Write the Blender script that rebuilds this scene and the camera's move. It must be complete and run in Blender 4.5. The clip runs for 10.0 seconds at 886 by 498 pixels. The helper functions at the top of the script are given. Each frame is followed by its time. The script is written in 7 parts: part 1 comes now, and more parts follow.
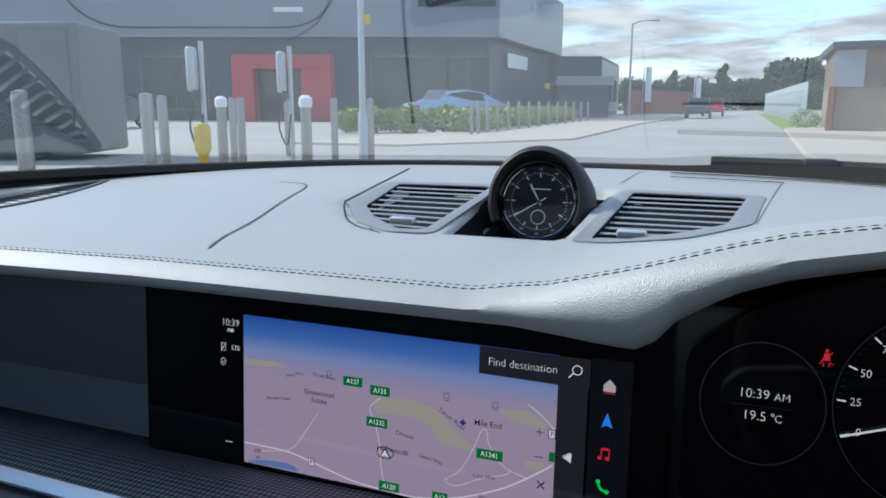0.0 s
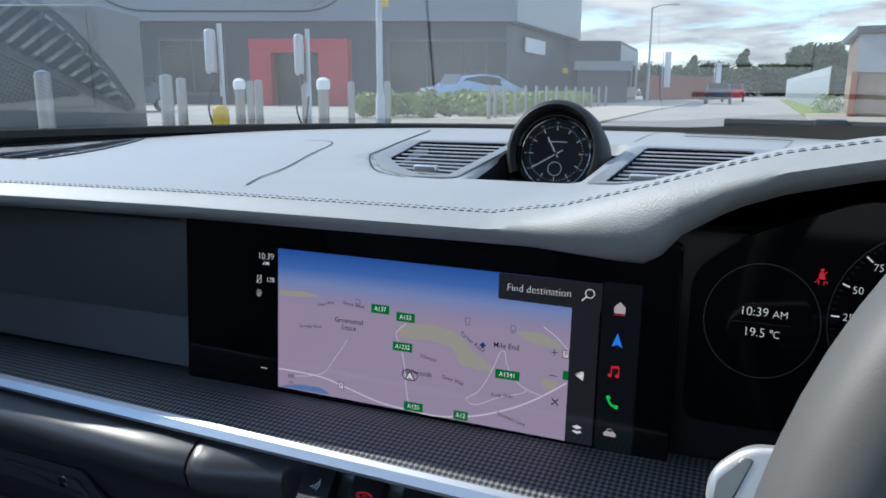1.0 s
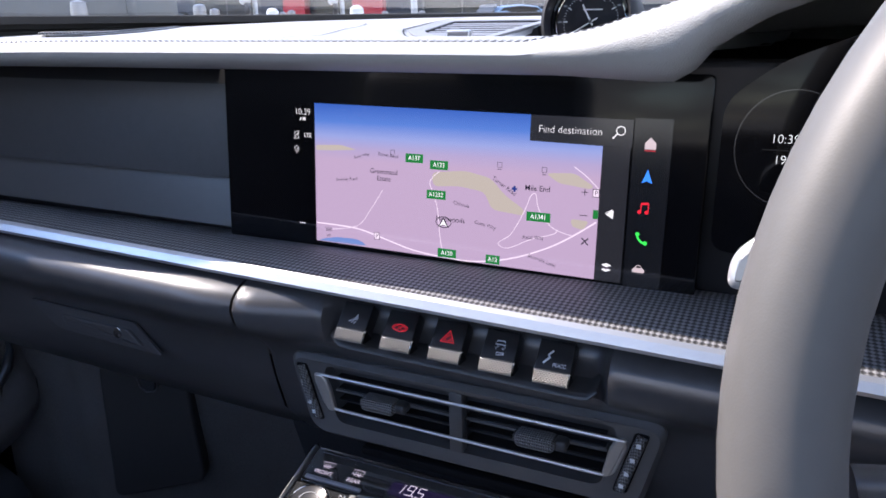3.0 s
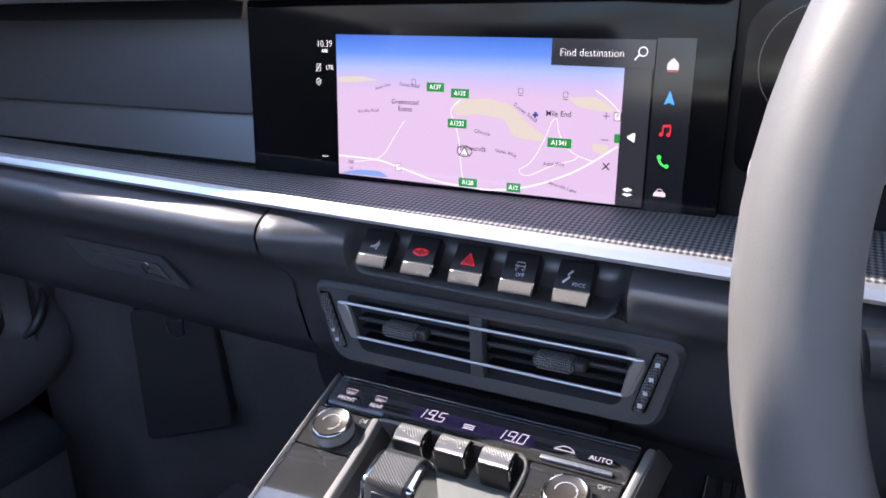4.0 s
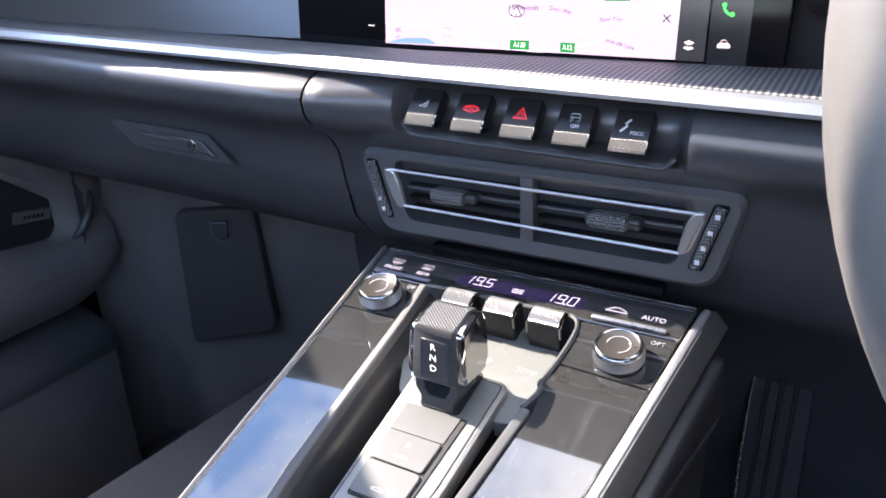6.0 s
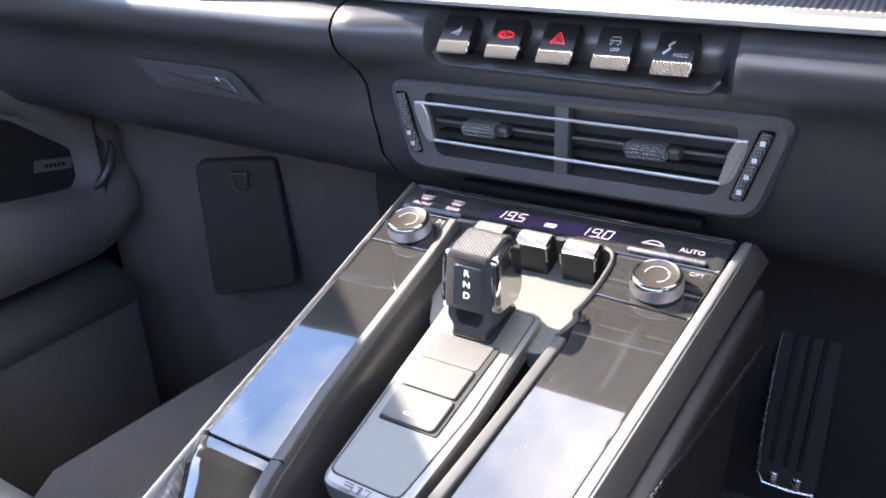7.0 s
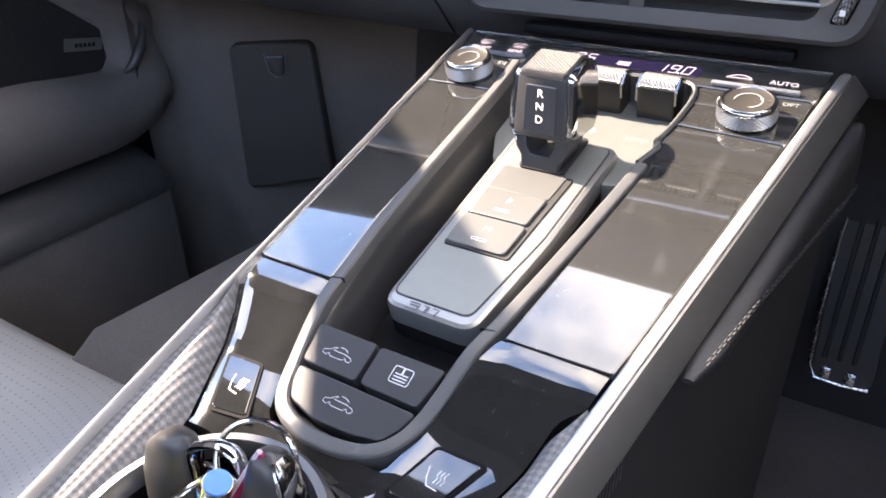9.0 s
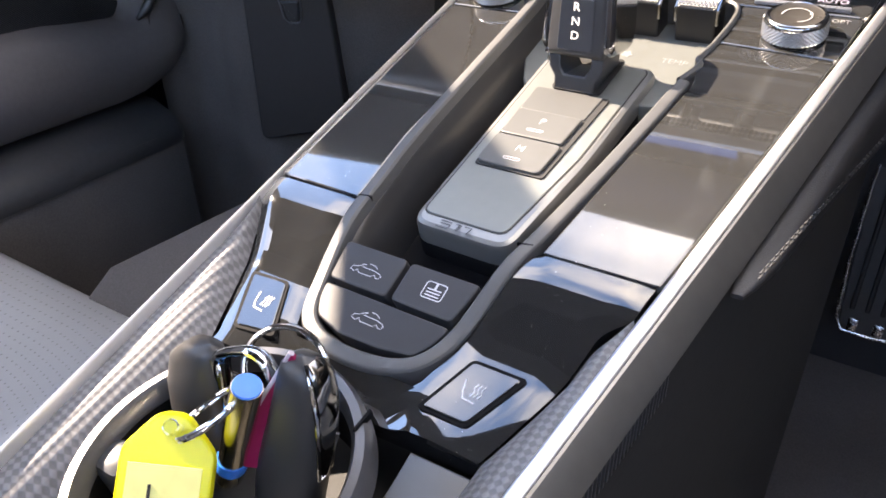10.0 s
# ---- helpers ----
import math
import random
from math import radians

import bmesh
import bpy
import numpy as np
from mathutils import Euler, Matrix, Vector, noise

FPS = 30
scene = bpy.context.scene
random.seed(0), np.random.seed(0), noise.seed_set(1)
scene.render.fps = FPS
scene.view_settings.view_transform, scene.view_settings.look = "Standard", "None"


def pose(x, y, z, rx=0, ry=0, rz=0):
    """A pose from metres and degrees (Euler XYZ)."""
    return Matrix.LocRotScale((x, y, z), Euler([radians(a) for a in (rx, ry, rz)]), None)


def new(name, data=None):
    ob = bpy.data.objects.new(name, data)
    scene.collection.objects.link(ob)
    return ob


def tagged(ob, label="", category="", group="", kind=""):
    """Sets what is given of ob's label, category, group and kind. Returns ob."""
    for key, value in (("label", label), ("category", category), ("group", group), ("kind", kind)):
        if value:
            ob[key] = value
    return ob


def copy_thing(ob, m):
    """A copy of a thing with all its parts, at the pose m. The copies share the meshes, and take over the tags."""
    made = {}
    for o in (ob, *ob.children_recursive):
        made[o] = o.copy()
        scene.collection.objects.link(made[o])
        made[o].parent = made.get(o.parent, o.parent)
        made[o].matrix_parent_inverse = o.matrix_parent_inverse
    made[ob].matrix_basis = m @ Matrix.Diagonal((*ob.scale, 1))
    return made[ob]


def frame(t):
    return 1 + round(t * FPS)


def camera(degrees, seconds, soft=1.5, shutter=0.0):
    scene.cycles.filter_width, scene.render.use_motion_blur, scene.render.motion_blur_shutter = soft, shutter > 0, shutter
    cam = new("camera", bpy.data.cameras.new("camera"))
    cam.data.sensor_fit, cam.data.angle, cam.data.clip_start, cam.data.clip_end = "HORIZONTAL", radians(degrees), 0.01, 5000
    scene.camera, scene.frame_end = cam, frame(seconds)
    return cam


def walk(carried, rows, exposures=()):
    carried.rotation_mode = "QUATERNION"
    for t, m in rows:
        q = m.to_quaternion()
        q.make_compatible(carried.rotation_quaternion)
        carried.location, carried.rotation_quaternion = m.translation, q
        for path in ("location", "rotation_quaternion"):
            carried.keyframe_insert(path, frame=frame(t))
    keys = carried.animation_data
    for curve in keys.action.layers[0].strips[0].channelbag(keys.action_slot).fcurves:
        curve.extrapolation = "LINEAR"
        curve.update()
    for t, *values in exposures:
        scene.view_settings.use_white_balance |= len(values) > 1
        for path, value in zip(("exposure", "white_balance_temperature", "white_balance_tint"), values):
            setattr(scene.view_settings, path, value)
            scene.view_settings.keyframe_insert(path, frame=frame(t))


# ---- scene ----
cam = camera(61.5, 10.0, soft=1.7)
METRES, EYE, TILT, LEAN, TURN = 0.30, 1.02, -11.0, 0.0, 21.0
MID = 0.138  # from the car's centre line to the first eye
ROWS = [
    (0.0, 0.0, 0.0, 0.0, -0.0, -0.0, -0.0),
    (0.5, -0.0089, -0.0527, -0.0468, 0.61, -0.48, -0.26),
    (1.0, -0.0123, -0.0997, -0.0997, 1.22, -1.11, -0.4),
    (1.5, -0.0169, -0.1215, -0.1493, 1.8, -1.92, -0.45),
    (2.0, -0.0155, -0.1281, -0.191, 2.48, -3.16, -0.32),
    (2.5, -0.0108, -0.1344, -0.2341, 3.11, -4.7, -0.24),
    (4.0, 0.0079, -0.1633, -0.3718, 5.91, -8.05, 0.09),
    (4.5, 0.0068, -0.1687, -0.4138, 6.72, -9.06, 0.17),
    (5.0, 0.0041, -0.1696, -0.455, 7.49, -9.93, 0.15),
    (5.5, -0.0052, -0.1675, -0.5037, 8.11, -10.86, 0.11),
    (7.0, -0.0545, -0.1578, -0.6374, 9.83, -13.74, -0.36),
    (7.5, -0.0736, -0.1524, -0.6813, 10.29, -14.81, -0.57),
    (8.0, -0.0869, -0.1429, -0.7337, 10.79, -15.97, -0.72),
    (8.5, -0.1098, -0.1389, -0.7794, 11.21, -17.14, -0.83),
    (9.0, -0.1296, -0.1341, -0.8345, 11.65, -18.32, -0.94),
    (9.5, -0.1464, -0.1285, -0.8782, 12.07, -19.55, -0.96),
    (10.0, -0.1599, -0.1217, -0.9138, 12.45, -20.58, -0.96),
]
walk(cam, [(t, pose(MID, 0, EYE, TILT, LEAN, TURN) @ pose(METRES * x, METRES * y, METRES * z, 90 + pitch, roll, yaw)) for t, x, y, z, yaw, pitch, roll in ROWS],
     [(0.0, 0.98, 6050, 5), (1.0, 1.04, 6050, 5), (1.7, 1.23, 6300, 8), (2.5, 1.72, 6450, 19), (4.0, 2.58, 6650, 19), (5.5, 3.08, 6850, 17), (7.0, 3.52, 7250, 17), (8.5, 3.66, 7900, 18), (10.0, 3.42, 8100, 18)])

# ---- light ----
SUN_WAY = Vector((-0.76, 0.012, 0.65)).normalized()  # towards the sun
world = bpy.data.worlds.new("sky")
scene.world = world
world.use_nodes = True
wn, wl = world.node_tree.nodes, world.node_tree.links
wn.clear()


def wnode(kind, **kw):
    n = wn.new(kind)
    for k, v in kw.items():
        n.inputs[k].default_value = v
    return n


sky = wn.new("ShaderNodeTexSky")
sky.sky_type, sky.sun_disc = "NISHITA", False
sky.sun_elevation = math.asin(SUN_WAY.z)
sky.sun_rotation = math.atan2(SUN_WAY.x, SUN_WAY.y)
sky.air_density, sky.dust_density, sky.ozone_density = 1.0, 0.0, 4.0
coord = wn.new("ShaderNodeTexCoord")
split = wn.new("ShaderNodeSeparateXYZ")
wl.new(coord.outputs["Generated"], split.inputs[0])
# clouds lie on a flat layer: the direction over its height
lift = wnode("ShaderNodeMath")
lift.operation = "ADD"
lift.inputs[1].default_value = 0.12
wl.new(split.outputs["Z"], lift.inputs[0])
flat = wn.new("ShaderNodeCombineXYZ")
for axis in "XY":
    div = wn.new("ShaderNodeMath")
    div.operation = "DIVIDE"
    wl.new(split.outputs[axis], div.inputs[0])
    wl.new(lift.outputs[0], div.inputs[1])
    wl.new(div.outputs[0], flat.inputs[axis])
drift = wnode("ShaderNodeVectorMath")
drift.operation = "ADD"
drift.inputs[1].default_value = (35.8, 19.3, 0.0)
wl.new(flat.outputs[0], drift.inputs[0])
puff = wnode("ShaderNodeTexNoise", Scale=1.15, Detail=9.0, Roughness=0.58, Distortion=0.35)
wl.new(drift.outputs[0], puff.inputs["Vector"])
cover = wn.new("ShaderNodeValToRGB")
cover.color_ramp.elements[0].position, cover.color_ramp.elements[1].position = 0.49, 0.66
# the cloud layer closes up towards the horizon
closing = wn.new("ShaderNodeMapRange")
closing.inputs["From Min"].default_value, closing.inputs["From Max"].default_value = 0.0, 0.40
closing.inputs["To Min"].default_value, closing.inputs["To Max"].default_value = 0.14, 0.0
wl.new(split.outputs["Z"], closing.inputs["Value"])
thick = wn.new("ShaderNodeMath")
thick.operation = "ADD"
wl.new(puff.outputs["Fac"], thick.inputs[0])
wl.new(closing.outputs["Result"], thick.inputs[1])
wl.new(thick.outputs[0], cover.inputs[0])
shade = wnode("ShaderNodeTexNoise", Scale=2.3, Detail=5.0)
wl.new(flat.outputs[0], shade.inputs["Vector"])
white = wn.new("ShaderNodeValToRGB")
white.color_ramp.elements[0].color, white.color_ramp.elements[1].color = (2.9, 3.1, 3.5, 1), (5.3, 5.4, 5.5, 1)
white.color_ramp.elements[0].position, white.color_ramp.elements[1].position = 0.35, 0.62
wl.new(shade.outputs["Fac"], white.inputs[0])
blend = wn.new("ShaderNodeMix")
blend.data_type = "RGBA"
wl.new(cover.outputs["Color"], blend.inputs[0])
wl.new(sky.outputs[0], blend.inputs["A"])
# clouds near the horizon are seen through more haze and are duller than those overhead
haze = wn.new("ShaderNodeMapRange")
haze.inputs["From Min"].default_value, haze.inputs["From Max"].default_value = 0.02, 0.65
haze.inputs["To Min"].default_value, haze.inputs["To Max"].default_value = 0.50, 1.38
wl.new(split.outputs["Z"], haze.inputs["Value"])
dull = wn.new("ShaderNodeVectorMath")
dull.operation = "SCALE"
wl.new(white.outputs["Color"], dull.inputs[0])
wl.new(haze.outputs["Result"], dull.inputs["Scale"])
wl.new(dull.outputs[0], blend.inputs["B"])
back = wnode("ShaderNodeBackground", Strength=0.15)
wl.new(blend.outputs["Result"], back.inputs["Color"])
out = wn.new("ShaderNodeOutputWorld")
wl.new(back.outputs[0], out.inputs[0])

sun = new("sun", bpy.data.lights.new("sun", "SUN"))
sun.data.energy, sun.data.angle, sun.data.color = 2.4, radians(0.53), (1.0, 0.95, 0.87)
sun.rotation_mode = "QUATERNION"
sun.rotation_quaternion = SUN_WAY.to_track_quat("Z", "Y")


# ---- materials ----
def rgb(c):
    return (c, c, c, 1) if isinstance(c, (int, float)) else (*c, 1)


def mat(name, base, rough=0.5, metal=0.0, vary=0.12, scale=8.0, fine=180.0, bump=0.0, bump_scale=400.0, coat=0.0, pattern="noise", rough_vary=0.08, emit=None, power=0.0, per_object=0.0, spec=None):
    """A surface with broad and fine variation, a relief, and a gloss that wanders a little."""
    m = bpy.data.materials.new(name)
    m.use_nodes = True
    nt = m.node_tree
    n, l = nt.nodes, nt.links
    p = n["Principled BSDF"]
    p.inputs["Metallic"].default_value = metal
    p.inputs["Coat Weight"].default_value = coat
    p.inputs["Coat Roughness"].default_value = 0.03
    if spec is not None:
        p.inputs["Specular IOR Level"].default_value = spec
    tc = n.new("ShaderNodeTexCoord")
    broad, grain = n.new("ShaderNodeTexNoise"), n.new("ShaderNodeTexNoise")
    broad.inputs["Scale"].default_value, broad.inputs["Detail"].default_value = scale, 5
    grain.inputs["Scale"].default_value, grain.inputs["Detail"].default_value = fine, 2
    for tex in (broad, grain):
        l.new(tc.outputs["Object"], tex.inputs["Vector"])
    mixed = n.new("ShaderNodeMath")
    mixed.operation = "MULTIPLY_ADD"
    mixed.inputs[1].default_value = 0.55
    l.new(broad.outputs["Fac"], mixed.inputs[0])
    half = n.new("ShaderNodeMath")
    half.operation = "MULTIPLY"
    half.inputs[1].default_value = 0.45
    l.new(grain.outputs["Fac"], half.inputs[0])
    l.new(half.outputs[0], mixed.inputs[2])
    ramp = n.new("ShaderNodeValToRGB")
    c = rgb(base)
    ramp.color_ramp.elements[0].position, ramp.color_ramp.elements[1].position = 0.3, 0.7
    ramp.color_ramp.elements[0].color = tuple(v * (1 - vary) for v in c[:3]) + (1,)
    ramp.color_ramp.elements[1].color = tuple(min(1, v * (1 + vary)) for v in c[:3]) + (1,)
    l.new(mixed.outputs[0], ramp.inputs[0])
    colour = ramp.outputs["Color"]
    if per_object:
        info, hsv, span = n.new("ShaderNodeObjectInfo"), n.new("ShaderNodeHueSaturation"), n.new("ShaderNodeMapRange")
        span.inputs["To Min"].default_value, span.inputs["To Max"].default_value = 1 - per_object, 1 + per_object
        l.new(info.outputs["Random"], span.inputs["Value"])
        l.new(span.outputs["Result"], hsv.inputs["Value"])
        l.new(colour, hsv.inputs["Color"])
        colour = hsv.outputs["Color"]
    l.new(colour, p.inputs["Base Color"])
    rr = n.new("ShaderNodeMapRange")
    rr.inputs["To Min"].default_value, rr.inputs["To Max"].default_value = max(0.01, rough - rough_vary), min(1, rough + rough_vary)
    l.new(mixed.outputs[0], rr.inputs["Value"])
    l.new(rr.outputs["Result"], p.inputs["Roughness"])
    if bump:
        b = n.new("ShaderNodeBump")
        b.inputs["Strength"].default_value = min(1.0, bump)
        b.inputs["Distance"].default_value = 0.6 / bump_scale
        if pattern == "leather":
            v = n.new("ShaderNodeTexVoronoi")
            v.feature = "F1"
            v.inputs["Scale"].default_value = bump_scale
            warp = n.new("ShaderNodeTexNoise")
            warp.inputs["Scale"].default_value = bump_scale * 0.35
            add = n.new("ShaderNodeVectorMath")
            add.operation = "MULTIPLY_ADD"
            add.inputs[1].default_value = (0.3 / bump_scale,) * 3
            l.new(tc.outputs["Object"], warp.inputs["Vector"])
            l.new(warp.outputs["Color"], add.inputs[0])
            l.new(tc.outputs["Object"], add.inputs[2])
            l.new(add.outputs[0], v.inputs["Vector"])
            l.new(v.outputs["Distance"], b.inputs["Height"])
        elif pattern in ("knurl", "mesh", "shelf", "weave", "holes"):
            def maths(op, a, b=None):
                q = n.new("ShaderNodeMath")
                q.operation = op
                for i, v in enumerate((a, b)):
                    if v is None:
                        continue
                    if isinstance(v, (int, float)):
                        q.inputs[i].default_value = v
                    else:
                        l.new(v, q.inputs[i])
                return q.outputs[0]
            sep = n.new("ShaderNodeSeparateXYZ")
            l.new(tc.outputs["Object"], sep.inputs[0])
            u = maths("MULTIPLY", sep.outputs["X"], bump_scale)
            w = maths("MULTIPLY", sep.outputs["Y"] if pattern in ("weave", "shelf") else maths("ADD", sep.outputs["Y"], sep.outputs["Z"]), bump_scale * ({"shelf": 0.85, "knurl": 0.7}.get(pattern, 1.0)))
            sines = [maths("SINE", maths("ADD", u, w)).node, maths("SINE", maths("SUBTRACT", u, w)).node]
            prod = n.new("ShaderNodeMath")
            prod.operation = "MULTIPLY"
            l.new(sines[0].outputs[0], prod.inputs[0])
            l.new(sines[1].outputs[0], prod.inputs[1])
            l.new(prod.outputs[0], b.inputs["Height"])
            b.inputs["Distance"].default_value = 1.6 / bump_scale
            if pattern != "":
                dots = n.new("ShaderNodeMapRange")
                dots.inputs["From Min"].default_value, dots.inputs["From Max"].default_value = (0.95, 0.82) if pattern == "holes" else (-0.25, 0.35)
                l.new(prod.outputs[0], dots.inputs["Value"])
                if pattern == "holes":
                    l.new(dots.outputs["Result"], b.inputs["Height"])
                mul = n.new("ShaderNodeMix")
                mul.data_type, mul.blend_type = "RGBA", "MULTIPLY"
                low = {"mesh": 0.12, "shelf": 0.16, "weave": 0.6, "holes": 0.45, "knurl": 0.28}[pattern]
                tone = n.new("ShaderNodeValToRGB")
                tone.color_ramp.elements[0].color = (low, low, low, 1)
                l.new(dots.outputs["Result"], tone.inputs[0])
                mul.inputs[0].default_value = 1.0
                l.new(colour, mul.inputs["A"])
                l.new(tone.outputs["Color"], mul.inputs["B"])
                l.new(mul.outputs["Result"], p.inputs["Base Color"])
        else:
            v = n.new("ShaderNodeTexNoise")
            v.inputs["Scale"].default_value, v.inputs["Detail"].default_value = bump_scale, 4
            l.new(tc.outputs["Object"], v.inputs["Vector"])
            l.new(v.outputs["Fac"], b.inputs["Height"])
        l.new(b.outputs[0], p.inputs["Normal"])
    if emit is not None:
        p.inputs["Emission Color"].default_value = rgb(emit)
        p.inputs["Emission Strength"].default_value = power
    return m


def dusty(name, base, rough, dust=1.0):
    """Glossy black lacquer with dust specks and faint smears."""
    m = mat(name, base, rough, vary=0.3, coat=1.0, rough_vary=0.02, spec=0.9)
    n, l = m.node_tree.nodes, m.node_tree.links
    p = n["Principled BSDF"]
    tc = n.new("ShaderNodeTexCoord")
    v = n.new("ShaderNodeTexVoronoi")
    v.inputs["Scale"].default_value = 950
    l.new(tc.outputs["Object"], v.inputs["Vector"])
    near = n.new("ShaderNodeMath")
    near.operation, near.inputs[1].default_value = "LESS_THAN", 0.075
    l.new(v.outputs["Distance"], near.inputs[0])
    patch = n.new("ShaderNodeTexNoise")
    patch.inputs["Scale"].default_value = 14
    l.new(tc.outputs["Object"], patch.inputs["Vector"])
    some = n.new("ShaderNodeMath")
    some.operation, some.inputs[1].default_value = "GREATER_THAN", 0.54
    l.new(patch.outputs["Fac"], some.inputs[0])
    rnd = n.new("ShaderNodeMath")
    rnd.operation, rnd.inputs[1].default_value = "GREATER_THAN", 0.6
    sepc = n.new("ShaderNodeSeparateColor")
    l.new(v.outputs["Color"], sepc.inputs[0])
    l.new(sepc.outputs[0], rnd.inputs[0])
    both = n.new("ShaderNodeMath")
    both.operation = "MULTIPLY"
    l.new(near.outputs[0], both.inputs[0])
    l.new(some.outputs[0], both.inputs[1])
    all3 = n.new("ShaderNodeMath")
    all3.operation = "MULTIPLY"
    l.new(both.outputs[0], all3.inputs[0])
    l.new(rnd.outputs[0], all3.inputs[1])
    old = p.inputs["Base Color"].links[0].from_socket
    # wiped smears of fine dust
    wipe, wide = n.new("ShaderNodeTexNoise"), n.new("ShaderNodeMapping")
    wide.inputs["Scale"].default_value = (1.0, 0.35, 0.35)
    wipe.inputs["Scale"].default_value, wipe.inputs["Detail"].default_value, wipe.inputs["Distortion"].default_value = 55, 6, 1.2
    l.new(tc.outputs["Object"], wide.inputs["Vector"])
    l.new(wide.outputs[0], wipe.inputs["Vector"])
    film = n.new("ShaderNodeMapRange")
    film.inputs["From Min"].default_value, film.inputs["From Max"].default_value = 0.56, 0.78
    film.inputs["To Min"].default_value, film.inputs["To Max"].default_value = 0.053 * dust, 0.104 * dust
    l.new(wipe.outputs["Fac"], film.inputs["Value"])
    mf = n.new("ShaderNodeMix")
    mf.data_type = "RGBA"
    l.new(film.outputs["Result"], mf.inputs[0])
    l.new(old, mf.inputs["A"])
    mf.inputs["B"].default_value = (0.42, 0.44, 0.45, 1)
    old = mf.outputs["Result"]
    mx = n.new("ShaderNodeMix")
    mx.data_type = "RGBA"
    l.new(all3.outputs[0], mx.inputs[0])
    l.new(old, mx.inputs["A"])
    mx.inputs["B"].default_value = (0.75, 0.74, 0.70, 1)
    l.new(mx.outputs["Result"], p.inputs["Base Color"])
    return m


def glow(name, colour, power=1.0):
    m = bpy.data.materials.new(name)
    m.use_nodes = True
    n, l = m.node_tree.nodes, m.node_tree.links
    p = n["Principled BSDF"]
    p.inputs["Base Color"].default_value = (0.01, 0.01, 0.01, 1)
    p.inputs["Roughness"].default_value = 0.12
    p.inputs["Emission Color"].default_value = rgb(colour)
    p.inputs["Emission Strength"].default_value = power * 0.435
    return m


DASH = mat("dash_leather", (0.335, 0.341, 0.338), 0.50, vary=0.05, bump=0.42, bump_scale=1300, pattern="leather", spec=0.9)
HIDE = mat("black_leather", (0.140, 0.125, 0.120), 0.5, vary=0.1, bump=0.22, bump_scale=900, pattern="leather")
SOFT = mat("soft_black_plastic", (0.052, 0.052, 0.056), 0.32, vary=0.12, rough_vary=0.05, bump=0.08, bump_scale=1500, spec=0.75)
HARD = mat("satin_black_plastic", (0.045, 0.045, 0.047), 0.32, vary=0.15, bump=0.05, bump_scale=1200)
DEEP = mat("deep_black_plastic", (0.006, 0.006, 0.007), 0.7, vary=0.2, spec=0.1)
GREYP = mat("grey_painted_trim", (0.085, 0.088, 0.092), 0.38, vary=0.06, bump=0.06, bump_scale=1500)
PIANO = dusty("gloss_black_lacquer", (0.010, 0.009, 0.008), 0.03)
# front panels and seat-heating caps get about a third of the grey film
PIANOF = dusty("darker_black_lacquer", (0.007, 0.007, 0.007), 0.03, 0.35)
GLASSB = mat("black_screen_glass", (0.004, 0.004, 0.005), 0.06, vary=0.1, rough_vary=0.02, spec=0.2)
DCHROME = mat("dark_chrome", (0.30, 0.29, 0.28), 0.10, 1.0, vary=0.03, rough_vary=0.04)
CHROME = mat("bright_chrome", (0.80, 0.81, 0.83), 0.10, 1.0, vary=0.03, rough_vary=0.04)
ALU = mat("brushed_aluminium", (0.62, 0.63, 0.65), 0.26, 1.0, vary=0.06, fine=500, bump=0.05, bump_scale=900)
SATIN = mat("satin_silver_plate", (0.27, 0.27, 0.262), 0.36, 0.7, vary=0.05, bump=0.04, bump_scale=1500)
KNURLG = mat("cut_knurled_chrome", (0.34, 0.33, 0.32), 0.30, 0.8, vary=0.05)
KNURLD = mat("dull_knurled_chrome", (0.20, 0.193, 0.183), 0.38, 0.75, vary=0.05)
STRIP = mat("polished_strip", (0.80, 0.81, 0.82), 0.40, 1.0, vary=0.02, rough_vary=0.03)
KNURLB = mat("knurled_black", (0.26, 0.26, 0.262), 0.35, 0.2, vary=0.05, bump=0.8, bump_scale=2300, pattern="knurl")
MESHB = mat("dark_perforated_mesh", (0.30, 0.30, 0.31), 0.5, 0.1, vary=0.06, bump=0.25, bump_scale=960, pattern="shelf")
PERF = mat("perforated_grille", (0.22, 0.22, 0.222), 0.5, 0.0, vary=0.05, bump=0.8, bump_scale=850, pattern="mesh")
WEAVE = mat("woven_silver_fibre", (0.20, 0.195, 0.195), 0.48, 0.1, vary=0.08, bump=0.22, bump_scale=1150, pattern="weave")
DEEPC = mat("black_carpet", (0.122, 0.110, 0.106), 0.95, vary=0.3, fine=700, bump=0.8, bump_scale=1500)
CARPET = mat("lit_kick_carpet", (0.130, 0.117, 0.111), 0.95, vary=0.3, fine=700, bump=0.8, bump_scale=1500)
SEATL = mat("grey_seat_leather", (0.22, 0.225, 0.232), 0.45, vary=0.05, bump=0.15, bump_scale=1300, pattern="leather")
WHEELL = mat("steering_wheel_leather", (0.120, 0.115, 0.109), 0.5, vary=0.05, bump=0.06, bump_scale=1500, pattern="leather")
THREAD = mat("grey_thread", (0.16, 0.165, 0.18), 0.8, vary=0.1)
SEAM = mat("dark_seam", (0.012, 0.012, 0.012), 0.8)
RUBBER = mat("black_rubber", (0.018, 0.018, 0.018), 0.7, bump=0.1, bump_scale=600)


# ---- making things ----
def thing(name, label, category, group="", at=(0, 0, 0), kind=""):
    ob = new(name)
    ob.empty_display_size = 0.02
    ob.location = at
    return tagged(ob, label, category, group, kind)


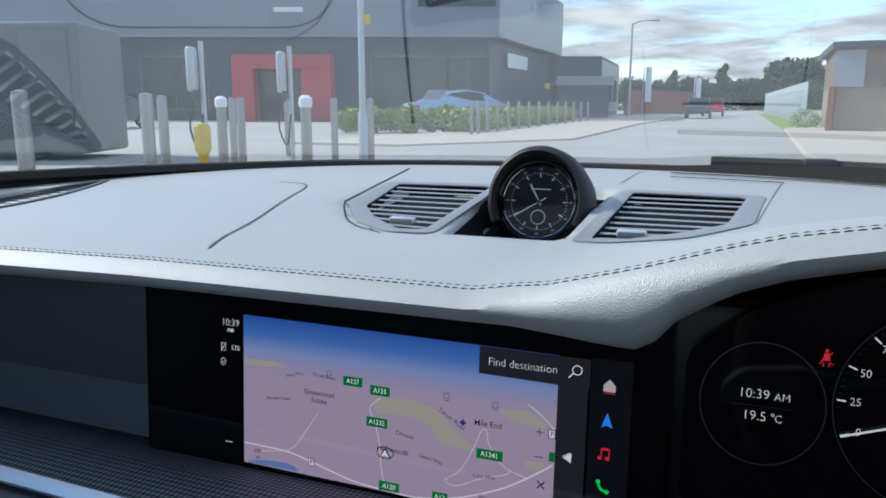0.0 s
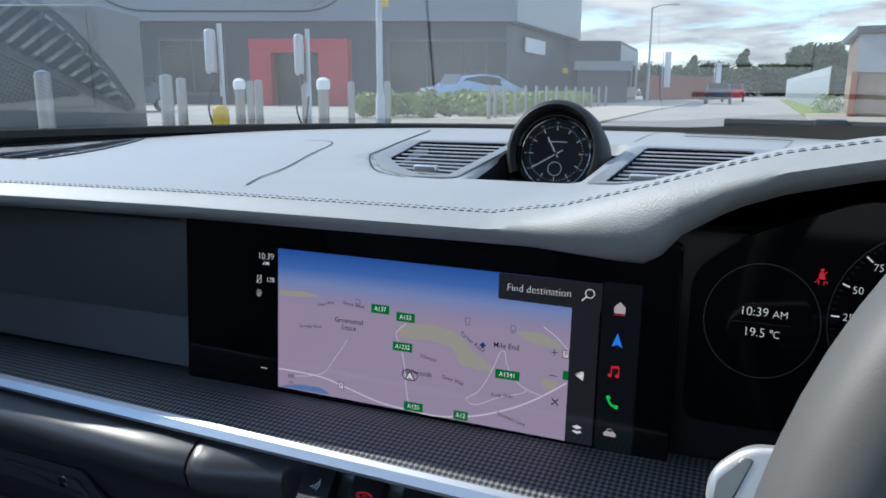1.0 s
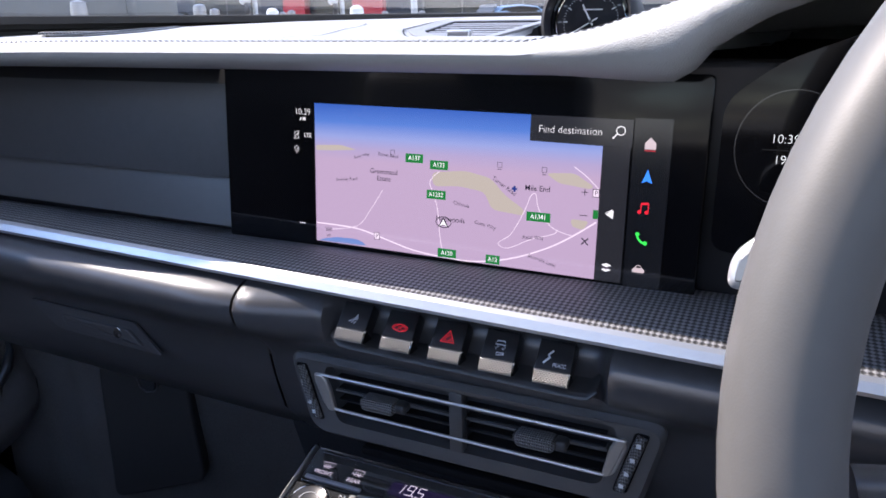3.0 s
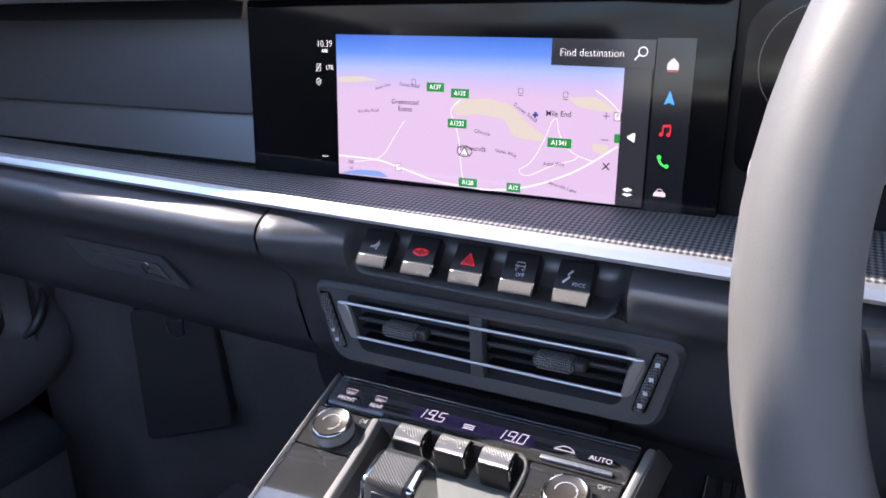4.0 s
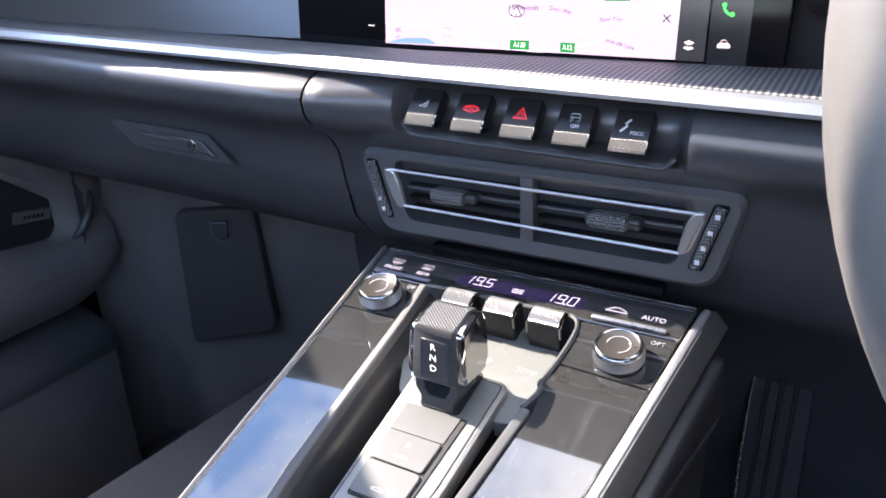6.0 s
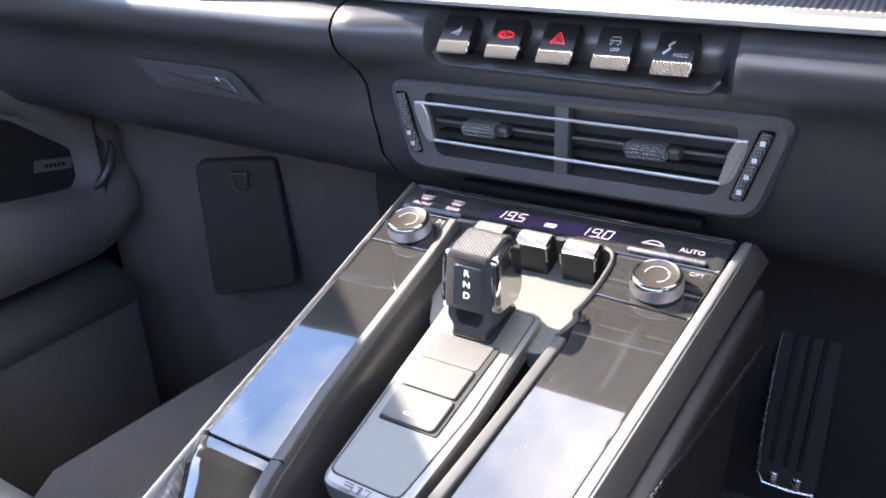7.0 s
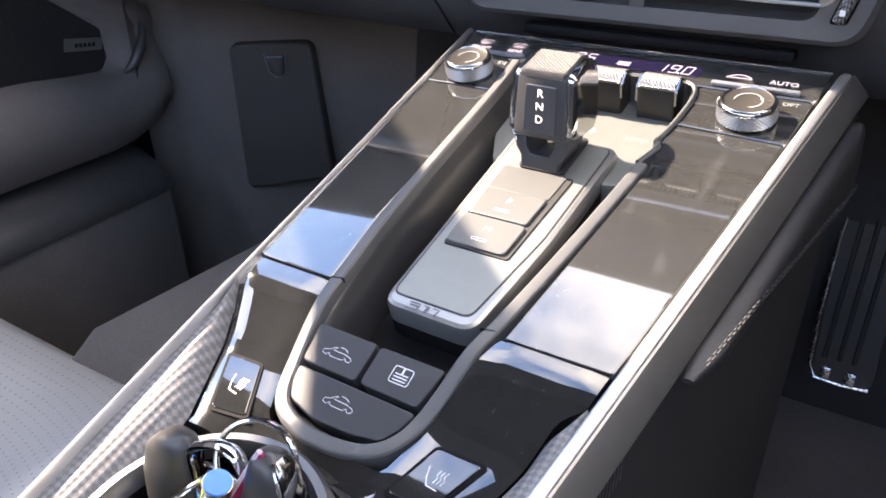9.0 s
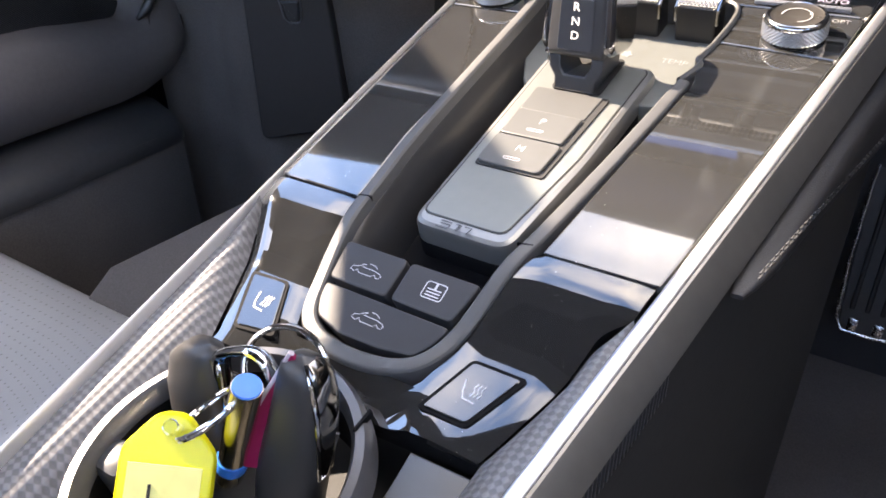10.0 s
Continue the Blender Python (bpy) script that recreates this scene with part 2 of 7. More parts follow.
def link(name, me, material, parent=None, label=""):
    ob = new(name, me)
    if material is not None:
        me.materials.clear()
        me.materials.append(material)
    if parent is not None:
        ob.parent = parent
        base = parent.location.copy()
        if parent.parent is not None:
            base += parent.parent.location
        ob.location = -base
    return tagged(ob, label) if label else ob


def part(name, bm, material, parent=None, label="", sharp=38):
    """One mesh object of a bmesh in world metres, smooth but for its sharp edges."""
    bmesh.ops.remove_doubles(bm, verts=bm.verts, dist=1e-6)
    bmesh.ops.recalc_face_normals(bm, faces=bm.faces)
    for f in bm.faces:
        f.smooth = len(f.verts) <= 4  # broad caps stay flat, so that they mirror straight
    for e in bm.edges:
        if len(e.link_faces) == 2 and e.calc_face_angle(0) > radians(sharp):
            e.smooth = False
    me = bpy.data.meshes.new(name)
    bm.to_mesh(me)
    bm.free()
    return link(name, me, material, parent, label)


def again(name, ob, m, parent):
    """Another piece on the same mesh, moved by m."""
    c = new(name, ob.data)
    c.parent = parent
    base = parent.location.copy()
    if parent.parent is not None:
        base += parent.parent.location
    c.matrix_basis = Matrix.Translation(-base) @ m
    if "label" in ob:
        c["label"] = ob["label"]
    return c


def rounded(pts, r, n=5):
    """A polygon with its corners rounded by r."""
    res, k = [], len(pts)
    for i in range(k):
        a, b, c = Vector(pts[i - 1]), Vector(pts[i]), Vector(pts[(i + 1) % k])
        u, w = (a - b), (c - b)
        d = min(r, u.length * 0.48, w.length * 0.48)
        p0, p1 = b + u.normalized() * d, b + w.normalized() * d
        for j in range(n + 1):
            s = j / n
            res.append((p0 * (1 - s) ** 2 + b * 2 * s * (1 - s) + p1 * s * s).to_tuple())
    return res


def prism(pts, h0, h1, m=Matrix(), bevel=0.0, seg=2, bm=None):
    """An outline pulled from h0 to h1 along its normal, with its upper rim bevelled."""
    own = bm is None
    b2 = bmesh.new()
    low = [b2.verts.new((x, y, h0)) for x, y in pts]
    top = [b2.verts.new((x, y, h1)) for x, y in pts]
    b2.faces.new(top)
    b2.faces.new(low[::-1])
    for i in range(len(pts)):
        j = (i + 1) % len(pts)
        b2.faces.new((low[i], low[j], top[j], top[i]))
    bmesh.ops.recalc_face_normals(b2, faces=b2.faces)
    if bevel:
        rim = [e for e in b2.edges if e.verts[0] in top and e.verts[1] in top]
        bmesh.ops.bevel(b2, geom=rim, offset=bevel, segments=seg, affect="EDGES", profile=0.5)
    bmesh.ops.transform(b2, matrix=m, verts=b2.verts)
    if own:
        return b2
    me = bpy.data.meshes.new("tmp")
    b2.to_mesh(me)
    b2.free()
    bm.from_mesh(me)
    bpy.data.meshes.remove(me)
    return bm


def block(c, size, bevel=0.0, seg=2, m=Matrix(), bm=None):
    b2 = bmesh.new()
    bmesh.ops.create_cube(b2, size=1, matrix=Matrix.LocRotScale(c, None, size))
    if bevel:
        bmesh.ops.bevel(b2, geom=b2.edges[:], offset=bevel, segments=seg, affect="EDGES", profile=0.5)
    bmesh.ops.transform(b2, matrix=m, verts=b2.verts)
    if bm is None:
        return b2
    me = bpy.data.meshes.new("tmp")
    b2.to_mesh(me)
    b2.free()
    bm.from_mesh(me)
    bpy.data.meshes.remove(me)
    return bm


def loft(rows, close_u=False, close_v=False, bm=None):
    """Faces between rows of points."""
    bm = bm or bmesh.new()
    vs = [[bm.verts.new(p) for p in r] for r in rows]
    nr, nc = len(vs), len(vs[0])
    for i in range(nr if close_u else nr - 1):
        for j in range(nc if close_v else nc - 1):
            q = (vs[i][j], vs[(i + 1) % nr][j], vs[(i + 1) % nr][(j + 1) % nc], vs[i][(j + 1) % nc])
            bm.faces.new(q)
    return bm, vs


def lathe(profile, m=Matrix(), n=48, bm=None, caps=True):
    rows = [[m @ Vector((r * math.cos(a), r * math.sin(a), z)) for a in (2 * math.pi * k / n for k in range(n))] for r, z in profile]
    bm, vs = loft(rows, close_v=True, bm=bm)
    for ring, (r, _) in ((vs[0], profile[0]), (vs[-1], profile[-1])):
        if caps and r > 1e-5:
            bm.faces.new(ring)
    return bm


def tube(path, radius, n=8, closed=False, bm=None, squash=1.0):
    """A round bar along a path; radius may be a list."""
    pts = [Vector(p) for p in path]
    k = len(pts)
    rows, up = [], Vector((0.13, 0.21, 0.97)).normalized()
    for i, p in enumerate(pts):
        a = pts[(i - 1) % k] if closed or i else p
        b = pts[(i + 1) % k] if closed or i < k - 1 else p
        d = (b - a).normalized()
        u = up - d * up.dot(d)
        if u.length < 0.2:
            u = Vector((1, 0, 0)) - d * d.x
        u.normalize()
        up = u
        w = d.cross(u)
        r = radius[i] if isinstance(radius, (list, tuple)) else radius
        rows.append([p + r * (math.cos(t) * u * squash + math.sin(t) * w) for t in (2 * math.pi * j / n for j in range(n))])
    bm, vs = loft(rows, close_u=closed, close_v=True, bm=bm)
    if not closed:
        bm.faces.new(vs[0])
        bm.faces.new(vs[-1][::-1])
    return bm


def knurl(rows_of, nu, nv, height, name, material, parent, label="", closed=False):
    """A sheet cut into small pyramids: rows_of(u, v) gives a place and its normal, for u and v from 0 to 1."""
    rows = []
    for i in range(nu if closed else nu + 1):
        row = []
        for j in range(nv + 1):
            p, n = rows_of(i / nu, j / nv)
            row.append(Vector(p) + Vector(n) * (height if (i + j) % 2 == 0 else 0))
        rows.append(row)
    bm = bmesh.new()
    vs = [[bm.verts.new(p) for p in row] for row in rows]
    for i in range(nu):
        a, b = vs[i], vs[(i + 1) % len(vs)]
        for j in range(nv):
            if (i + j) % 2 == 0:  # the crease runs between the two low corners
                bm.faces.new((a[j], b[j], a[j + 1]))
                bm.faces.new((b[j], b[j + 1], a[j + 1]))
            else:
                bm.faces.new((a[j], b[j], b[j + 1]))
                bm.faces.new((a[j], b[j + 1], a[j + 1]))
    ob = part(name, bm, material, parent, label)
    for f in ob.data.polygons:
        f.use_smooth = False
    return ob


def along(pts, t):
    """The place and the normal at a share t of a profile's length."""
    p = [Vector(q) for q in pts]
    lens = [(b - a).length for a, b in zip(p, p[1:])]
    d = t * sum(lens)
    for a, b, n in zip(p, p[1:], lens):
        if d <= n + 1e-9:
            way = (b - a).normalized()
            return a + way * d, Vector((way.y, -way.x))
        d -= n
    way = (p[-1] - p[-2]).normalized()
    return p[-1], Vector((way.y, -way.x))


def smooth_path(pts, n=6, closed=False):
    """A Catmull-Rom curve through the points."""
    p = [Vector(q) for q in pts]
    k = len(p)
    res = []
    for i in range(k if closed else k - 1):
        a = p[(i - 1) % k] if closed or i else p[0]
        b, c = p[i], p[(i + 1) % k]
        d = p[(i + 2) % k] if closed or i < k - 2 else p[-1]
        for j in range(n):
            t = j / n
            res.append(0.5 * ((2 * b) + (c - a) * t + (2 * a - 5 * b + 4 * c - d) * t * t + (3 * b - a - 3 * c + d) * t ** 3))
    if not closed:
        res.append(p[-1])
    return res


def ribbon(path2, width, h0, h1, put, bevel=0.0015, closed=False):
    """A flat bar along a path on a surface: put(x, y, h) gives its places."""
    p = [Vector((q[0], q[1])) for q in path2]
    k = len(p)
    rows = []
    for i in range(k):
        a = p[(i - 1) % k] if closed or i else p[i]
        b = p[(i + 1) % k] if closed or i < k - 1 else p[i]
        d = (b - a).normalized()
        s = Vector((-d.y, d.x))
        w = (width[i] if isinstance(width, (list, tuple)) else width) / 2
        rows.append([put(*(p[i] + s * o), h) for o, h in ((-w, h0), (-w, h1 - bevel), (-w + bevel, h1), (w - bevel, h1), (w, h1 - bevel), (w, h0))])
    bm, vs = loft(rows, close_u=closed, close_v=True)
    if not closed:
        bm.faces.new(vs[0])
        bm.faces.new(vs[-1][::-1])
    return bm


def lettering(text, size, m, material, parent, name="lettering", align="CENTER", thick=0.0, label=""):
    """Words in the built-in font as a flat mesh; the font lies in m's own x and y."""
    cu = bpy.data.curves.new("words", "FONT")
    cu.body, cu.size, cu.align_x, cu.align_y, cu.extrude = text, size, align, "CENTER", thick
    cu.resolution_u = 3
    cu.offset = (-0.026 if size > .02 else -.016 if size > .005 else .002) * size  # large letters in a lighter cut, small ones fuller
    m = m @ Matrix.Diagonal((0.94, 1, 1, 1))
    tmp = new("words", cu)
    bpy.context.view_layer.update()
    me = bpy.data.meshes.new_from_object(tmp.evaluated_get(bpy.context.evaluated_depsgraph_get()))
    bpy.data.objects.remove(tmp)
    bpy.data.curves.remove(cu)
    me.transform(m)
    me.name = name
    return link(name, me, material, parent, label)


def basis(o, x, y):
    """A pose from an origin and two directions."""
    x = Vector(x).normalized()
    z = x.cross(Vector(y)).normalized()
    y = z.cross(x)
    m = Matrix((x, y, z)).transposed().to_4x4()
    m.translation = o
    return m


def upright(y, z, tilt):
    """A standing plane facing the cabin, at y where its height is z; its own y is the height."""
    return basis((0, y, z), (1, 0, 0), (0, tilt, 1)) @ Matrix.Translation((0, -z, 0))


def face_to(ob, way):
    """Turn an open sheet's normals towards a direction."""
    if sum((p.normal.dot(Vector(way)) for p in ob.data.polygons)) < 0:
        ob.data.flip_normals()
    return ob


def stroke(path, w, m, closed=False, bm=None):
    """A flat drawn line of width w in m's plane."""
    p = [Vector((q[0], q[1])) for q in path]
    k = len(p)
    rows = []
    for i in range(k):
        a = p[(i - 1) % k] if closed or i else p[i]
        b = p[(i + 1) % k] if closed or i < k - 1 else p[i]
        d = (b - a).normalized()
        s = Vector((-d.y, d.x)) * w / 2
        rows.append([m @ Vector((*(p[i] - s), 0)), m @ Vector((*(p[i] + s), 0))])
    bm, _ = loft(rows, close_u=closed, bm=bm)
    return bm


# ---- the street outside, turned with the car's nose ----
OUT = pose(MID, 0, 0, 0, 0, TURN)  # u to the right, v ahead


def om(u, v, z=0.0, turn=0.0):
    return OUT @ pose(u, v, z, 0, 0, turn)


ASPHALT = mat("worn_asphalt", (0.40, 0.375, 0.335), 0.9, vary=0.15, scale=0.25, fine=30, bump=0.4, bump_scale=60)
PAVING = mat("pale_paving", (0.52, 0.455, 0.365), 0.85, vary=0.12, scale=0.4, fine=20, bump=0.3, bump_scale=40)
FORECOURT = mat("forecourt_concrete", (0.40, 0.375, 0.33), 0.85, vary=0.12, scale=0.3, fine=20, bump=0.3, bump_scale=40)
CLAD_D = mat("charcoal_cladding", (0.055, 0.064, 0.078), 0.45, vary=0.1, scale=0.4, fine=6)
CLAD_L = mat("grey_blue_cladding", (0.22, 0.25, 0.29), 0.4, vary=0.06, scale=0.3, fine=4)
CLAD_S = mat("silver_cladding", (0.30, 0.32, 0.34), 0.4, vary=0.06, scale=0.3, fine=4)
FRAMED = mat("dark_window_frame", (0.10, 0.105, 0.11), 0.4, vary=0.06)
REDP = mat("red_portal_paint", (0.42, 0.03, 0.045), 0.4, vary=0.08, scale=1)
PANE = mat("dark_window_glass", (0.03, 0.035, 0.04), 0.08, vary=0.3, scale=0.6)
STEEL = mat("brushed_steel_post", (0.32, 0.295, 0.27), 0.34, 0.8, vary=0.08)
GALV = mat("galvanised_steel", (0.45, 0.47, 0.49), 0.45, 0.5, vary=0.12)
WHITEP = mat("white_plastic", (0.75, 0.76, 0.77), 0.4, vary=0.05)
GREYPL = mat("light_grey_plastic", (0.46, 0.47, 0.48), 0.35, vary=0.08)
YELLOWP = mat("yellow_paint", (0.62, 0.42, 0.03), 0.5, vary=0.1)
HEDGE = mat("hedge_leaves", (0.20, 0.27, 0.045), 0.6, vary=0.4, scale=3, per_object=0.0)
LEAF = mat("tree_leaves", (0.045, 0.075, 0.028), 0.7, vary=0.4, scale=1)
BARK = mat("bark", (0.09, 0.07, 0.05), 0.9, vary=0.3)
GRASS = mat("verge_grass", (0.22, 0.28, 0.05), 0.9, vary=0.3, scale=2, fine=40, bump=0.6, bump_scale=60)
BRICK = mat("brown_brick", (0.31, 0.245, 0.175), 0.9, vary=0.15, scale=1, per_object=0.15)
RED_BRICK = mat("red_brick_wall", (0.26, 0.09, 0.06), 0.9, vary=0.15, scale=1)
BROWNP = mat("brown_wall_panel", (0.20, 0.135, 0.095), 0.6, vary=0.25, scale=1.5)
BLUECAR = mat("pale_blue_car_paint", (0.28, 0.42, 0.62), 0.25, 0.3, coat=0.6, vary=0.03)
DARKCAR = mat("dark_grey_car_paint", (0.05, 0.055, 0.06), 0.25, 0.3, coat=0.6, vary=0.03)
REDCAR = mat("red_car_paint", (0.4, 0.03, 0.03), 0.25, 0.3, coat=0.6, vary=0.03)
BACKDROP = mat("grey_backdrop_paint", (0.125, 0.13, 0.125), 0.5, vary=0.06, scale=1)

bm = bmesh.new()
bmesh.ops.create_grid(bm, x_segments=8, y_segments=8, size=1500, matrix=om(0, 200, -0.02))
tagged(part("ground", bm, FORECOURT), "pale grey concrete forecourt ground", "ground", kind="structure")
# road, running away to the right of the nose
bm = prism([(-3, 8), (4.6, 8), (7.1, 14.9), (13.7, 30.6), (38, 91), (70, 170), (58, 170), (28.3, 89.4), (14.3, 48.4), (10.1, 38.7), (3.9, 21.8), (-1, 18.5), (-3, 14)], -0.019, 0.0, OUT)
tagged(part("road", bm, ASPHALT), "sunlit worn grey asphalt road", "road", kind="structure")
bm = prism([(-4, 20), (-1, 18.6), (3.8, 21.9), (10.0, 38.75), (14.2, 48.45), (28.2, 89.45), (40, 120), (36, 120), (24, 89), (11, 52), (6, 40), (0, 27)], -0.018, 0.045, OUT, 0.012)
tagged(part("pavement", bm, PAVING), "pale buff paved kerb beside the road", "pavement", kind="structure")
bm = prism([(7.2, 14.9), (4.8, 8), (60, -8), (60, 27), (15.9, 31), (13.8, 30.5)], -0.018, 0.09, OUT, 0.02)
tagged(part("pavement", bm, PAVING), "pale buff pavement before a brick building", "pavement", kind="structure")
bm = prism([(13.9, 30.8), (15.8, 31.4), (17.8, 36.4), (34.9, 80.9), (33.7, 80.9)], -0.018, 0.05, OUT, 0.02)
tagged(part("grass_verge", bm, GRASS), "strip of bright green roadside grass", "grass", kind="stuff")


# showroom
hall = thing("showroom_building", "modern two-storey charcoal showroom with grey-blue upper band", "building", at=om(-25, 60).translation)
part("wall", prism([(-70, 50.6), (3.0, 50.6), (9.6, 69), (9.6, 90), (-70, 90)], 0, 5.4, OUT), CLAD_D, hall, "charcoal metal cladding wall")
part("upper_band", prism([(-70, 50), (3.6, 50), (10.6, 69), (10.6, 90), (-70, 90)], 5.3, 9.8, OUT), CLAD_L, hall, "grey-blue overhanging upper storey")
part("side_panel", prism([(3.66, 50.05), (10.7, 69), (10.66, 69.1), (3.6, 50.1)], 5.35, 9.75, OUT), CLAD_S, hall, "lighter silver side cladding")
for u, w in ((-33, 5), (-26.5, 5), (-20, 4.5), (-4.8, 5.2), (0.2, 3.0)):
    win = part("window", prism([(u, 50.52), (u + w, 50.52), (u + w, 50.7), (u, 50.7)], 0.6, 4.2, OUT), FRAMED, hall, "dark shop window")
    part("pane", prism([(u + 0.15, 50.48), (u + w / 2 - 0.05, 50.48), (u + w / 2 - 0.05, 50.55), (u + 0.15, 50.55)], 0.75, 4.05, OUT), PANE, win)
    part("pane", prism([(u + w / 2 + 0.05, 50.48), (u + w - 0.15, 50.48), (u + w - 0.15, 50.55), (u + w / 2 + 0.05, 50.55)], 0.75, 4.05, OUT), PANE, win)
part("window", prism([(4.6, 54.3), (6.6, 59.8), (6.55, 59.9), (4.5, 54.4)], 3.6, 4.6, OUT), WHITEP, hall, "pale high side window")
part("upper_window", prism([(-1.6, 49.9), (3.4, 49.9), (3.4, 50.05), (-1.6, 50.05)], 7.2, 8.6, OUT), PANE, hall)
# the rounded outline set into the upper band
ring = rounded([(-23.8, 5.9), (-7.0, 5.9), (-6.4, 13), (-26.5, 13)], 4.2, 10)
part("groove", tube([om(u, 49.95, z).translation for u, z in ring if z < 9.79], 0.07, 6), CLAD_D, hall, "dark rounded line on the upper storey")
part("sign", prism([(-10.9, 49.85), (-9.0, 49.85), (-9.0, 49.95), (-10.9, 49.95)], 6.85, 7.15, OUT), WHITEP, hall, "small white sign bar")
portal = thing("entrance_portal", "red square entrance portal in front of the showroom", "portal", at=om(-10, 46.5).translation)
part("post", block((0, 0, 0), (1.3, 1.6, 3.9), 0.03, 2, om(-12.0, 46.5, 1.95)), REDP, portal)
part("post", block((0, 0, 0), (1.8, 1.6, 3.9), 0.03, 2, om(-7.6, 46.5, 1.95)), REDP, portal)
part("lintel", block((0, 0, 0), (5.9, 1.62, 0.8), 0.03, 2, om(-9.68, 46.49, 3.52)), REDP, portal)
part("doorway", block((0, 0, 0), (3.3, 0.2, 3.3), 0.0, 1, om(-10.1, 47.2, 1.65)), PANE, portal)
annex = thing("annex_building", "low dark annex with a pale side wall", "building", at=om(12, 75).translation)
part("wall", prism([(8.4, 69.6), (14.4, 69.6), (19.5, 85), (8.4, 85)], 0, 5.3, OUT), CLAD_D, annex)
part("side_panel", prism([(14.5, 69.7), (19.6, 85), (19.5, 85.1), (14.42, 69.8)], 0.3, 5.0, OUT), CLAD_S, annex, "pale side cladding")
for k in range(3):
    a = om(15.2 + k * 1.4, 71.9 + k * 4.2).translation
    part("window", block((0, 0, 0), (0.1, 2.6, 2.2), 0.02, 1, om(15.25 + k * 1.45, 71.7 + k * 4.3, 2.4, -18)), PANE, annex)
part("canopy", prism([(9.0, 60.5), (13.6, 60.5), (13.6, 64), (9.0, 64)], 2.5, 3.2, OUT), CLAD_S, annex, "flat-roofed silver porch")
part("notice", block((0, 0, 0), (.42, .05, .42), 0.01, 1, om(8.25, 60.3, 2.45)), YELLOWP, annex, "small yellow notice")
part("porch_wall", prism([(9.3, 60.9), (13.3, 60.9), (13.3, 64), (9.3, 64)], 0, 2.5, OUT), CLAD_D, annex)

# grey van-shaped block, added to back the grey reflection in the windscreen
van = thing("parked_van", "plain grey block added behind the reflection in the windscreen", "van", at=om(-10, 15).translation)
part("body", block((0, 0, 0), (5.2, 2.0, 2.4), 0.09, 3, om(-9.27, 15.0, 1.30)), BACKDROP, van)
for u in (-10.9, -7.6):
    part("wheel", lathe([(0.001, -0.1), (0.3, -0.1), (0.34, -0.06), (0.34, 0.06), (0.3, 0.1), (0.001, 0.1)], om(u, 14.12, 0.34) @ pose(0, 0, 0, 90), 24), RUBBER, van)
part("rear_door", block((0, 0, 0), (0.9, 0.03, 1.7), 0.02, 2, om(-7.27, 13.985, 1.5)), BACKDROP, van)


def car(name, label, paint, u, v, turn, grow=1.0):
    base = om(u, v, 0, turn) @ Matrix.Scale(grow, 4)
    c = thing(name, label, "car", "parked and passing cars", base.translation)
    prof = [(-2.1, 0.35), (-2.15, 0.7), (-1.95, 0.92), (-1.35, 1.0), (-0.7, 1.38), (0.1, 1.47), (0.9, 1.4), (1.6, 1.02), (2.0, 0.9), (2.1, 0.6), (2.05, 0.33)]
    rows = []
    for y, k in ((-0.88, 0.0), (-0.84, 1.0), (0.84, 1.0), (0.88, 0.0)):
        rows.append([base @ Vector((x * (0.985 if k else 1), y * (0.84 if z > 1.1 else 1), z if k or z < 1.1 else z - 0.02)) for x, z in prof])
    bm, vs = loft(rows, close_v=True)
    bm.faces.new(vs[0])
    bm.faces.new(vs[-1][::-1])
    part("body", bm, paint, c, sharp=60)
    for s in (-1, 1):
        glass = [(-1.15, 1.02), (-0.68, 1.32), (0.1, 1.41), (0.82, 1.34), (1.4, 1.03)]
        b = prism(glass, 0, 0.01, base @ Matrix.Translation((0, s * 0.80, 0)) @ pose(0, 0, 0, 90))
        part("side_window", b, PANE, c)
        for x in (-1.32, 1.3):
            w = part("wheel", lathe([(0.001, -0.09), (0.3, -0.09), (0.32, -0.05), (0.32, 0.05), (0.3, 0.09), (0.001, 0.09)], base @ pose(x, s * 0.82, 0.32, 90), 24), RUBBER, c)
            part("rim", lathe([(0.001, -0.1), (0.2, -0.1), (0.2, 0.1), (0.001, 0.1)], base @ pose(x, s * 0.82, 0.32, 90), 20), GALV, w)
    for x, tilt in ((-1.06, 53), (1.28, -60)):
        part("windscreen", block((0, 0, 0), (0.6, 1.36, 0.015), 0, 1, base @ pose(x, 0, 1.23, 0, -tilt + (0 if x < 0 else 0), 0)), PANE, c)
    for s in (-1, 1):
        part("rear_light", block((0, 0, 0), (0.06, 0.3, 0.14), 0.02, 2, base @ pose(-2.1, s * 0.62, 0.82)), REDCAR, c)
    return c


car("parked_car", "pale blue hatchback parked behind the hedge", BLUECAR, 0.55, 36, 30, 1.14)
car("moving_car", "dark grey car on the far road", DARKCAR, 18.9, 56, 70)
car("moving_car", "red car on the far road", REDCAR, 23.5, 66, 70)
car("parked_car", "dark car parked by the showroom", DARKCAR, -14.8, 33, 60)

# steel bollards
B1 = None
for u, v, h in ((-3.01, 5.4, 1.12), (-2.66, 6.8, 1.1), (-3.26, 8.8, 1.14), (-3.34, 12, 1.12), (-2.86, 10.7, 1.12), (-3.09, 15, 1.12), (-1.8, 12.5, 1.1), (-1.2, 12.5, 1.1)):
    m = om(u, v)
    if B1 is None:
        B1 = thing("bollard", "brushed stainless steel bollard with a slanted top", "bollard", "steel bollards", (0, 0, 0))
        part("post", lathe([(0.057, 0), (0.057, 1.08), (0.05, 1.11), (0.001, 1.125)], Matrix(), 20), STEEL, B1)
        B1.matrix_basis = m
    else:
        copy_thing(B1, m)
B2 = None
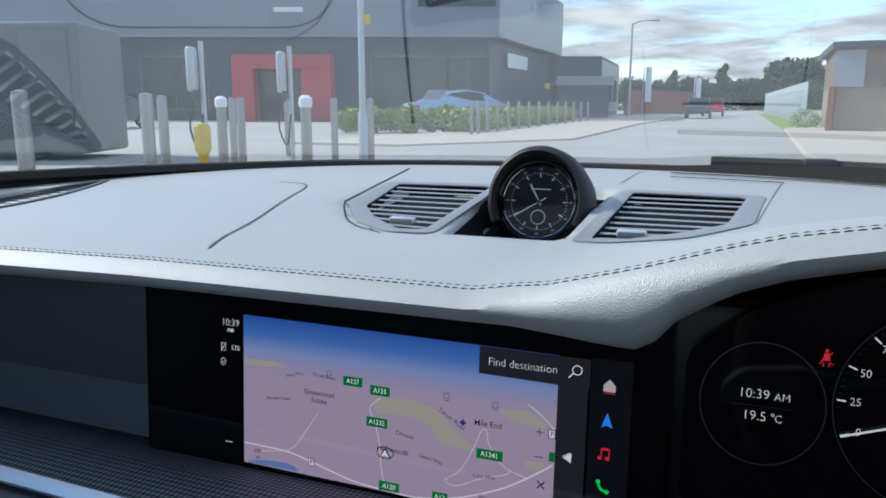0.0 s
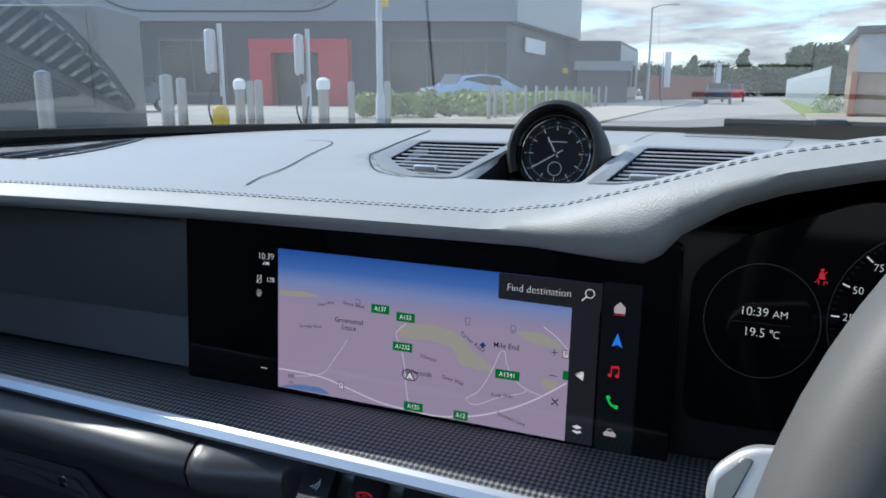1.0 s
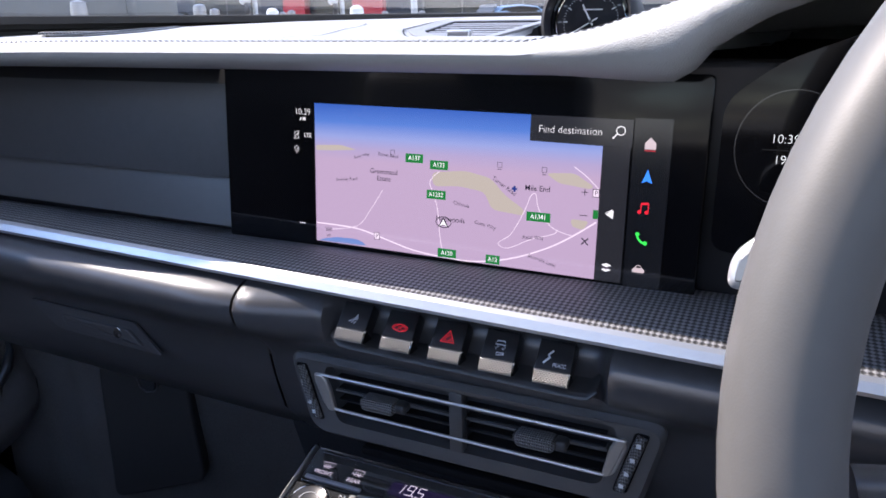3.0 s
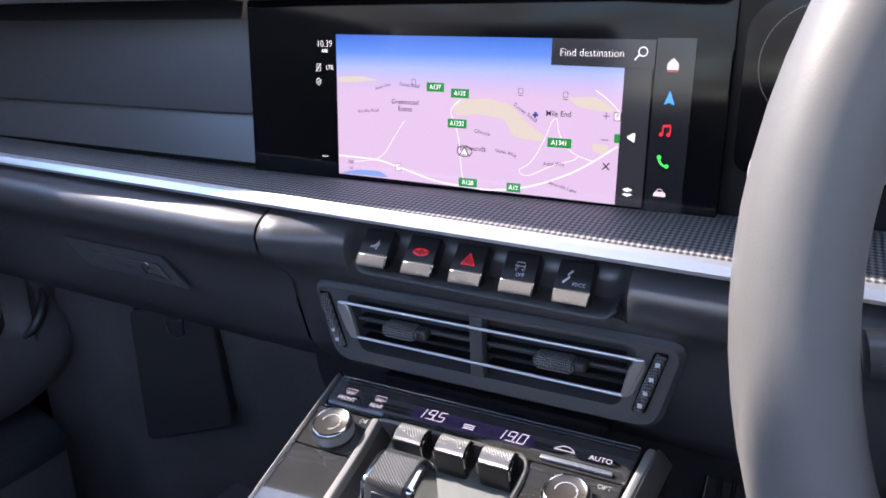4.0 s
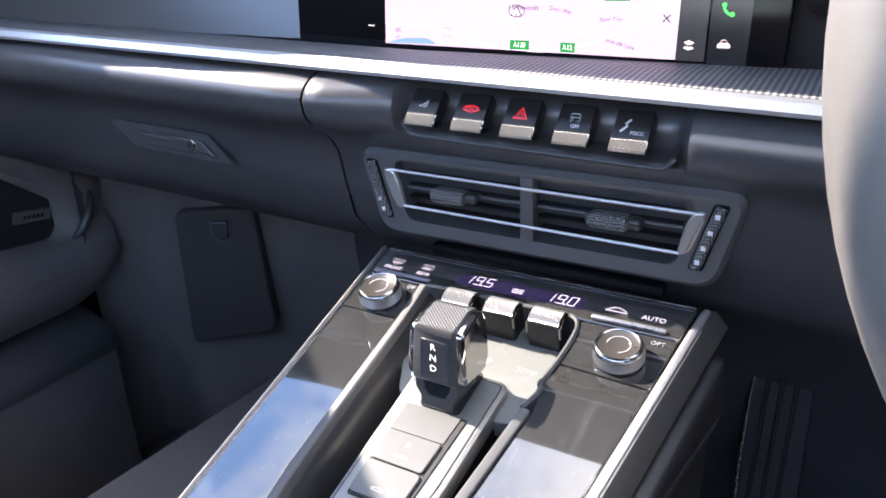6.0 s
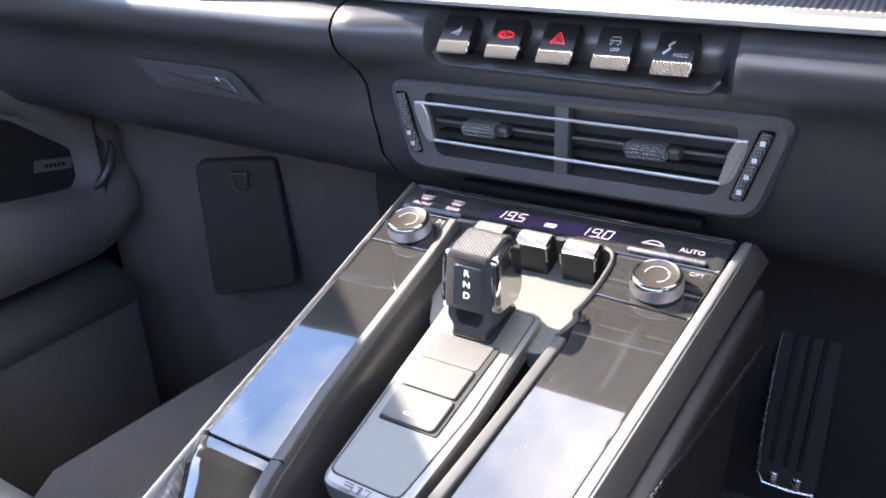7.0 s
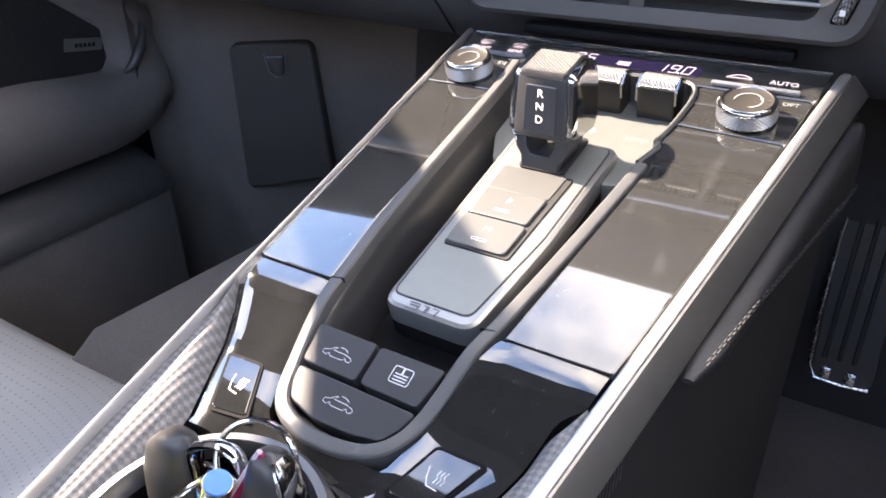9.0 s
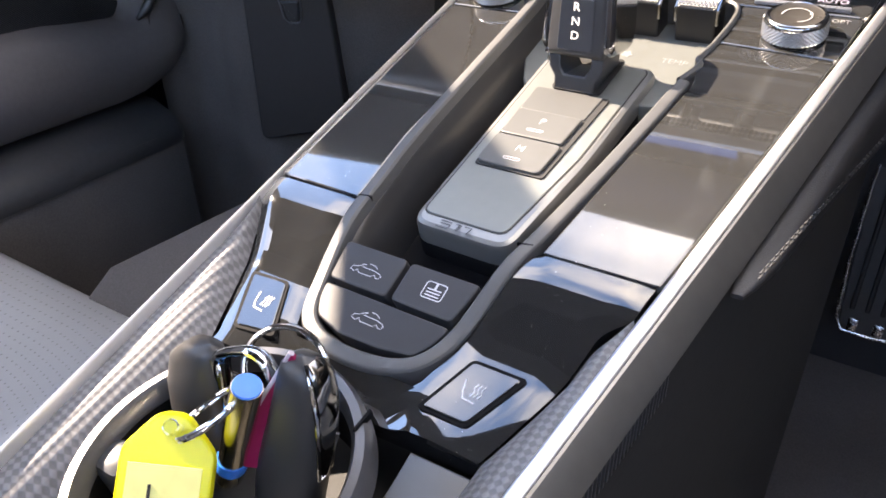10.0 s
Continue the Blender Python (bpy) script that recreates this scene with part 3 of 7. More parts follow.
for u, v in ((-2.46, 8.4), (-1.36, 7.5)):
    m = om(u, v)
    if B2 is None:
        B2 = thing("lit_bollard", "steel bollard with a white rounded lamp head", "bollard", "steel bollards", (0, 0, 0))
        part("post", lathe([(0.055, 0), (0.055, 1.0), (0.001, 1.0)], Matrix(), 20), STEEL, B2)
        part("head", lathe([(0.062, 0.99), (0.07, 1.03), (0.064, 1.08), (0.035, 1.105), (0.001, 1.11)], Matrix(), 20), WHITEP, B2)
        B2.matrix_basis = m
    else:
        copy_thing(B2, m)
F1 = None
for k in range(14):
    s = k / 13
    v = 25 + 20 * s ** 1.35
    u = 0.95 + (v - 25) * 0.3825
    m = om(u, v, 0.0)
    if F1 is None:
        F1 = thing("fence_post", "slim pale metal fence post by the hedge", "post", "hedge posts", (0, 0, 0))
        part("post", lathe([(0.06, 0), (0.06, 1.1), (0.045, 1.14), (0.001, 1.15)], Matrix(), 12), STEEL, F1)
        F1.matrix_basis = m
    else:
        copy_thing(F1, m)


def leaves(name, label, category, spots, size, count, material, kind="", seed=1):
    """Many small leaf clumps scattered through the given lumps."""
    rng = random.Random(seed)
    verts, faces = [], []
    for (c, r) in spots:
        for _ in range(count):
            d = Vector((rng.gauss(0, 1), rng.gauss(0, 1), rng.gauss(0, 1))).normalized() * rng.uniform(0.55, 1.05)
            p = Vector(c) + Vector((d.x * r[0], d.y * r[1], d.z * r[2]))
            if p.z < 0.02:
                continue
            a = Vector((rng.gauss(0, 1), rng.gauss(0, 1), rng.gauss(0, 1))).normalized()
            b = a.orthogonal().normalized()
            s = size * rng.uniform(0.6, 1.4)
            k = len(verts)
            verts += [p - a * s, p + b * s * 0.5, p + a * s, p - b * s * 0.5]
            faces.append((k, k + 1, k + 2, k + 3))
    me = bpy.data.meshes.new(name)
    me.from_pydata(verts, [], faces)
    return link(name, me, material, None), me


spots = []
for k in range(16):
    s = k / 15
    v = 26.5 + 19 * s
    spots.append((om(1.4 + (v - 26.5) * 0.36 - 0.9, v + 1.0, 0.45).translation, (0.95, 0.95, 0.46)))
for k in range(7):
    spots.append((om(-3.4 + k * 0.72, 27.5 + (k % 3) * 0.5, 0.45).translation, (0.5, 0.5, 0.42 + 0.13 * (k % 2))))
ob, _ = leaves("hedge", "", "", spots, 0.09, 700, HEDGE, seed=4)
tagged(ob, "clipped green hedge behind slim posts", "hedge", kind="stuff")


def tree(u, v, h, w, seed, conic=False):
    rng = random.Random(seed)
    base = om(u, v).translation
    t = thing("tree", "dark green conifer on the skyline" if conic else "dark green leafy tree on the skyline", "tree", "skyline trees", base)
    part("trunk", tube([base, base + Vector((0.1, 0, h * 0.4)), base + Vector((0.0, 0.1, h * 0.85))], [0.035 * h, 0.025 * h, 0.006 * h], 8), BARK, t)
    lumps = []
    for k in range(9 if conic else 16):
        if conic:
            f = k / 9
            r = w * (1 - f) * 0.55 + 0.2
            lumps.append((base + Vector((rng.uniform(-.1, .1) * w, rng.uniform(-.1, .1) * w, h * (0.2 + 0.78 * f))), (r, r, h * 0.09)))
        else:
            a, rr = rng.uniform(0, 6.28), w * 0.36 * math.sqrt(rng.random())
            r = w * rng.uniform(0.16, 0.28)
            lumps.append((base + Vector((math.cos(a) * rr, math.sin(a) * rr, h * rng.uniform(0.38, 0.86))), (r, r, r * 0.8)))
    ob, me = leaves("crown", "", "", lumps, 0.05 * w, 240, LEAF, seed=seed)
    ob.parent = t
    ob.location = -base


for u, v, h, w, seed, conic in ((30, 118, 5.2, 5, 1, False), (36, 120, 6.4, 3.6, 2, True), (41, 122, 5.0, 6, 3, False), (45.5, 124, 7.6, 4.2, 4, True), (50, 124, 4.8, 6, 5, False), (27, 118, 4.6, 4, 6, False), (55, 126, 5.0, 7, 7, False),
                               (64, 140, 9.0, 11, 8, False), (71, 142, 7.0, 9, 9, False), (59, 142, 5.5, 7, 10, False), (78, 140, 6.2, 9, 11, False), (86, 138, 7.6, 9, 12, False), (33, 120, 4.6, 5, 15, False), (-70, 70, 12, 10, 13, False), (-60, 62, 10, 9, 14, False)):
    tree(u, v, h, w, seed, conic)

rng = random.Random(31)
woods, _ = leaves("far_woods", "", "", [(om(24 + 1.1 * k, 126 + 14 * rng.random() + .12 * k, 1.7 + rng.random()).translation, (2.4, 2.0, 1.9 + 1.6 * rng.random())) for k in range(66)], 0.34, 260, LEAF, seed=33)
tagged(woods, "dark green far tree belt on the skyline", "woods", kind="stuff")

# lamp posts, chargers, fence and the brick building
lamp = thing("lamp_post", "slim galvanised steel lamp post with a small yellow tag", "lamp post", at=om(-0.87, 8.2).translation)
part("pole", tube([om(-0.87, 8.2, z).translation for z in (0, 1.5, 4, 7)], [0.036, 0.034, 0.03, 0.026], 14), GALV, lamp)
part("base_cover", lathe([(0.05, 0), (0.05, 0.9), (0.038, 0.95), (0.001, 0.96)], om(-0.87, 8.2), 16), GALV, lamp)
part("tag", block((0.07, -0.02, 0), (0.07, 0.02, 0.1), 0.005, 2, om(-0.87, 8.2, 1.9)), YELLOWP, lamp, "small yellow tag")
far = thing("street_lamp", "tall grey street lamp with a short arm", "street lamp", at=om(14.7, 60).translation)
part("pole", tube([om(14.7, 60, z).translation for z in (0, 3, 7.2)], [0.12, 0.1, 0.07], 10), GALV, far)
part("arm", tube([om(14.7, 60, 7.1).translation, om(15.3, 60, 7.35).translation, om(16.2, 60, 7.4).translation], 0.05, 8), GALV, far)
part("lantern", block((0, 0, 0), (0.7, 0.25, 0.12), 0.04, 2, om(16.4, 60, 7.4)), GALV, far)
for u, v, hh in ((16.7, 62, 4.0), (25.5, 76, 3.6)):
    fl = thing("flag_sign", "tall pale banner sign by the road", "sign", "banner signs", om(u, v).translation)
    part("banner", block((0, 0, 0), (0.5, 0.06, hh - 1.2), 0.02, 2, om(u, v, hh / 2 + 0.6)), WHITEP, fl)
    part("pole", tube([om(u - 0.4, v, 0).translation, om(u - 0.4, v, hh).translation], 0.05, 8), GALV, fl)
for u, v, s in ((-2.95, 9.2, 1.0), (-2.05, 10.0, 1.0)):
    ch = thing("charging_post", "white electric car charger on a slim steel pole", "charger", "car chargers", om(u, v).translation)
    part("pole", tube([om(u + 0.05, v, z).translation for z in (0, 0.8, 1.76)], 0.03, 12), GALV, ch)
    part("charger_head", block((0, 0, 0), (0.105, 0.2, 0.53), 0.045, 3, om(u - 0.06, v - 0.03, 1.43)), GREYPL, ch)
    part("plug", block((0, 0, 0), (0.06, 0.1, 0.14), 0.02, 2, om(u - 0.02, v - 0.08, 1.12)), HARD, ch)
    part("charge_cable", tube(smooth_path([om(u - 0.02, v - 0.08, 1.1).translation, om(u - 0.1, v - 0.1, 0.75).translation, om(u + 0.0, v - 0.1, 0.5).translation, om(u + 0.05, v - 0.05, 0.9).translation], 6), 0.013, 6), RUBBER, ch)
hyd = thing("yellow_marker", "short yellow marker post at the charger's foot", "marker post", at=om(-2.78, 8.7).translation)
part("post", lathe([(0.07, 0), (0.06, 0.45), (0.095, 0.5), (0.095, 0.75), (0.07, 0.8), (0.001, 0.81)], om(-2.78, 8.7), 16), YELLOWP, hyd)

fence = thing("palisade_fence", "pale grey steel fence along the road", "fence", at=om(17, 32).translation)
bars = None
for k in range(80):
    s = k / 79
    v = 36.4 + 44.5 * s
    u = 17.43 + (v - 36.4) * 0.38
    if bars is None:
        bars = part("pale", block((0, 0, 1.05), (0.30, 0.05, 2.1), 0.015, 1), mat("pale_fence_paint", (0.40, 0.45, 0.47), 0.5, vary=0.1), fence)
        bars.matrix_basis = Matrix.Translation(-fence.location) @ om(u, v, 0, 70)
    else:
        again("pale", bars, om(u, v, 0, 70), fence)
for z in (0.5, 1.7):
    part("rail", tube([om(17.43, 36.4, z).translation, om(34.34, 80.9, z).translation], 0.04, 6), GALV, fence)
shrub, _ = leaves("shrub", "", "", [(om(15.0, 31.2, 0.4).translation, (0.6, 0.5, 0.45))], 0.06, 400, HEDGE, seed=9)
tagged(shrub, "small green shrub by the fence end", "shrub", kind="stuff")

wall = thing("brick_building", "low brown brick building with glazed upper wall", "building", at=om(20, 30).translation)
part("core", prism([(14.0, 27.3), (35.3, 14.3), (41, 26), (17.0, 34)], 0, 1.6, OUT), BRICK, wall)
part("upper_wall", prism([(13.96, 27.25), (35.3, 14.25), (41, 26), (17.0, 34)], 1.6, 2.95, OUT), BROWNP, wall, "brown panelled upper wall")
part("corner_panel", prism([(13.92, 27.23), (14.75, 26.73), (14.77, 26.77), (13.95, 27.27)], 1.62, 2.9, OUT), CLAD_S, wall, "pale blue-grey corner panel")
part("roof", prism([(13.75, 27.1), (35.3, 14.0), (41, 26), (16.9, 34.5)], 2.95, 3.18, OUT), CLAD_D, wall, "dark flat roof edge")
part("corner_post", block((0, 0, 0), (0.22, 0.22, 1.65), 0.02, 1, om(13.92, 27.23, 0.82, -31.4)), RED_BRICK, wall, "dark red corner post")
d = Vector((21.3, -13.0)).normalized()
for k in range(7):
    c = Vector((14.0, 27.3)) + d * (1.75 + k * 1.3)
    part("post", block((0, -0.06, 0), (0.3, 0.08, 1.30), 0.02, 1, om(c.x, c.y, 2.26, -31.4)), PANE, wall, "dark upright post")
bwall = thing("boundary_wall", "long red brick boundary wall far off", "wall", at=om(22, 78).translation)
part("wall", prism([(18, 74), (27, 82), (26.8, 82.4), (17.8, 74.4)], 0, 2.3, OUT), RED_BRICK, bwall)
part("coping", prism([(17.9, 73.9), (27.1, 81.95), (26.8, 82.5), (17.7, 74.5)], 2.3, 2.4, OUT), CLAD_D, bwall)


# ---- the car: dashboard ----
def table(pts, x):
    if x <= pts[0][0]:
        return pts[0][1]
    for (a, b), (c, d) in zip(pts, pts[1:]):
        if x <= c:
            s = (x - a) / (c - a)
            return b + (d - b) * s
    return pts[-1][1]


STITCH_Z = [(-.66, .930), (-.3, .936), (.03, .936), (.066, .942), (.098, .9517), (.12, .9588), (.142, .966), (.162, .9714), (.1935, .977), (.25, .983), (.32, .985), (.40, .983), (.50, .975), (.60, .955), (.66, .94)]
LIP_Z = [(-.66, .916), (-.35, .9205), (.05, .9205), (.095, .9190), (.107, .9195), (.113, .923), (.122, .934), (.143, .9475), (.163, .955), (.195, .9625), (.25, .969), (.32, .972), (.45, .964), (.6, .93), (.66, .92)]
STITCH_Y = [(-.66, .29), (-.4, .300), (-.285, .312), (-.16, .320), (.05, .320), (.11, .308), (.3, .302), (.66, .30)]
TOP = [(.32, .9362), (.38, .9368), (.44, .9374), (.50, .939), (.56, .9415), (.62, .9445), (.70, .948), (.80, .951), (1.0, .951)]


def glass_foot(x):
    return max(0.42, 0.835 - 0.55 * x * x - 2.2 * x ** 4)


def dash_z(x, y):
    rise = table(STITCH_Z, x) - 0.936
    dip = .0045 * table([(.14, 1.0), (.21, 0.0)], abs(x)) * table([(.39, 0.0), (.47, 1.0), (.54, .75), (.63, 0.0)], y)
    return table(TOP, y) - dip + rise * table([(.33, 1.0), (.40, .62), (.48, .12), (.55, 0.0)], y)


dash = thing("dashboard", "pale grey leather-covered dashboard top with a stitched edge", "dashboard", at=(0, 0.5, 0.93))
xs = [-.66 + .02 * k for k in range(10)] + [-.475 + .0035 * k for k in range(20)] + [-.40 + .02 * k for k in range(16)] + [-.085 + .0055 * k for k in range(31)] + [.09 + .008 * k for k in range(15)] + [.215 + .025 * k for k in range(18)] + [.66]


GRILLE_A = [(.430, -.418), (.48, -.421), (.543, -.438), (.588, -.457)]
GRILLE_B = [(.430, -.462), (.49, -.4635), (.541, -.466), (.588, -.461)]


def well_half(x, y):
    return .0365 + (.108 if x < 0 else .020) * (y - .468)


def well_depth(x, y):
    """The recess in which the clock stands."""
    half = well_half(x, y)
    if x < -.40:
        inner = min(table(GRILLE_A, y) - x, x - table(GRILLE_B, y), y - .428, .590 - y)
        return .0065 * table([(-.001, 0.0), (.0025, 1.0)], inner)
    if .455 < y < .665 and .048 < abs(x) < .17:
        a = abs(x)
        inner = min(a - (.0535 + .030 * (y - .473)), table([(.463, .078), (.500, .113), (.545, .144), (.650, .158)], y) - a, y - .465, .652 - y)
        return .011 * table([(-.002, 0.0), (.002, 1.0)], inner)
    return .027 * table([(-.003, 0.0), (.004, 1.0)], min(half - abs(x), y - .468, .660 - y))


rows = []
for x in xs:
    sz, lz, sy = table(STITCH_Z, x), table(LIP_Z, x), table(STITCH_Y, x)
    ly, yb = sy - 0.016, glass_foot(x)
    r = [(0.375, lz + 0.004), (ly + 0.034, lz - 0.001), (ly + 0.018, lz - 0.0015), (ly + 0.010, lz + .05 * (sz - lz)), (ly + .0048, lz + .20 * (sz - lz)), (ly + .0015, lz + .38 * (sz - lz)), (ly + 0.001, lz + 0.58 * (sz - lz)), (sy - 0.010, sz - 0.0045), (sy - 0.004, sz - 0.001), (sy, dash_z(x, sy)), (sy + .006, dash_z(x, sy + .006))]
    for k in range(1, 49):
        y = sy + .006 + (yb - sy - .006) * k / 48
        r.append((y, dash_z(x, y) - well_depth(x, y) - (0.004 if k == 48 else 0)))
    r.append((yb + 0.012, 0.925))
    rows.append([(x, y, z) for y, z in r])
part("top_pad", loft(rows)[0], DASH, dash, "pale grey grained leather", sharp=70)

bm = bmesh.new()
rng = random.Random(5)
for off in (-0.0019, 0.0019):
    x = -0.60
    while x < 0.60:
        a = Vector((x, table(STITCH_Y, x) + off, 0))
        b = Vector((x + 0.0031, table(STITCH_Y, x + 0.0031) + off, 0))
        for p in (a, b):
            p.z = dash_z(p.x, max(p.y, table(STITCH_Y, p.x))) + (-0.0001 if off > 0 else -0.0005)
        tube([a, (a + b) / 2 + Vector((0, 0, 0.0002)), b], [0.0002, 0.00033, 0.0002], 5, bm=bm)
        x += 0.0044
part("stitching", bm, mat("dark_stitch_thread", (0.035, 0.036, 0.040), 0.8, vary=0.1), dash, "double row of dark grey thread")


SEAMG = mat("grey_seam", (0.17, 0.173, 0.178), 0.6)


def seam(path, w, parent, lift=0.0006, material=SEAM, name="seam"):
    pts = smooth_path([(x, y, 0) for x, y in path], 6)
    rows = []
    for i, p in enumerate(pts):
        a, b = pts[max(0, i - 1)], pts[min(len(pts) - 1, i + 1)]
        d = (b - a).normalized()
        s = Vector((-d.y, d.x, 0)) * w / 2
        rows.append([(q.x, q.y, dash_z(q.x, q.y) + lift) for q in (p - s, p + s)])
    return part(name, loft(rows)[0], material, parent)


seam([(-.1450, .352), (-.165, .40), (-.196, .49), (-.215, .55), (-.226, .590), (-.236, .612), (-.250, .622), (-.275, .625)], 0.0014, dash)
seam([(-.163, .552), (-.170, .62), (-.184, .71), (-.194, .760)], 0.0022, dash)
seam([(-.162, .552), (-.150, .528), (-.121, .483), (-.080, .449)], 0.0014, dash)
seam([(.158, .55), (.166, .61), (.181, .722), (.186, .75)], 0.0009, dash, .0004, SEAMG)
seam([(.045, .70), (.05, .78), (.055, .81)], 0.0014, dash, .0004, SEAMG)
# defroster slot along the glass
for x0, x1, back, wide in ((.083, .60, .046, .005), (.085, .184, .077, .0025)):
    rows = []
    for k in range(40):
        x = x0 + (x1 - x0) * k / 39
        yb = glass_foot(x) - back
        rows.append([(x, yb, dash_z(x, yb) + .0012), (x, yb + wide, dash_z(x, yb + wide) + .0016)])
    part("defroster_slot", loft(rows)[0], DEEP, dash, "black defroster slot")


def on_dash(x, y, h):
    return (x, y, dash_z(x, y) + h)


# corner grille at the passenger end, mirrored in the windscreen
corner = thing("corner_grille", "grey corner grille with slanted slats and a perforated speaker cover", "grille", at=(-.46, .52, .945))
A = [Vector((p[0], p[1])) for p in smooth_path([(-.418, .430, 0), (-.421, .48, 0), (-.438, .543, 0), (-.457, .588, 0)], 6)]
B = [Vector((p[0], p[1])) for p in smooth_path([(-.462, .430, 0), (-.4635, .49, 0), (-.466, .541, 0), (-.460, .586, 0)], 6)]
part("opening", loft([[on_dash(*a, -0.0058) for a in A], [on_dash(*b, -0.0058) for b in B]])[0], DEEP, corner, "black slot")
part("frame", ribbon([(a.x, a.y) for a in A], 0.005, 0.0, 0.0016, on_dash, .0005), GREYP, corner)
part("frame", ribbon([(b.x, b.y) for b in B], 0.005, 0.0, 0.0016, on_dash, .0005), GREYP, corner)
for k in range(12):
    yy = .440 + .0122 * k
    p, q = Vector((table(GRILLE_A, yy + .006), yy + .006)), Vector((table(GRILLE_B, yy - .006), yy - .006))
    part("slat", ribbon([(p.x, p.y), (q.x, q.y)], 0.0042, -.0050, -.0026, on_dash, 0.0006), DASH, corner)
tri3 = rounded([(-.469, .545), (-.520, .470), (-.468, .425)], 0.006, 4)
part("speaker_cover", prism([(x, y) for x, y in tri3], 0.9385, 0.9405, Matrix(), 0.0006), PERF, corner, "perforated grey speaker cover")


# air vents in the dash top
FRAMEG = mat("pale_grey_vent_frame", (0.21, 0.213, 0.217), 0.42, vary=0.05, bump=0.05, bump_scale=1500)
SLATG = mat("grey_vent_slat", (0.24, 0.243, 0.25), 0.35, vary=0.04)
def top_vent(sign, label):
    v = thing("dash_vent", label, "air vent", "dash top vents", (sign * .105, .56, .935))
    pts = [(.0575, .473), (.076, .470), (.110, .503), (.139, .545), (.153, .643), (.063, .647)]
    pts = [(sign * x, y) for x, y in pts]
    big = [(sign * x, y) for x, y in [(.047, .459), (.078, .453), (.119, .489), (.156, .546), (.168, .655), (.055, .662)]]
    inn, outl = rounded(pts, .006, 3), rounded(big, .010, 3)
    rows = [[on_dash(x, y, -0.001) for x, y in outl], [on_dash(x, y, 0.0010) for x, y in outl],
            [on_dash(x, y, 0.0016) for x, y in [(p[0] * .6 + q[0] * .4, p[1] * .6 + q[1] * .4) for p, q in zip(inn, outl)]],
            [on_dash(x, y, 0.0008) for x, y in inn], [on_dash(x, y, -0.0004) for x, y in inn]]
    part("frame", loft(rows, close_v=True)[0], FRAMEG, v, "pale grey vent surround")
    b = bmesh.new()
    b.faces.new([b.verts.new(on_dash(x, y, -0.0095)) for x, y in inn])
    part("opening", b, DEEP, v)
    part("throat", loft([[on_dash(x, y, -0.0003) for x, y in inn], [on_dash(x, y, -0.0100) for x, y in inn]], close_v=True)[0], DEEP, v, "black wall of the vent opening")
    for k in range(9):
        y = .4840 + .0185 * k
        xi = .0580 + .030 * (y - .473)
        xo = table([(.470, .076), (.503, .110), (.545, .139), (.643, .153)], y) - .0005
        rows = [[(sign * x, y + dy, dash_z(x, y) + h) for dy, h in ((-.0015, -.0022), (-.0016, -.0016), (.0010, -.0007), (.0012, -.0012))] for x in (xi, (xi + xo) / 2, xo)]
        part("slat", loft(rows, close_v=True)[0], SLATG, v)
    part("slider", block((sign * .0815, .490, dash_z(.0815, .490) + .0012), (.019, .006, .0054), .001, 2), STRIP, v, "chrome slider")
    zs = dash_z(.0815, .490)

    def slider_at(u, w):
        return (sign * .0815 - .0084 + .0168 * u, .4868, zs - .0004 + .0032 * w), (0, -1, .2)

    knurl(slider_at, 16, 4, .0004, "slider_knurling", KNURLG, v)
    return v


top_vent(-1, "slatted air vent in the dashboard top, pale surround")
top_vent(1, "slatted air vent beside the driver's hood")

# clock on its pedestal
clock = thing("dash_clock", "round black sports clock under a curved black hood", "clock", at=(0, .57, .94))
rows = []
for j in range(49):
    y = .4685 + .191 * j / 48
    half = well_half(-1, y) + .001
    rows.append([(half * k / 20, y, dash_z(half * k / 20, y) - max(.0004, well_depth(half * k / 20, y) - .0045)) for k in range(-20, 15)])
part("well", loft(rows)[0], DEEP, clock, "matt black recess round the clock", sharp=60)
CF = basis((-0.0010, .574, .9445), (1, 0, 0), (0, .22, 1))  # the dial's plane, facing the cabin
part("case", lathe([(.001, -.05), (.026, -.05), (.031, -.02), (.0315, .0), (.0335, .004), (.0345, .0025), (.0350, -.01), (.030, -.05)], CF, 64), HARD, clock)
part("bezel", lathe([(.0292, .001), (.0300, .0045), (.0318, .0052), (.0334, .0035), (.0330, .0015)], CF, 64, caps=False), GLASSB, clock, "gloss black bezel")
part("dial", lathe([(.001, .0), (.0295, .0)], CF, 64), mat("clock_dial", (0.006, 0.008, 0.016), 0.4, vary=0.1), clock, "black dial with a blue sheen")
NUMD = mat("dim_dial_print", (0.30, 0.31, 0.33), 0.5)
NUM = mat("dial_print", (0.75, 0.76, 0.78), 0.5)
for k in range(60):
    a = math.radians(6 * k)
    big = k % 5 == 0
    r0, r1, w = (.0192, .0230, .0010) if big else (.0217, .0230, .0004)
    c, s = math.cos(a), math.sin(a)
    b = bmesh.new()
    stroke([(r0 * c, r0 * s), (r1 * c, r1 * s)], w, CF @ Matrix.Translation((0, 0, .0004)), bm=b)
    part("hour_mark" if big else "minute_mark", b, NUM, clock)
    if big:
        part("numeral_bar", prism([(.0256 * c + dx, .0256 * s + dy) for dx, dy in ((-.0013, -.0007), (.0013, -.0007), (.0013, .0007), (-.0013, .0007))], .0002, .0005, CF), NUMD, clock)
part("chapter_ring", lathe([(.0277, .0002), (.0281, .0012), (.0290, .0016), (.0293, .0008)], CF, 64, caps=False), DCHROME, clock, "polished inner ring")
POINT = mat("pointer_white", (0.8, 0.8, 0.8), 0.4)
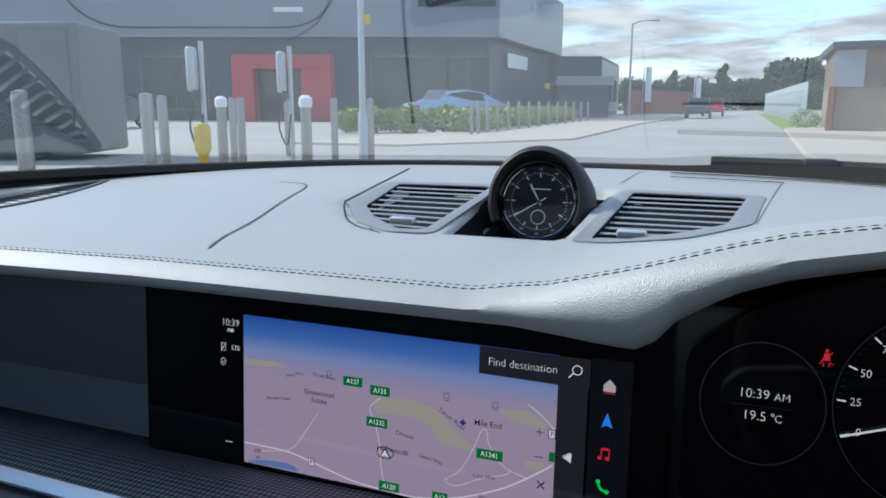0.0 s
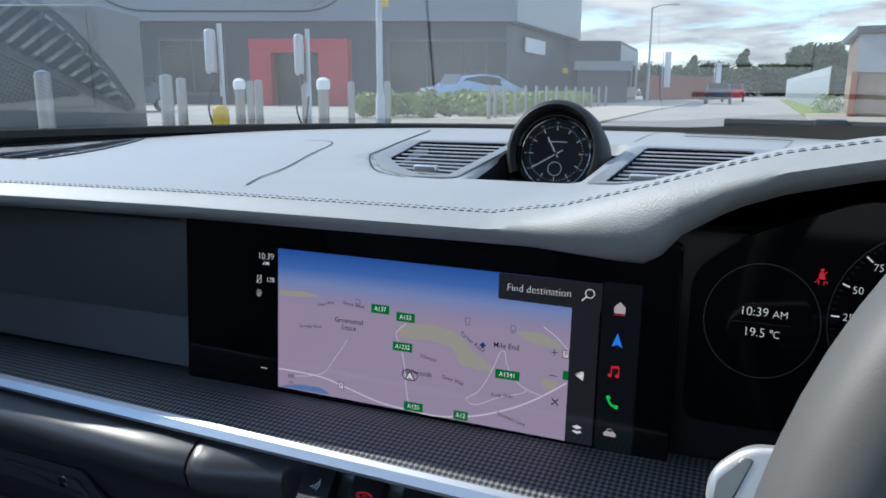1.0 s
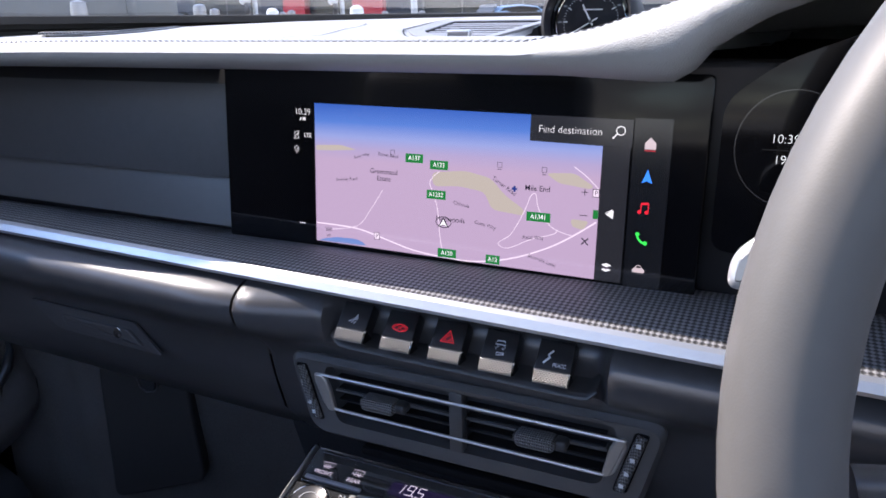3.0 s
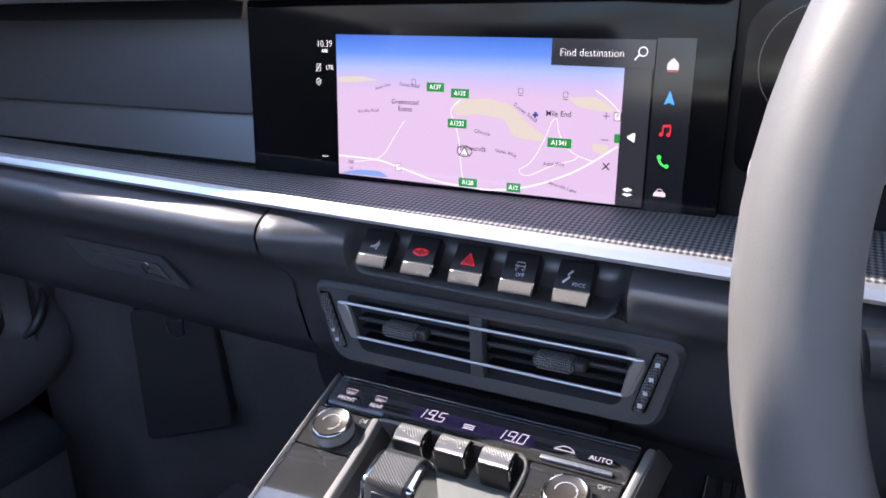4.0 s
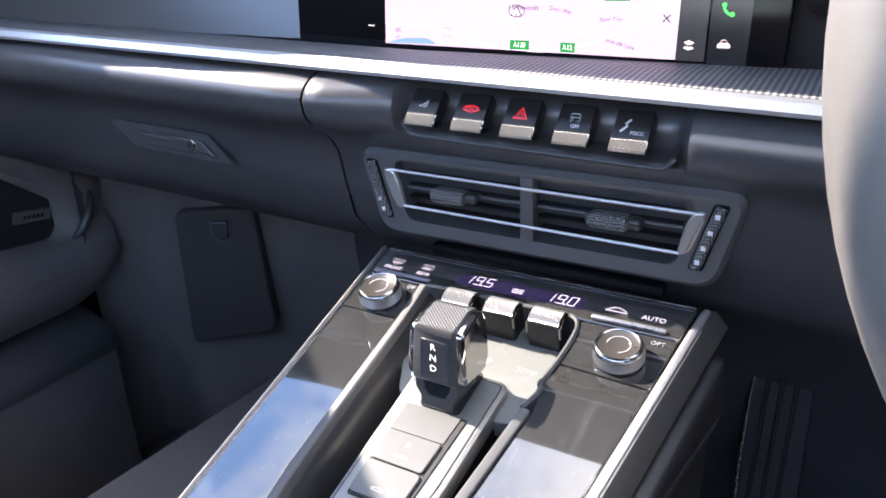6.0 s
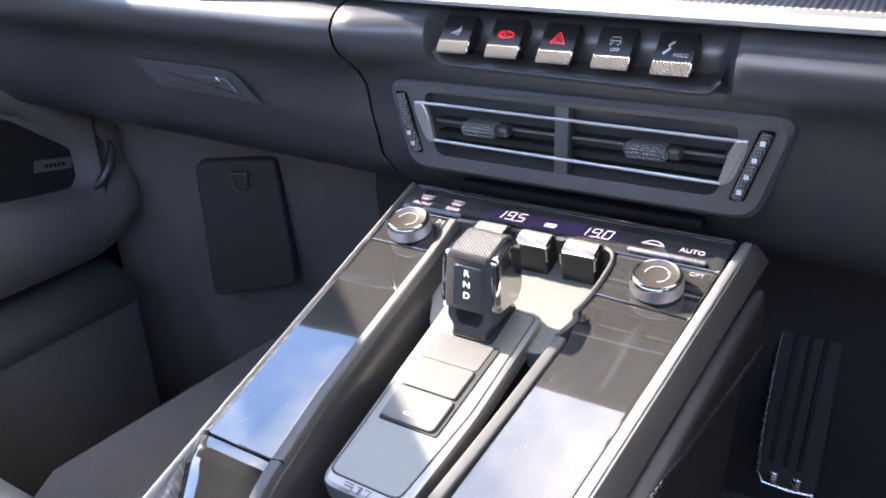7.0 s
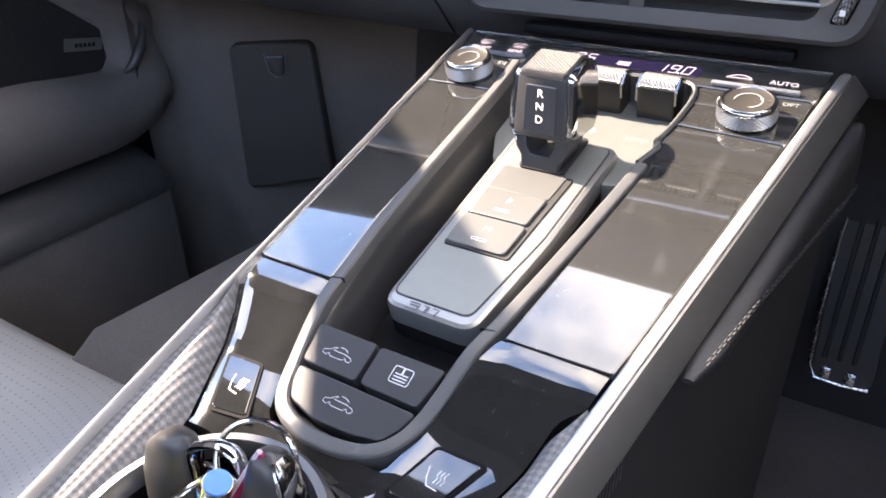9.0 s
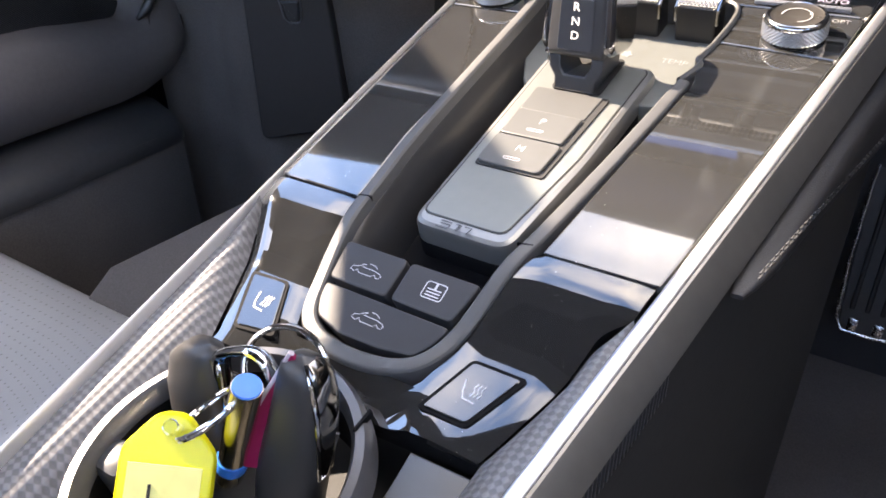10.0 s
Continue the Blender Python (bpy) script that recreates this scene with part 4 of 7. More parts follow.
part("pointer", stroke([(.006, .003), (-.0195, -.0125)], .0011, CF @ Matrix.Translation((0, 0, .0014))), POINT, clock, "long white pointer")
part("pointer", stroke([(.002, -.003), (-.0075, .0135)], .0013, CF @ Matrix.Translation((0, 0, .0011))), POINT, clock, "short white pointer")
part("sub_dial", lathe([(.0052, .0), (.0056, .0006), (.0060, .0)], CF @ Matrix.Translation((0, -.0125, 0)), 32, caps=False), NUM, clock)
part("name_bar", prism([(-.007, .0093), (.009, .0093), (.009, .0102), (-.007, .0102)], .0002, .0005, CF), NUM, clock)
part("pivot", lathe([(.0015, 0), (.0015, .002), (.001, .0024), (.0001, .0024)], CF, 16), GREYP, clock)
# hood: an arch that overhangs the dial
rows = []
for k in range(33):
    a = math.radians(-28 + 236 * k / 32)
    c, s = math.cos(a), math.sin(a)
    rows.append([CF @ Vector((r * c * .965, r * s * 1.05, z)) for r, z in ((.0338, .004), (.0345, .012), (.0365, .0155), (.0392, .014), (.0415, .006), (.0425, -.012), (.040, -.045), (.0345, -.045))])
bm, vs = loft(rows, close_v=True)
bm.faces.new(vs[0])
bm.faces.new(vs[-1][::-1])
part("hood", bm, mat("hood_black", (0.016, 0.016, 0.018), 0.55, vary=0.1, spec=0.35), clock, "matt black curved hood", sharp=60)
part("foot", prism(rounded([(-.030, .590), (.030, .590), (.032, .64), (-.032, .64)], .01, 4), .902, .920, Matrix(), .002), HARD, clock)
part("clock_glass", lathe([(.001, .0030), (.029, .0030)], CF, 48), None, clock, "clear clock glass")
CLEAR = bpy.data.materials.new("clear_cover_glass")
CLEAR.use_nodes = True


def thin_glass(m, gain, tint=(1, 1, 1)):
    n, l = m.node_tree.nodes, m.node_tree.links
    n.clear()
    fres, tr, gl, mx, o, mu = (n.new(k) for k in ("ShaderNodeFresnel", "ShaderNodeBsdfTransparent", "ShaderNodeBsdfGlossy", "ShaderNodeMixShader", "ShaderNodeOutputMaterial", "ShaderNodeMath"))
    fres.inputs["IOR"].default_value = 1.5
    tr.inputs["Color"].default_value = (*tint, 1)
    gl.inputs["Roughness"].default_value = 0.0
    mu.operation, mu.use_clamp = "MULTIPLY", True
    mu.inputs[1].default_value = gain
    l.new(fres.outputs[0], mu.inputs[0])
    l.new(mu.outputs[0], mx.inputs[0])
    l.new(tr.outputs[0], mx.inputs[1])
    l.new(gl.outputs[0], mx.inputs[2])
    l.new(mx.outputs[0], o.inputs[0])


thin_glass(CLEAR, 0.3)
bpy.data.objects["clock_glass"].data.materials.append(CLEAR)
bpy.data.objects["clock_glass"].visible_shadow = False
face_to(bpy.data.objects["clock_glass"], (0, -1, 0))

# windscreen, its black edge, pillars and wipers
screen = thing("windscreen", "raked curved clear windscreen", "windscreen", at=(0, .6, 1.1), kind="structure")
SLOPE = math.tan(radians(31))


def glass_rise(run):
    """Height of the glass a run behind its foot: steep at first, flatter towards the top."""
    return .953 + SLOPE * min(run, .30) + (.33 * (run - .30) if run > .30 else 0)


rows = []
for k in range(41):
    x = -.70 + 1.4 * k / 40
    rows.append([(x * (1 - .16 * j / 16), glass_foot(x) + (.10 - glass_foot(x)) * j / 16, glass_rise(glass_foot(x) - (glass_foot(x) + (.10 - glass_foot(x)) * j / 16))) for j in range(17)])
bm, _ = loft(rows)
pane = part("pane", bm, None, screen, "clear laminated glass", sharp=80)
WGLASS = bpy.data.materials.new("windscreen_glass")
WGLASS.use_nodes = True
thin_glass(WGLASS, 3.7, (0.93, 0.94, 0.945))
pane.data.materials.append(WGLASS)
pane.visible_shadow = False
face_to(pane, (0, -1, -1))
rows = []
for k in range(61):
    x = -.70 + 1.4 * k / 60
    yb = glass_foot(x)
    up = table([(.04, .0), (.085, .002), (.15, .006), (.24, .009)], x)
    run = .004 + up / SLOPE
    rows.append([(x, yb - run - .006, .948), (x, yb - run - .0035, .953 + SLOPE * run - .0005), (x, yb - .0035, .953), (x, yb + .004, .956), (x, yb + .03, .950), (x, yb + .03, .93)])
part("frit_edge", loft(rows)[0], RUBBER, screen, "black rubber and enamel edge")
for s in (-1, 1):
    path = [Vector((s * (.70 - .112 * j / 12), glass_foot(.7) + (.10 - glass_foot(.7)) * j / 12 - .004, glass_rise((glass_foot(.7) - .10) * j / 12) - .012)) for j in range(-3, 13)]
    part("pillar", tube(path, [.024] * len(path), 12, squash=1.3), HIDE, screen, "black windscreen pillar")
rows = [[(x, y, glass_rise(max(.05, glass_foot(x) - .10)) + dz) for y, dz in ((.114, .004), (.112, .018), (.03, .035), (-.04, .03), (-.045, .012), (.03, .012))] for x in [-.66 + .055 * k for k in range(25)]]
part("header", loft(rows, close_v=True)[0], SOFT, screen, "black top rail of the screen frame")
# closed roof over the seats, with the rear glass behind it
rows = []
for k in range(25):
    x = -.58 + 1.16 * k / 24
    z0 = glass_rise(max(.05, glass_foot(x) - .10))
    low = [(-.035, z0 + .014), (-.13, z0 + .022), (-.26, z0 + .024), (-.38, z0 + .012), (-.46, z0 - .006)]
    rows.append([(x, y, z) for y, z in low] + [(x, y, z + .03) for y, z in low[::-1]])
bm, vs = loft(rows, close_v=True)
bm.faces.new(vs[0])
bm.faces.new(vs[-1][::-1])
HEADL = mat("dark_headliner", (0.03, 0.03, 0.032), 0.9, vary=0.1, bump=0.2, bump_scale=900)
tagged(part("roof", bm, HEADL, sharp=50), "closed car roof with a dark fabric lining", "car roof", kind="structure")
wip = thing("wiper", "black wiper resting on the windscreen's foot", "wiper", at=(-.35, .8, .96))
part("blade", tube([(x, glass_foot(x) + .030, .946 + .003 * math.sin((x + .62) * 4)) for x in [-.60 + .01 * k for k in range(33)]], .006, 8), RUBBER, wip)
part("blade_arm", tube([(-.55, glass_foot(.55) + .04, .940), (-.43, glass_foot(.43) + .045, .944), (-.29, glass_foot(.29) + .05, .946)], .005, 8), HARD, wip)
wip2 = thing("wiper", "black wiper on the driver's side", "wiper", at=(.3, .8, .96))
part("blade", tube([(x, glass_foot(x) + .012, .9605) for x in [.12 + .01 * k for k in range(36)]], .006, 8), RUBBER, wip2)
part("spray_nozzle", block((.22, glass_foot(.22) + .006, .964), (.03, .02, .008), .003, 2), HARD, wip2)

# unseen bonnet, added to close the gap where sun leaked into the footwell
rows = []
for k in range(41):
    x = -.74 + 1.48 * k / 40
    yb = glass_foot(min(.70, abs(x)))
    rows.append([(x, yb + .020, .930), (x, yb + .05, .926), (x, yb + .25, .88), (x, 1.45, .78), (x, 1.62, .70), (x, 1.66, .50)])
tagged(part("bonnet", loft(rows)[0], DARKCAR), "dark painted car bonnet, out of view, blocking stray sun", "bonnet", kind="structure")

# fascia behind the screen, and the lower passenger trim
fascia = thing("fascia", "black dashboard fascia with a grey lower trim strip", "fascia", at=(0, .37, .85))
part("back_panel", block((0, .383, .85), (1.26, .02, .15), .004, 2), mat("fascia_black", (0.016, 0.016, 0.019), 0.5, vary=0.1, spec=0.3), fascia)
SHEEN = mat("satin_sheen_panel", (0.050, 0.052, 0.058), 0.36, vary=0.1)
TRIML = mat("grey_gloss_trim", (0.075, 0.08, 0.087), 0.30, vary=0.06, spec=0.8)
part("upper_trim", prism(rounded([(-.62, .838), (-.2085, .8375), (-.2085, .922), (-.62, .922)], .004, 3), 0, .006, upright(.3735, .87, .16)), SHEEN, fascia, "satin black passenger panel")
part("lower_trim", prism(rounded([(-.62, .803), (-.2085, .800), (-.2085, .836), (-.62, .8365)], .002, 3), 0, .004, upright(.3720, .82, .28)), TRIML, fascia, "grey trim strip")


def strip_z(x):
    return .7985 - .0236 * x


rows = []
for k in range(61):
    x = -.64 + 1.28 * k / 60
    z = strip_z(x)
    rows.append([(x, .372, .7965), (x, .356, .7988), (x, .33, z + .0022), (x, .305, z + .0008), (x, .296, z - .0006)])
part("mesh_shelf", loft(rows)[0], MESHB, fascia, "dark fine-mesh shelf under the screen", sharp=60)
rows = []
for k in range(61):
    x = -.64 + 1.28 * k / 60
    z = strip_z(x)
    rows.append([(x, .2965, z - .001), (x, .2945, z + .0004), (x, .2915, z - .0012), (x, .2890, z - .0055), (x, .2893, z - .0075), (x, .293, z - .0085), (x, .2965, z - .008)])
part("chrome_strip", loft(rows, close_v=True)[0], STRIP, fascia, "brushed aluminium strip", sharp=30)

# padded beam and glovebox below the strip
BEAM = [(.304, -.0085), (.2995, -.0105), (.2955, -.0125), (.2918, -.0155), (.2888, -.0195), (.2868, -.025), (.2880, -.034), (.2895, -.0375), (.292, -.041), (.295, -.0440), (.299, -.047), (.305, -.054), (.309, -.065), (.313, -.085), (.322, -.115), (.345, -.140), (.39, -.152), (.46, -.158)]


def beam(x0, x1, parent, name, n=24):
    rows = []
    for k in range(n + 1):
        x = x0 + (x1 - x0) * k / n
        e = .003 if k in (0, n) else 0
        full = table([(-.13, 1.0), (-.09, 0.0)], x)  # the pad stands fuller beside the switches
        pocket = .017 * table([(-.0850, 0.0), (-.0800, .75), (-.0760, 1.0), (.0790, 1.0), (.0840, .75), (.0890, 0.0)], x)
        deep = [pocket * table([(-.047, 0.0), (-.041, .30), (-.036, 1.0), (-.0125, 1.0), (-.0095, 0.0)], dz) for _, dz in BEAM]
        rows.append([(x, y + p + e - .0115 * full * math.sin(math.pi * min(1, max(0, (-dz - .0085) / .052)) ** .62) ** .7, strip_z(x) + dz) for (y, dz), p in zip(BEAM, deep)])
    return part(name, loft(rows)[0], SOFT, parent, "padded matt black front")


glove = thing("glovebox", "closed matt black glovebox with a recessed handle", "glovebox", at=(-.38, .3, .7))
beam(-.64, -.1450, glove, "lid")
plate = upright(.3075, .73, .05)
part("handle_recess", prism(rounded([(-.372, .7405), (-.262, .738), (-.236, .7165), (-.342, .7205)], .003, 3), -.001, .0012, plate), SOFT, glove, "recessed parallelogram handle")
part("handle_lever", prism(rounded([(-.335, .7335), (-.266, .7325), (-.252, .7215), (-.330, .724)], .002, 3), .001, .004, plate, .001), SOFT, glove)
part("lock", lathe([(.0042, 0), (.0042, .0042), (.0036, .0046), (.0001, .0046)], plate @ Matrix.Translation((-.276, .7285, 0)), 20), DCHROME, glove, "small chrome lock")
panel = thing("lower_dashboard", "matt black padded lower dashboard under the screen", "dashboard", at=(.2, .3, .7))
beam(-.1430, .64, panel, "pad", 240)

rows = []
for k in range(33):
    x = -.0795 + .162 * k / 32
    e = .010 * max(0, abs((x - .0015) / .081) - .93) / .07
    rows.append([(x, y, strip_z(x) + dz + e * .6) for y, dz in ((.3030, -.0335), (.3015, -.0352), (.2945, -.0378), (.2918, -.0392), (.2912, -.0410), (.2935, -.0425))])
part("switch_tray", loft(rows)[0], HARD, panel, "satin black ledge under the switches", sharp=60)
RED = glow("red_symbol", (1.0, 0.03, 0.06), 0.5)
WHITE = glow("white_symbol", (0.85, 0.85, 0.88), 0.75)
ICONW = mat("printed_white", (0.62, 0.62, 0.63), 0.5)
CAPB = mat("black_switch_cap", (0.010, 0.010, 0.011), 0.38, vary=0.1, spec=0.5)
symbols = ["wave", "car", "triangle", "skid", "damper"]
texts = [None, None, None, "OFF", "PDCC"]
for k in range(5):
    x = -.0635 + .0306 * k
    z = .7735 - .0236 * x
    names = ("black toggle switch with a white voice symbol", "black toggle switch with a lit red symbol", "black hazard switch with a red triangle", "black toggle switch marked off", "black toggle switch with a damper symbol")
    sw = thing("toggle_switch", names[k] + " and knurled chrome lip", "switch", "dash toggle switches", (x, .296, z))
    F = basis((x, .2945, z + .0038), (1, 0, 0), (0, .70, .71))
    part("cap", prism(rounded([(-.0098, -.0085), (.0098, -.0085), (.0098, .0095), (-.0098, .0095)], .0012, 4), -.008, .0008, F, .0008), CAPB, sw)
    prof = ((.2896, -.0012), (.2882, -.0018), (.2865, -.0040), (.2850, -.0066), (.2851, -.0078), (.2870, -.0086), (.2950, -.0086))
    rows = [[(x + xx, y + (.0006 if abs(xx) > .0096 else 0), z + dz) for y, dz in prof] for xx in (-.0099, -.0093, -.003, .003, .0093, .0099)]
    bm, vs = loft(rows)
    bm.faces.new(vs[0])
    bm.faces.new(vs[-1][::-1])
    lip = part("lip", bm, DCHROME, sw, "knurled chrome lip")

    def lip_at(u, v, x=x, z=z):
        q, n = along([(.2894, -.0013), (.2880, -.0019), (.2863, -.0041), (.2848, -.0066), (.2850, -.0079)], v)
        return (x - .0094 + .0188 * u, q.x, z + q.y), (0, -abs(n.x) if n.x else 0, .25)

    knurl(lip_at, 22, 9, .00065, "knurling", KNURLD, lip)
    G = F @ Matrix.Translation((0, -.0012, .00095))
    ink = RED if k in (1, 2) else ICONW
    if k == 0:
        for j in range(3):
            part("symbol", stroke([(-.003 + .002 * j, -.002 - .0006 * j), (.0005 + .001 * j, .0 + .0003 * j), (.002, .003 - .001 * j)], .0005, G), ink, sw)
    elif k == 1:
        part("symbol", stroke([(.0048 * math.cos(t), .0022 * math.sin(t) + .0) for t in [6.283 * j / 20 for j in range(20)]], .00028, G, True), ink, sw)
        for xx in (-.002, .002):
            part("symbol", stroke([(xx + .0015 * math.cos(t), .0013 * math.sin(t)) for t in [6.283 * j / 12 for j in range(12)]], .00028, G, True), ink, sw)
    elif k == 2:
        part("symbol", stroke([(-.0040, -.0026), (.0040, -.0026), (0, .0042)], .0006, G, True), ink, sw)
        part("symbol", stroke([(-.0020, -.0016), (.0020, -.0016), (0, .0018)], .0004, G, True), ink, sw)
    elif k == 3:
        part("symbol", stroke([(-.003, .002), (-.002, .0042), (.002, .0042), (.003, .002)], .0006, G, True), ink, sw)
        for xx in (-.002, .002):
            part("symbol", stroke([(xx, .0016), (xx + .0012, .0006), (xx - .0008, 0), (xx + .0004, -.001)], .0004, G), ink, sw)
    else:
        part("symbol", stroke([(-.0055, -.003), (-.0025, .0005), (-.0035, .0018), (-.0012, .0045)], .0012, G), ink, sw)
    if texts[k]:
        lettering(texts[k], .0030, G @ Matrix.Translation((.001 if k == 3 else .0035, -.0034, 0)), ink, sw)

# centre air vent
vent = thing("centre_vent", "wide centre air vent with a chrome loop and black slats", "air vent", at=(0, .31, .72))
VP = upright(.304, .72, -.04)


def vp(x, z, h):
    return VP @ Vector((x, z, h))


outer = rounded([(-.1195, .7455), (.1200, .7455), (.1065, .6895), (-.1050, .6890)], .012, 6)
mid = rounded([(-.1165, .7425), (.1170, .7425), (.1042, .6925), (-.1030, .6920)], .011, 6)
inner = rounded([(-.0930, .7395), (.0935, .7395), (.0850, .7005), (-.0850, .7000)], .007, 6)
rows = [[vp(x, z, -.012) for x, z in outer], [vp(x, z, .001) for x, z in outer], [vp(x, z, .0042) for x, z in mid], [vp(x, z, .0030) for x, z in inner], [vp(x, z, -.004) for x, z in inner], [vp(x * .97, .72 + (z - .72) * .9, -.03) for x, z in inner]]
bm, vs = loft(rows, close_v=True)
bm.faces.new(vs[-1][::-1])
part("bezel", bm, mat("vent_bezel", (0.078, 0.078, 0.080), 0.36, spec=0.8, vary=0.08, bump=0.05, bump_scale=1500), vent, "satin dark grey surround")
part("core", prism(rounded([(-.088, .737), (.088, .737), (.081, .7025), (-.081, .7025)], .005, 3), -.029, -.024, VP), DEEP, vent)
SLATB = mat("black_slat", (0.010, 0.010, 0.011), 0.6, vary=0.1, spec=0.2)
for z in (.7065, .7145, .7225, .7305):
    for x0, x1 in ((-.086, -.006), (.003, .086)):
        part("slat", block(((x0 + x1) / 2, z, -.010), (x1 - x0, .0012, .016), .0004, 1, VP), SLATB, vent)
for x in (-.066, -.030, .028, .066):
    part("vane", block((x, .7195, -.019), (.0012, .032, .012), .0003, 1, VP), SLATB, vent)
for x0, x1 in ((-.087, -.006), (.003, .087)):
    part("slat_rod", block(((x0 + x1) / 2, .7213, -.0035), (x1 - x0, .0018, .006), .0006, 2, VP), GREYP, vent, "grey middle slat")
part("divider", block((-.0015, .7198, .0), (.0085, .040, .008), .0008, 2, VP), mat("vent_divider", (0.075, 0.075, 0.077), 0.4), vent)
loop = rounded([(-.1000, .7330), (.0985, .7322), (.0905, .7085), (-.0915, .7100)], .006, 6)
path = [vp(x, z, .0036) for x, z in loop]
LOOPM = mat("satin_loop_metal", (0.48, 0.47, 0.45), 0.32, 0.75, vary=0.04)
for s in (-1, 1):
    part("loop_end", prism(rounded([(s * .0995 - .0006, .7338), (s * .0925, .7334), (s * .0885, .7250), (s * .0852, .7085), (s * .0905 - .0006, .7085)], .0028, 4), .0016, .0050, VP, .0012, 3), LOOPM, vent, "broad satin loop end")
part("chrome_loop", tube(path, [.0011] * len(path), 8, closed=True), LOOPM, vent, "slim aluminium loop")
for x, z in ((-.052, .7215), (.048, .7215)):
    tab = part("thumb_tab", block((x, z, .0040), (.023, .0084, .012), .0028, 3, VP), KNURLB, vent, "knurled black thumb tab")
    part("tab_end", block((x + .0140, z - .0004, .0020), (.008, .0064, .009), .0022, 3, VP), HARD, vent)
    part("tab_tip", block((x - .0115, z, .0035), (.003, .0050, .008), .0012, 2, VP), HARD, vent)
for s, x0, x1 in ((-1, -.1085, -.0985), (1, .1060, .0955)):
    well = rounded([(x0 - .0040, .7390), (x0 + .0040, .7390), (x1 + .0040, .7005), (x1 - .0040, .7005)], .002, 3)
    part("dial_slot", prism(well, .0020, .0044, VP), DEEP, vent)
    pts = [vp(x0 + (x1 - x0) * j / 8, .7375 - .0355 * j / 8, .0035 + .0022 * math.sin(math.pi * j / 8)) for j in range(9)]
    part("thumb_dial", tube(pts, .0030, 10), KNURLB, vent, "knurled black dial")
    for j in (range(4) if s > 0 else range(2, 4)):
        f = .12 + .25 * j if s > 0 else .45 + .2 * (j - 1)
        c = (x0 + (x1 - x0) * f, .7375 - .0355 * f)
        part("dial_mark", block((c[0], c[1], .0086 - .0018 * abs(f - .5) * 2), (.0026, .0028, .0006), .0002, 1, VP), WHITEP, vent, "small white mark")


# ---- touch screen ----
PCM = thing("touch_screen", "wide glossy touch screen showing a pink navigation map", "screen", at=(-.04, .357, .85))
SM = basis((0, .3555, .80), (1, 0, 0), (0, .075, 1))  # x across, y up from the map's lower edge
part("glass", prism(rounded([(-.2060, -.0035), (.1195, -.0035), (.1195, .1185), (-.2060, .1185)], .004, 4), -.008, -.0006, SM, .0008), GLASSB, PCM, "glossy black glass")


MAPM = bpy.data.materials.new("map_picture")
MAPM.use_nodes = True
n, l = MAPM.node_tree.nodes, MAPM.node_tree.links
p = n["Principled BSDF"]
p.inputs["Base Color"].default_value = (0.01, 0.01, 0.01, 1)
p.inputs["Roughness"].default_value = 0.10
tc, sp, rp = n.new("ShaderNodeTexCoord"), n.new("ShaderNodeSeparateXYZ"), n.new("ShaderNodeValToRGB")
l.new(tc.outputs["Generated"], sp.inputs[0])
l.new(sp.outputs["Z"], rp.inputs[0])
e = rp.color_ramp.elements
e[0].position, e[0].color = 0.0, (0.58, 0.44, 0.63, 1)
e[1].position, e[1].color = 1.0, (0.035, 0.13, 0.55, 1)
for pos, col in ((0.62, (0.58, 0.44, 0.63, 1)), (0.70, (0.49, 0.42, 0.67, 1)), (0.78, (0.34, 0.42, 0.80, 1)), (0.88, (0.10, 0.24, 0.72, 1))):
    k = e.new(pos)
    k.color = col
l.new(rp.outputs["Color"], p.inputs["Emission Color"])
p.inputs["Emission Strength"].default_value = 0.232


def ui(name, pts, material, h, label="", parent=PCM):
    return part(name, prism([(x, z - .80) for x, z in pts], h - .0001, h, SM), material, parent, label)


map_ = ui("map", [(-.1305, .8025), (.0630, .8005), (.0630, .8935), (-.1305, .8955)], MAPM, .0001, "pink map under a blue sky")
ROADM = glow("map_road", (0.86, 0.74, 0.88), 0.68)
GREENM = glow("map_green", (0.52, 0.47, 0.41), 0.6)
WATER = glow("map_water", (0.16, 0.27, 0.60), 0.6)
INK = glow("map_ink", (0.012, 0.010, 0.025), 0.5)
GREYINK = glow("map_grey_ink", (0.09, 0.07, 0.11), 0.5)
SIGNG = glow("map_sign_green", (0.005, 0.16, 0.03), 0.8)
PANELD = glow("panel_dark", (0.016, 0.017, 0.022), 0.7)
MENUD = glow("menu_dark", (0.0025, 0.003, 0.005), 0.7)
BLUE = glow("blue_symbol", (0.03, 0.22, 0.85), 0.9)
GREEN = glow("green_symbol", (0.02, 0.65, 0.08), 0.9)
NAVY = glow("navy_symbol", (0.02, 0.04, 0.20), 0.7)
ui("park_area", rounded([(-.0435, .8557), (-.0204, .8583), (-.0033, .8549), (.0054, .8457), (.0181, .8378), (.0183, .834), (-.0025, .8358), (-.0072, .8462), (-.0244, .8485), (-.0422, .8469)], .004, 3), GREENM, .00018, parent=map_)
ui("park_area", rounded([(.0306, .8605), (.0477, .8618), (.0594, .855), (.0577, .8532), (.0387, .8553)], .003, 3), GREENM, .00018, parent=map_)
ui("park_area", rounded([(-.1300, .8680), (-.110, .8690), (-.098, .8665), (-.116, .8650), (-.1300, .8645)], .002, 3), GREENM, .00018, parent=map_)
ui("park_area", rounded([(.047, .835), (.058, .8345), (.055, .829), (.048, .8305)], .002, 3), GREENM, .00018, parent=map_)
ui("water", rounded([(-.1290, .8028), (-.1240, .8045), (-.1143, .8065), (-.0974, .8068), (-.0900, .8030)], .003, 3), WATER, .00018, parent=map_)


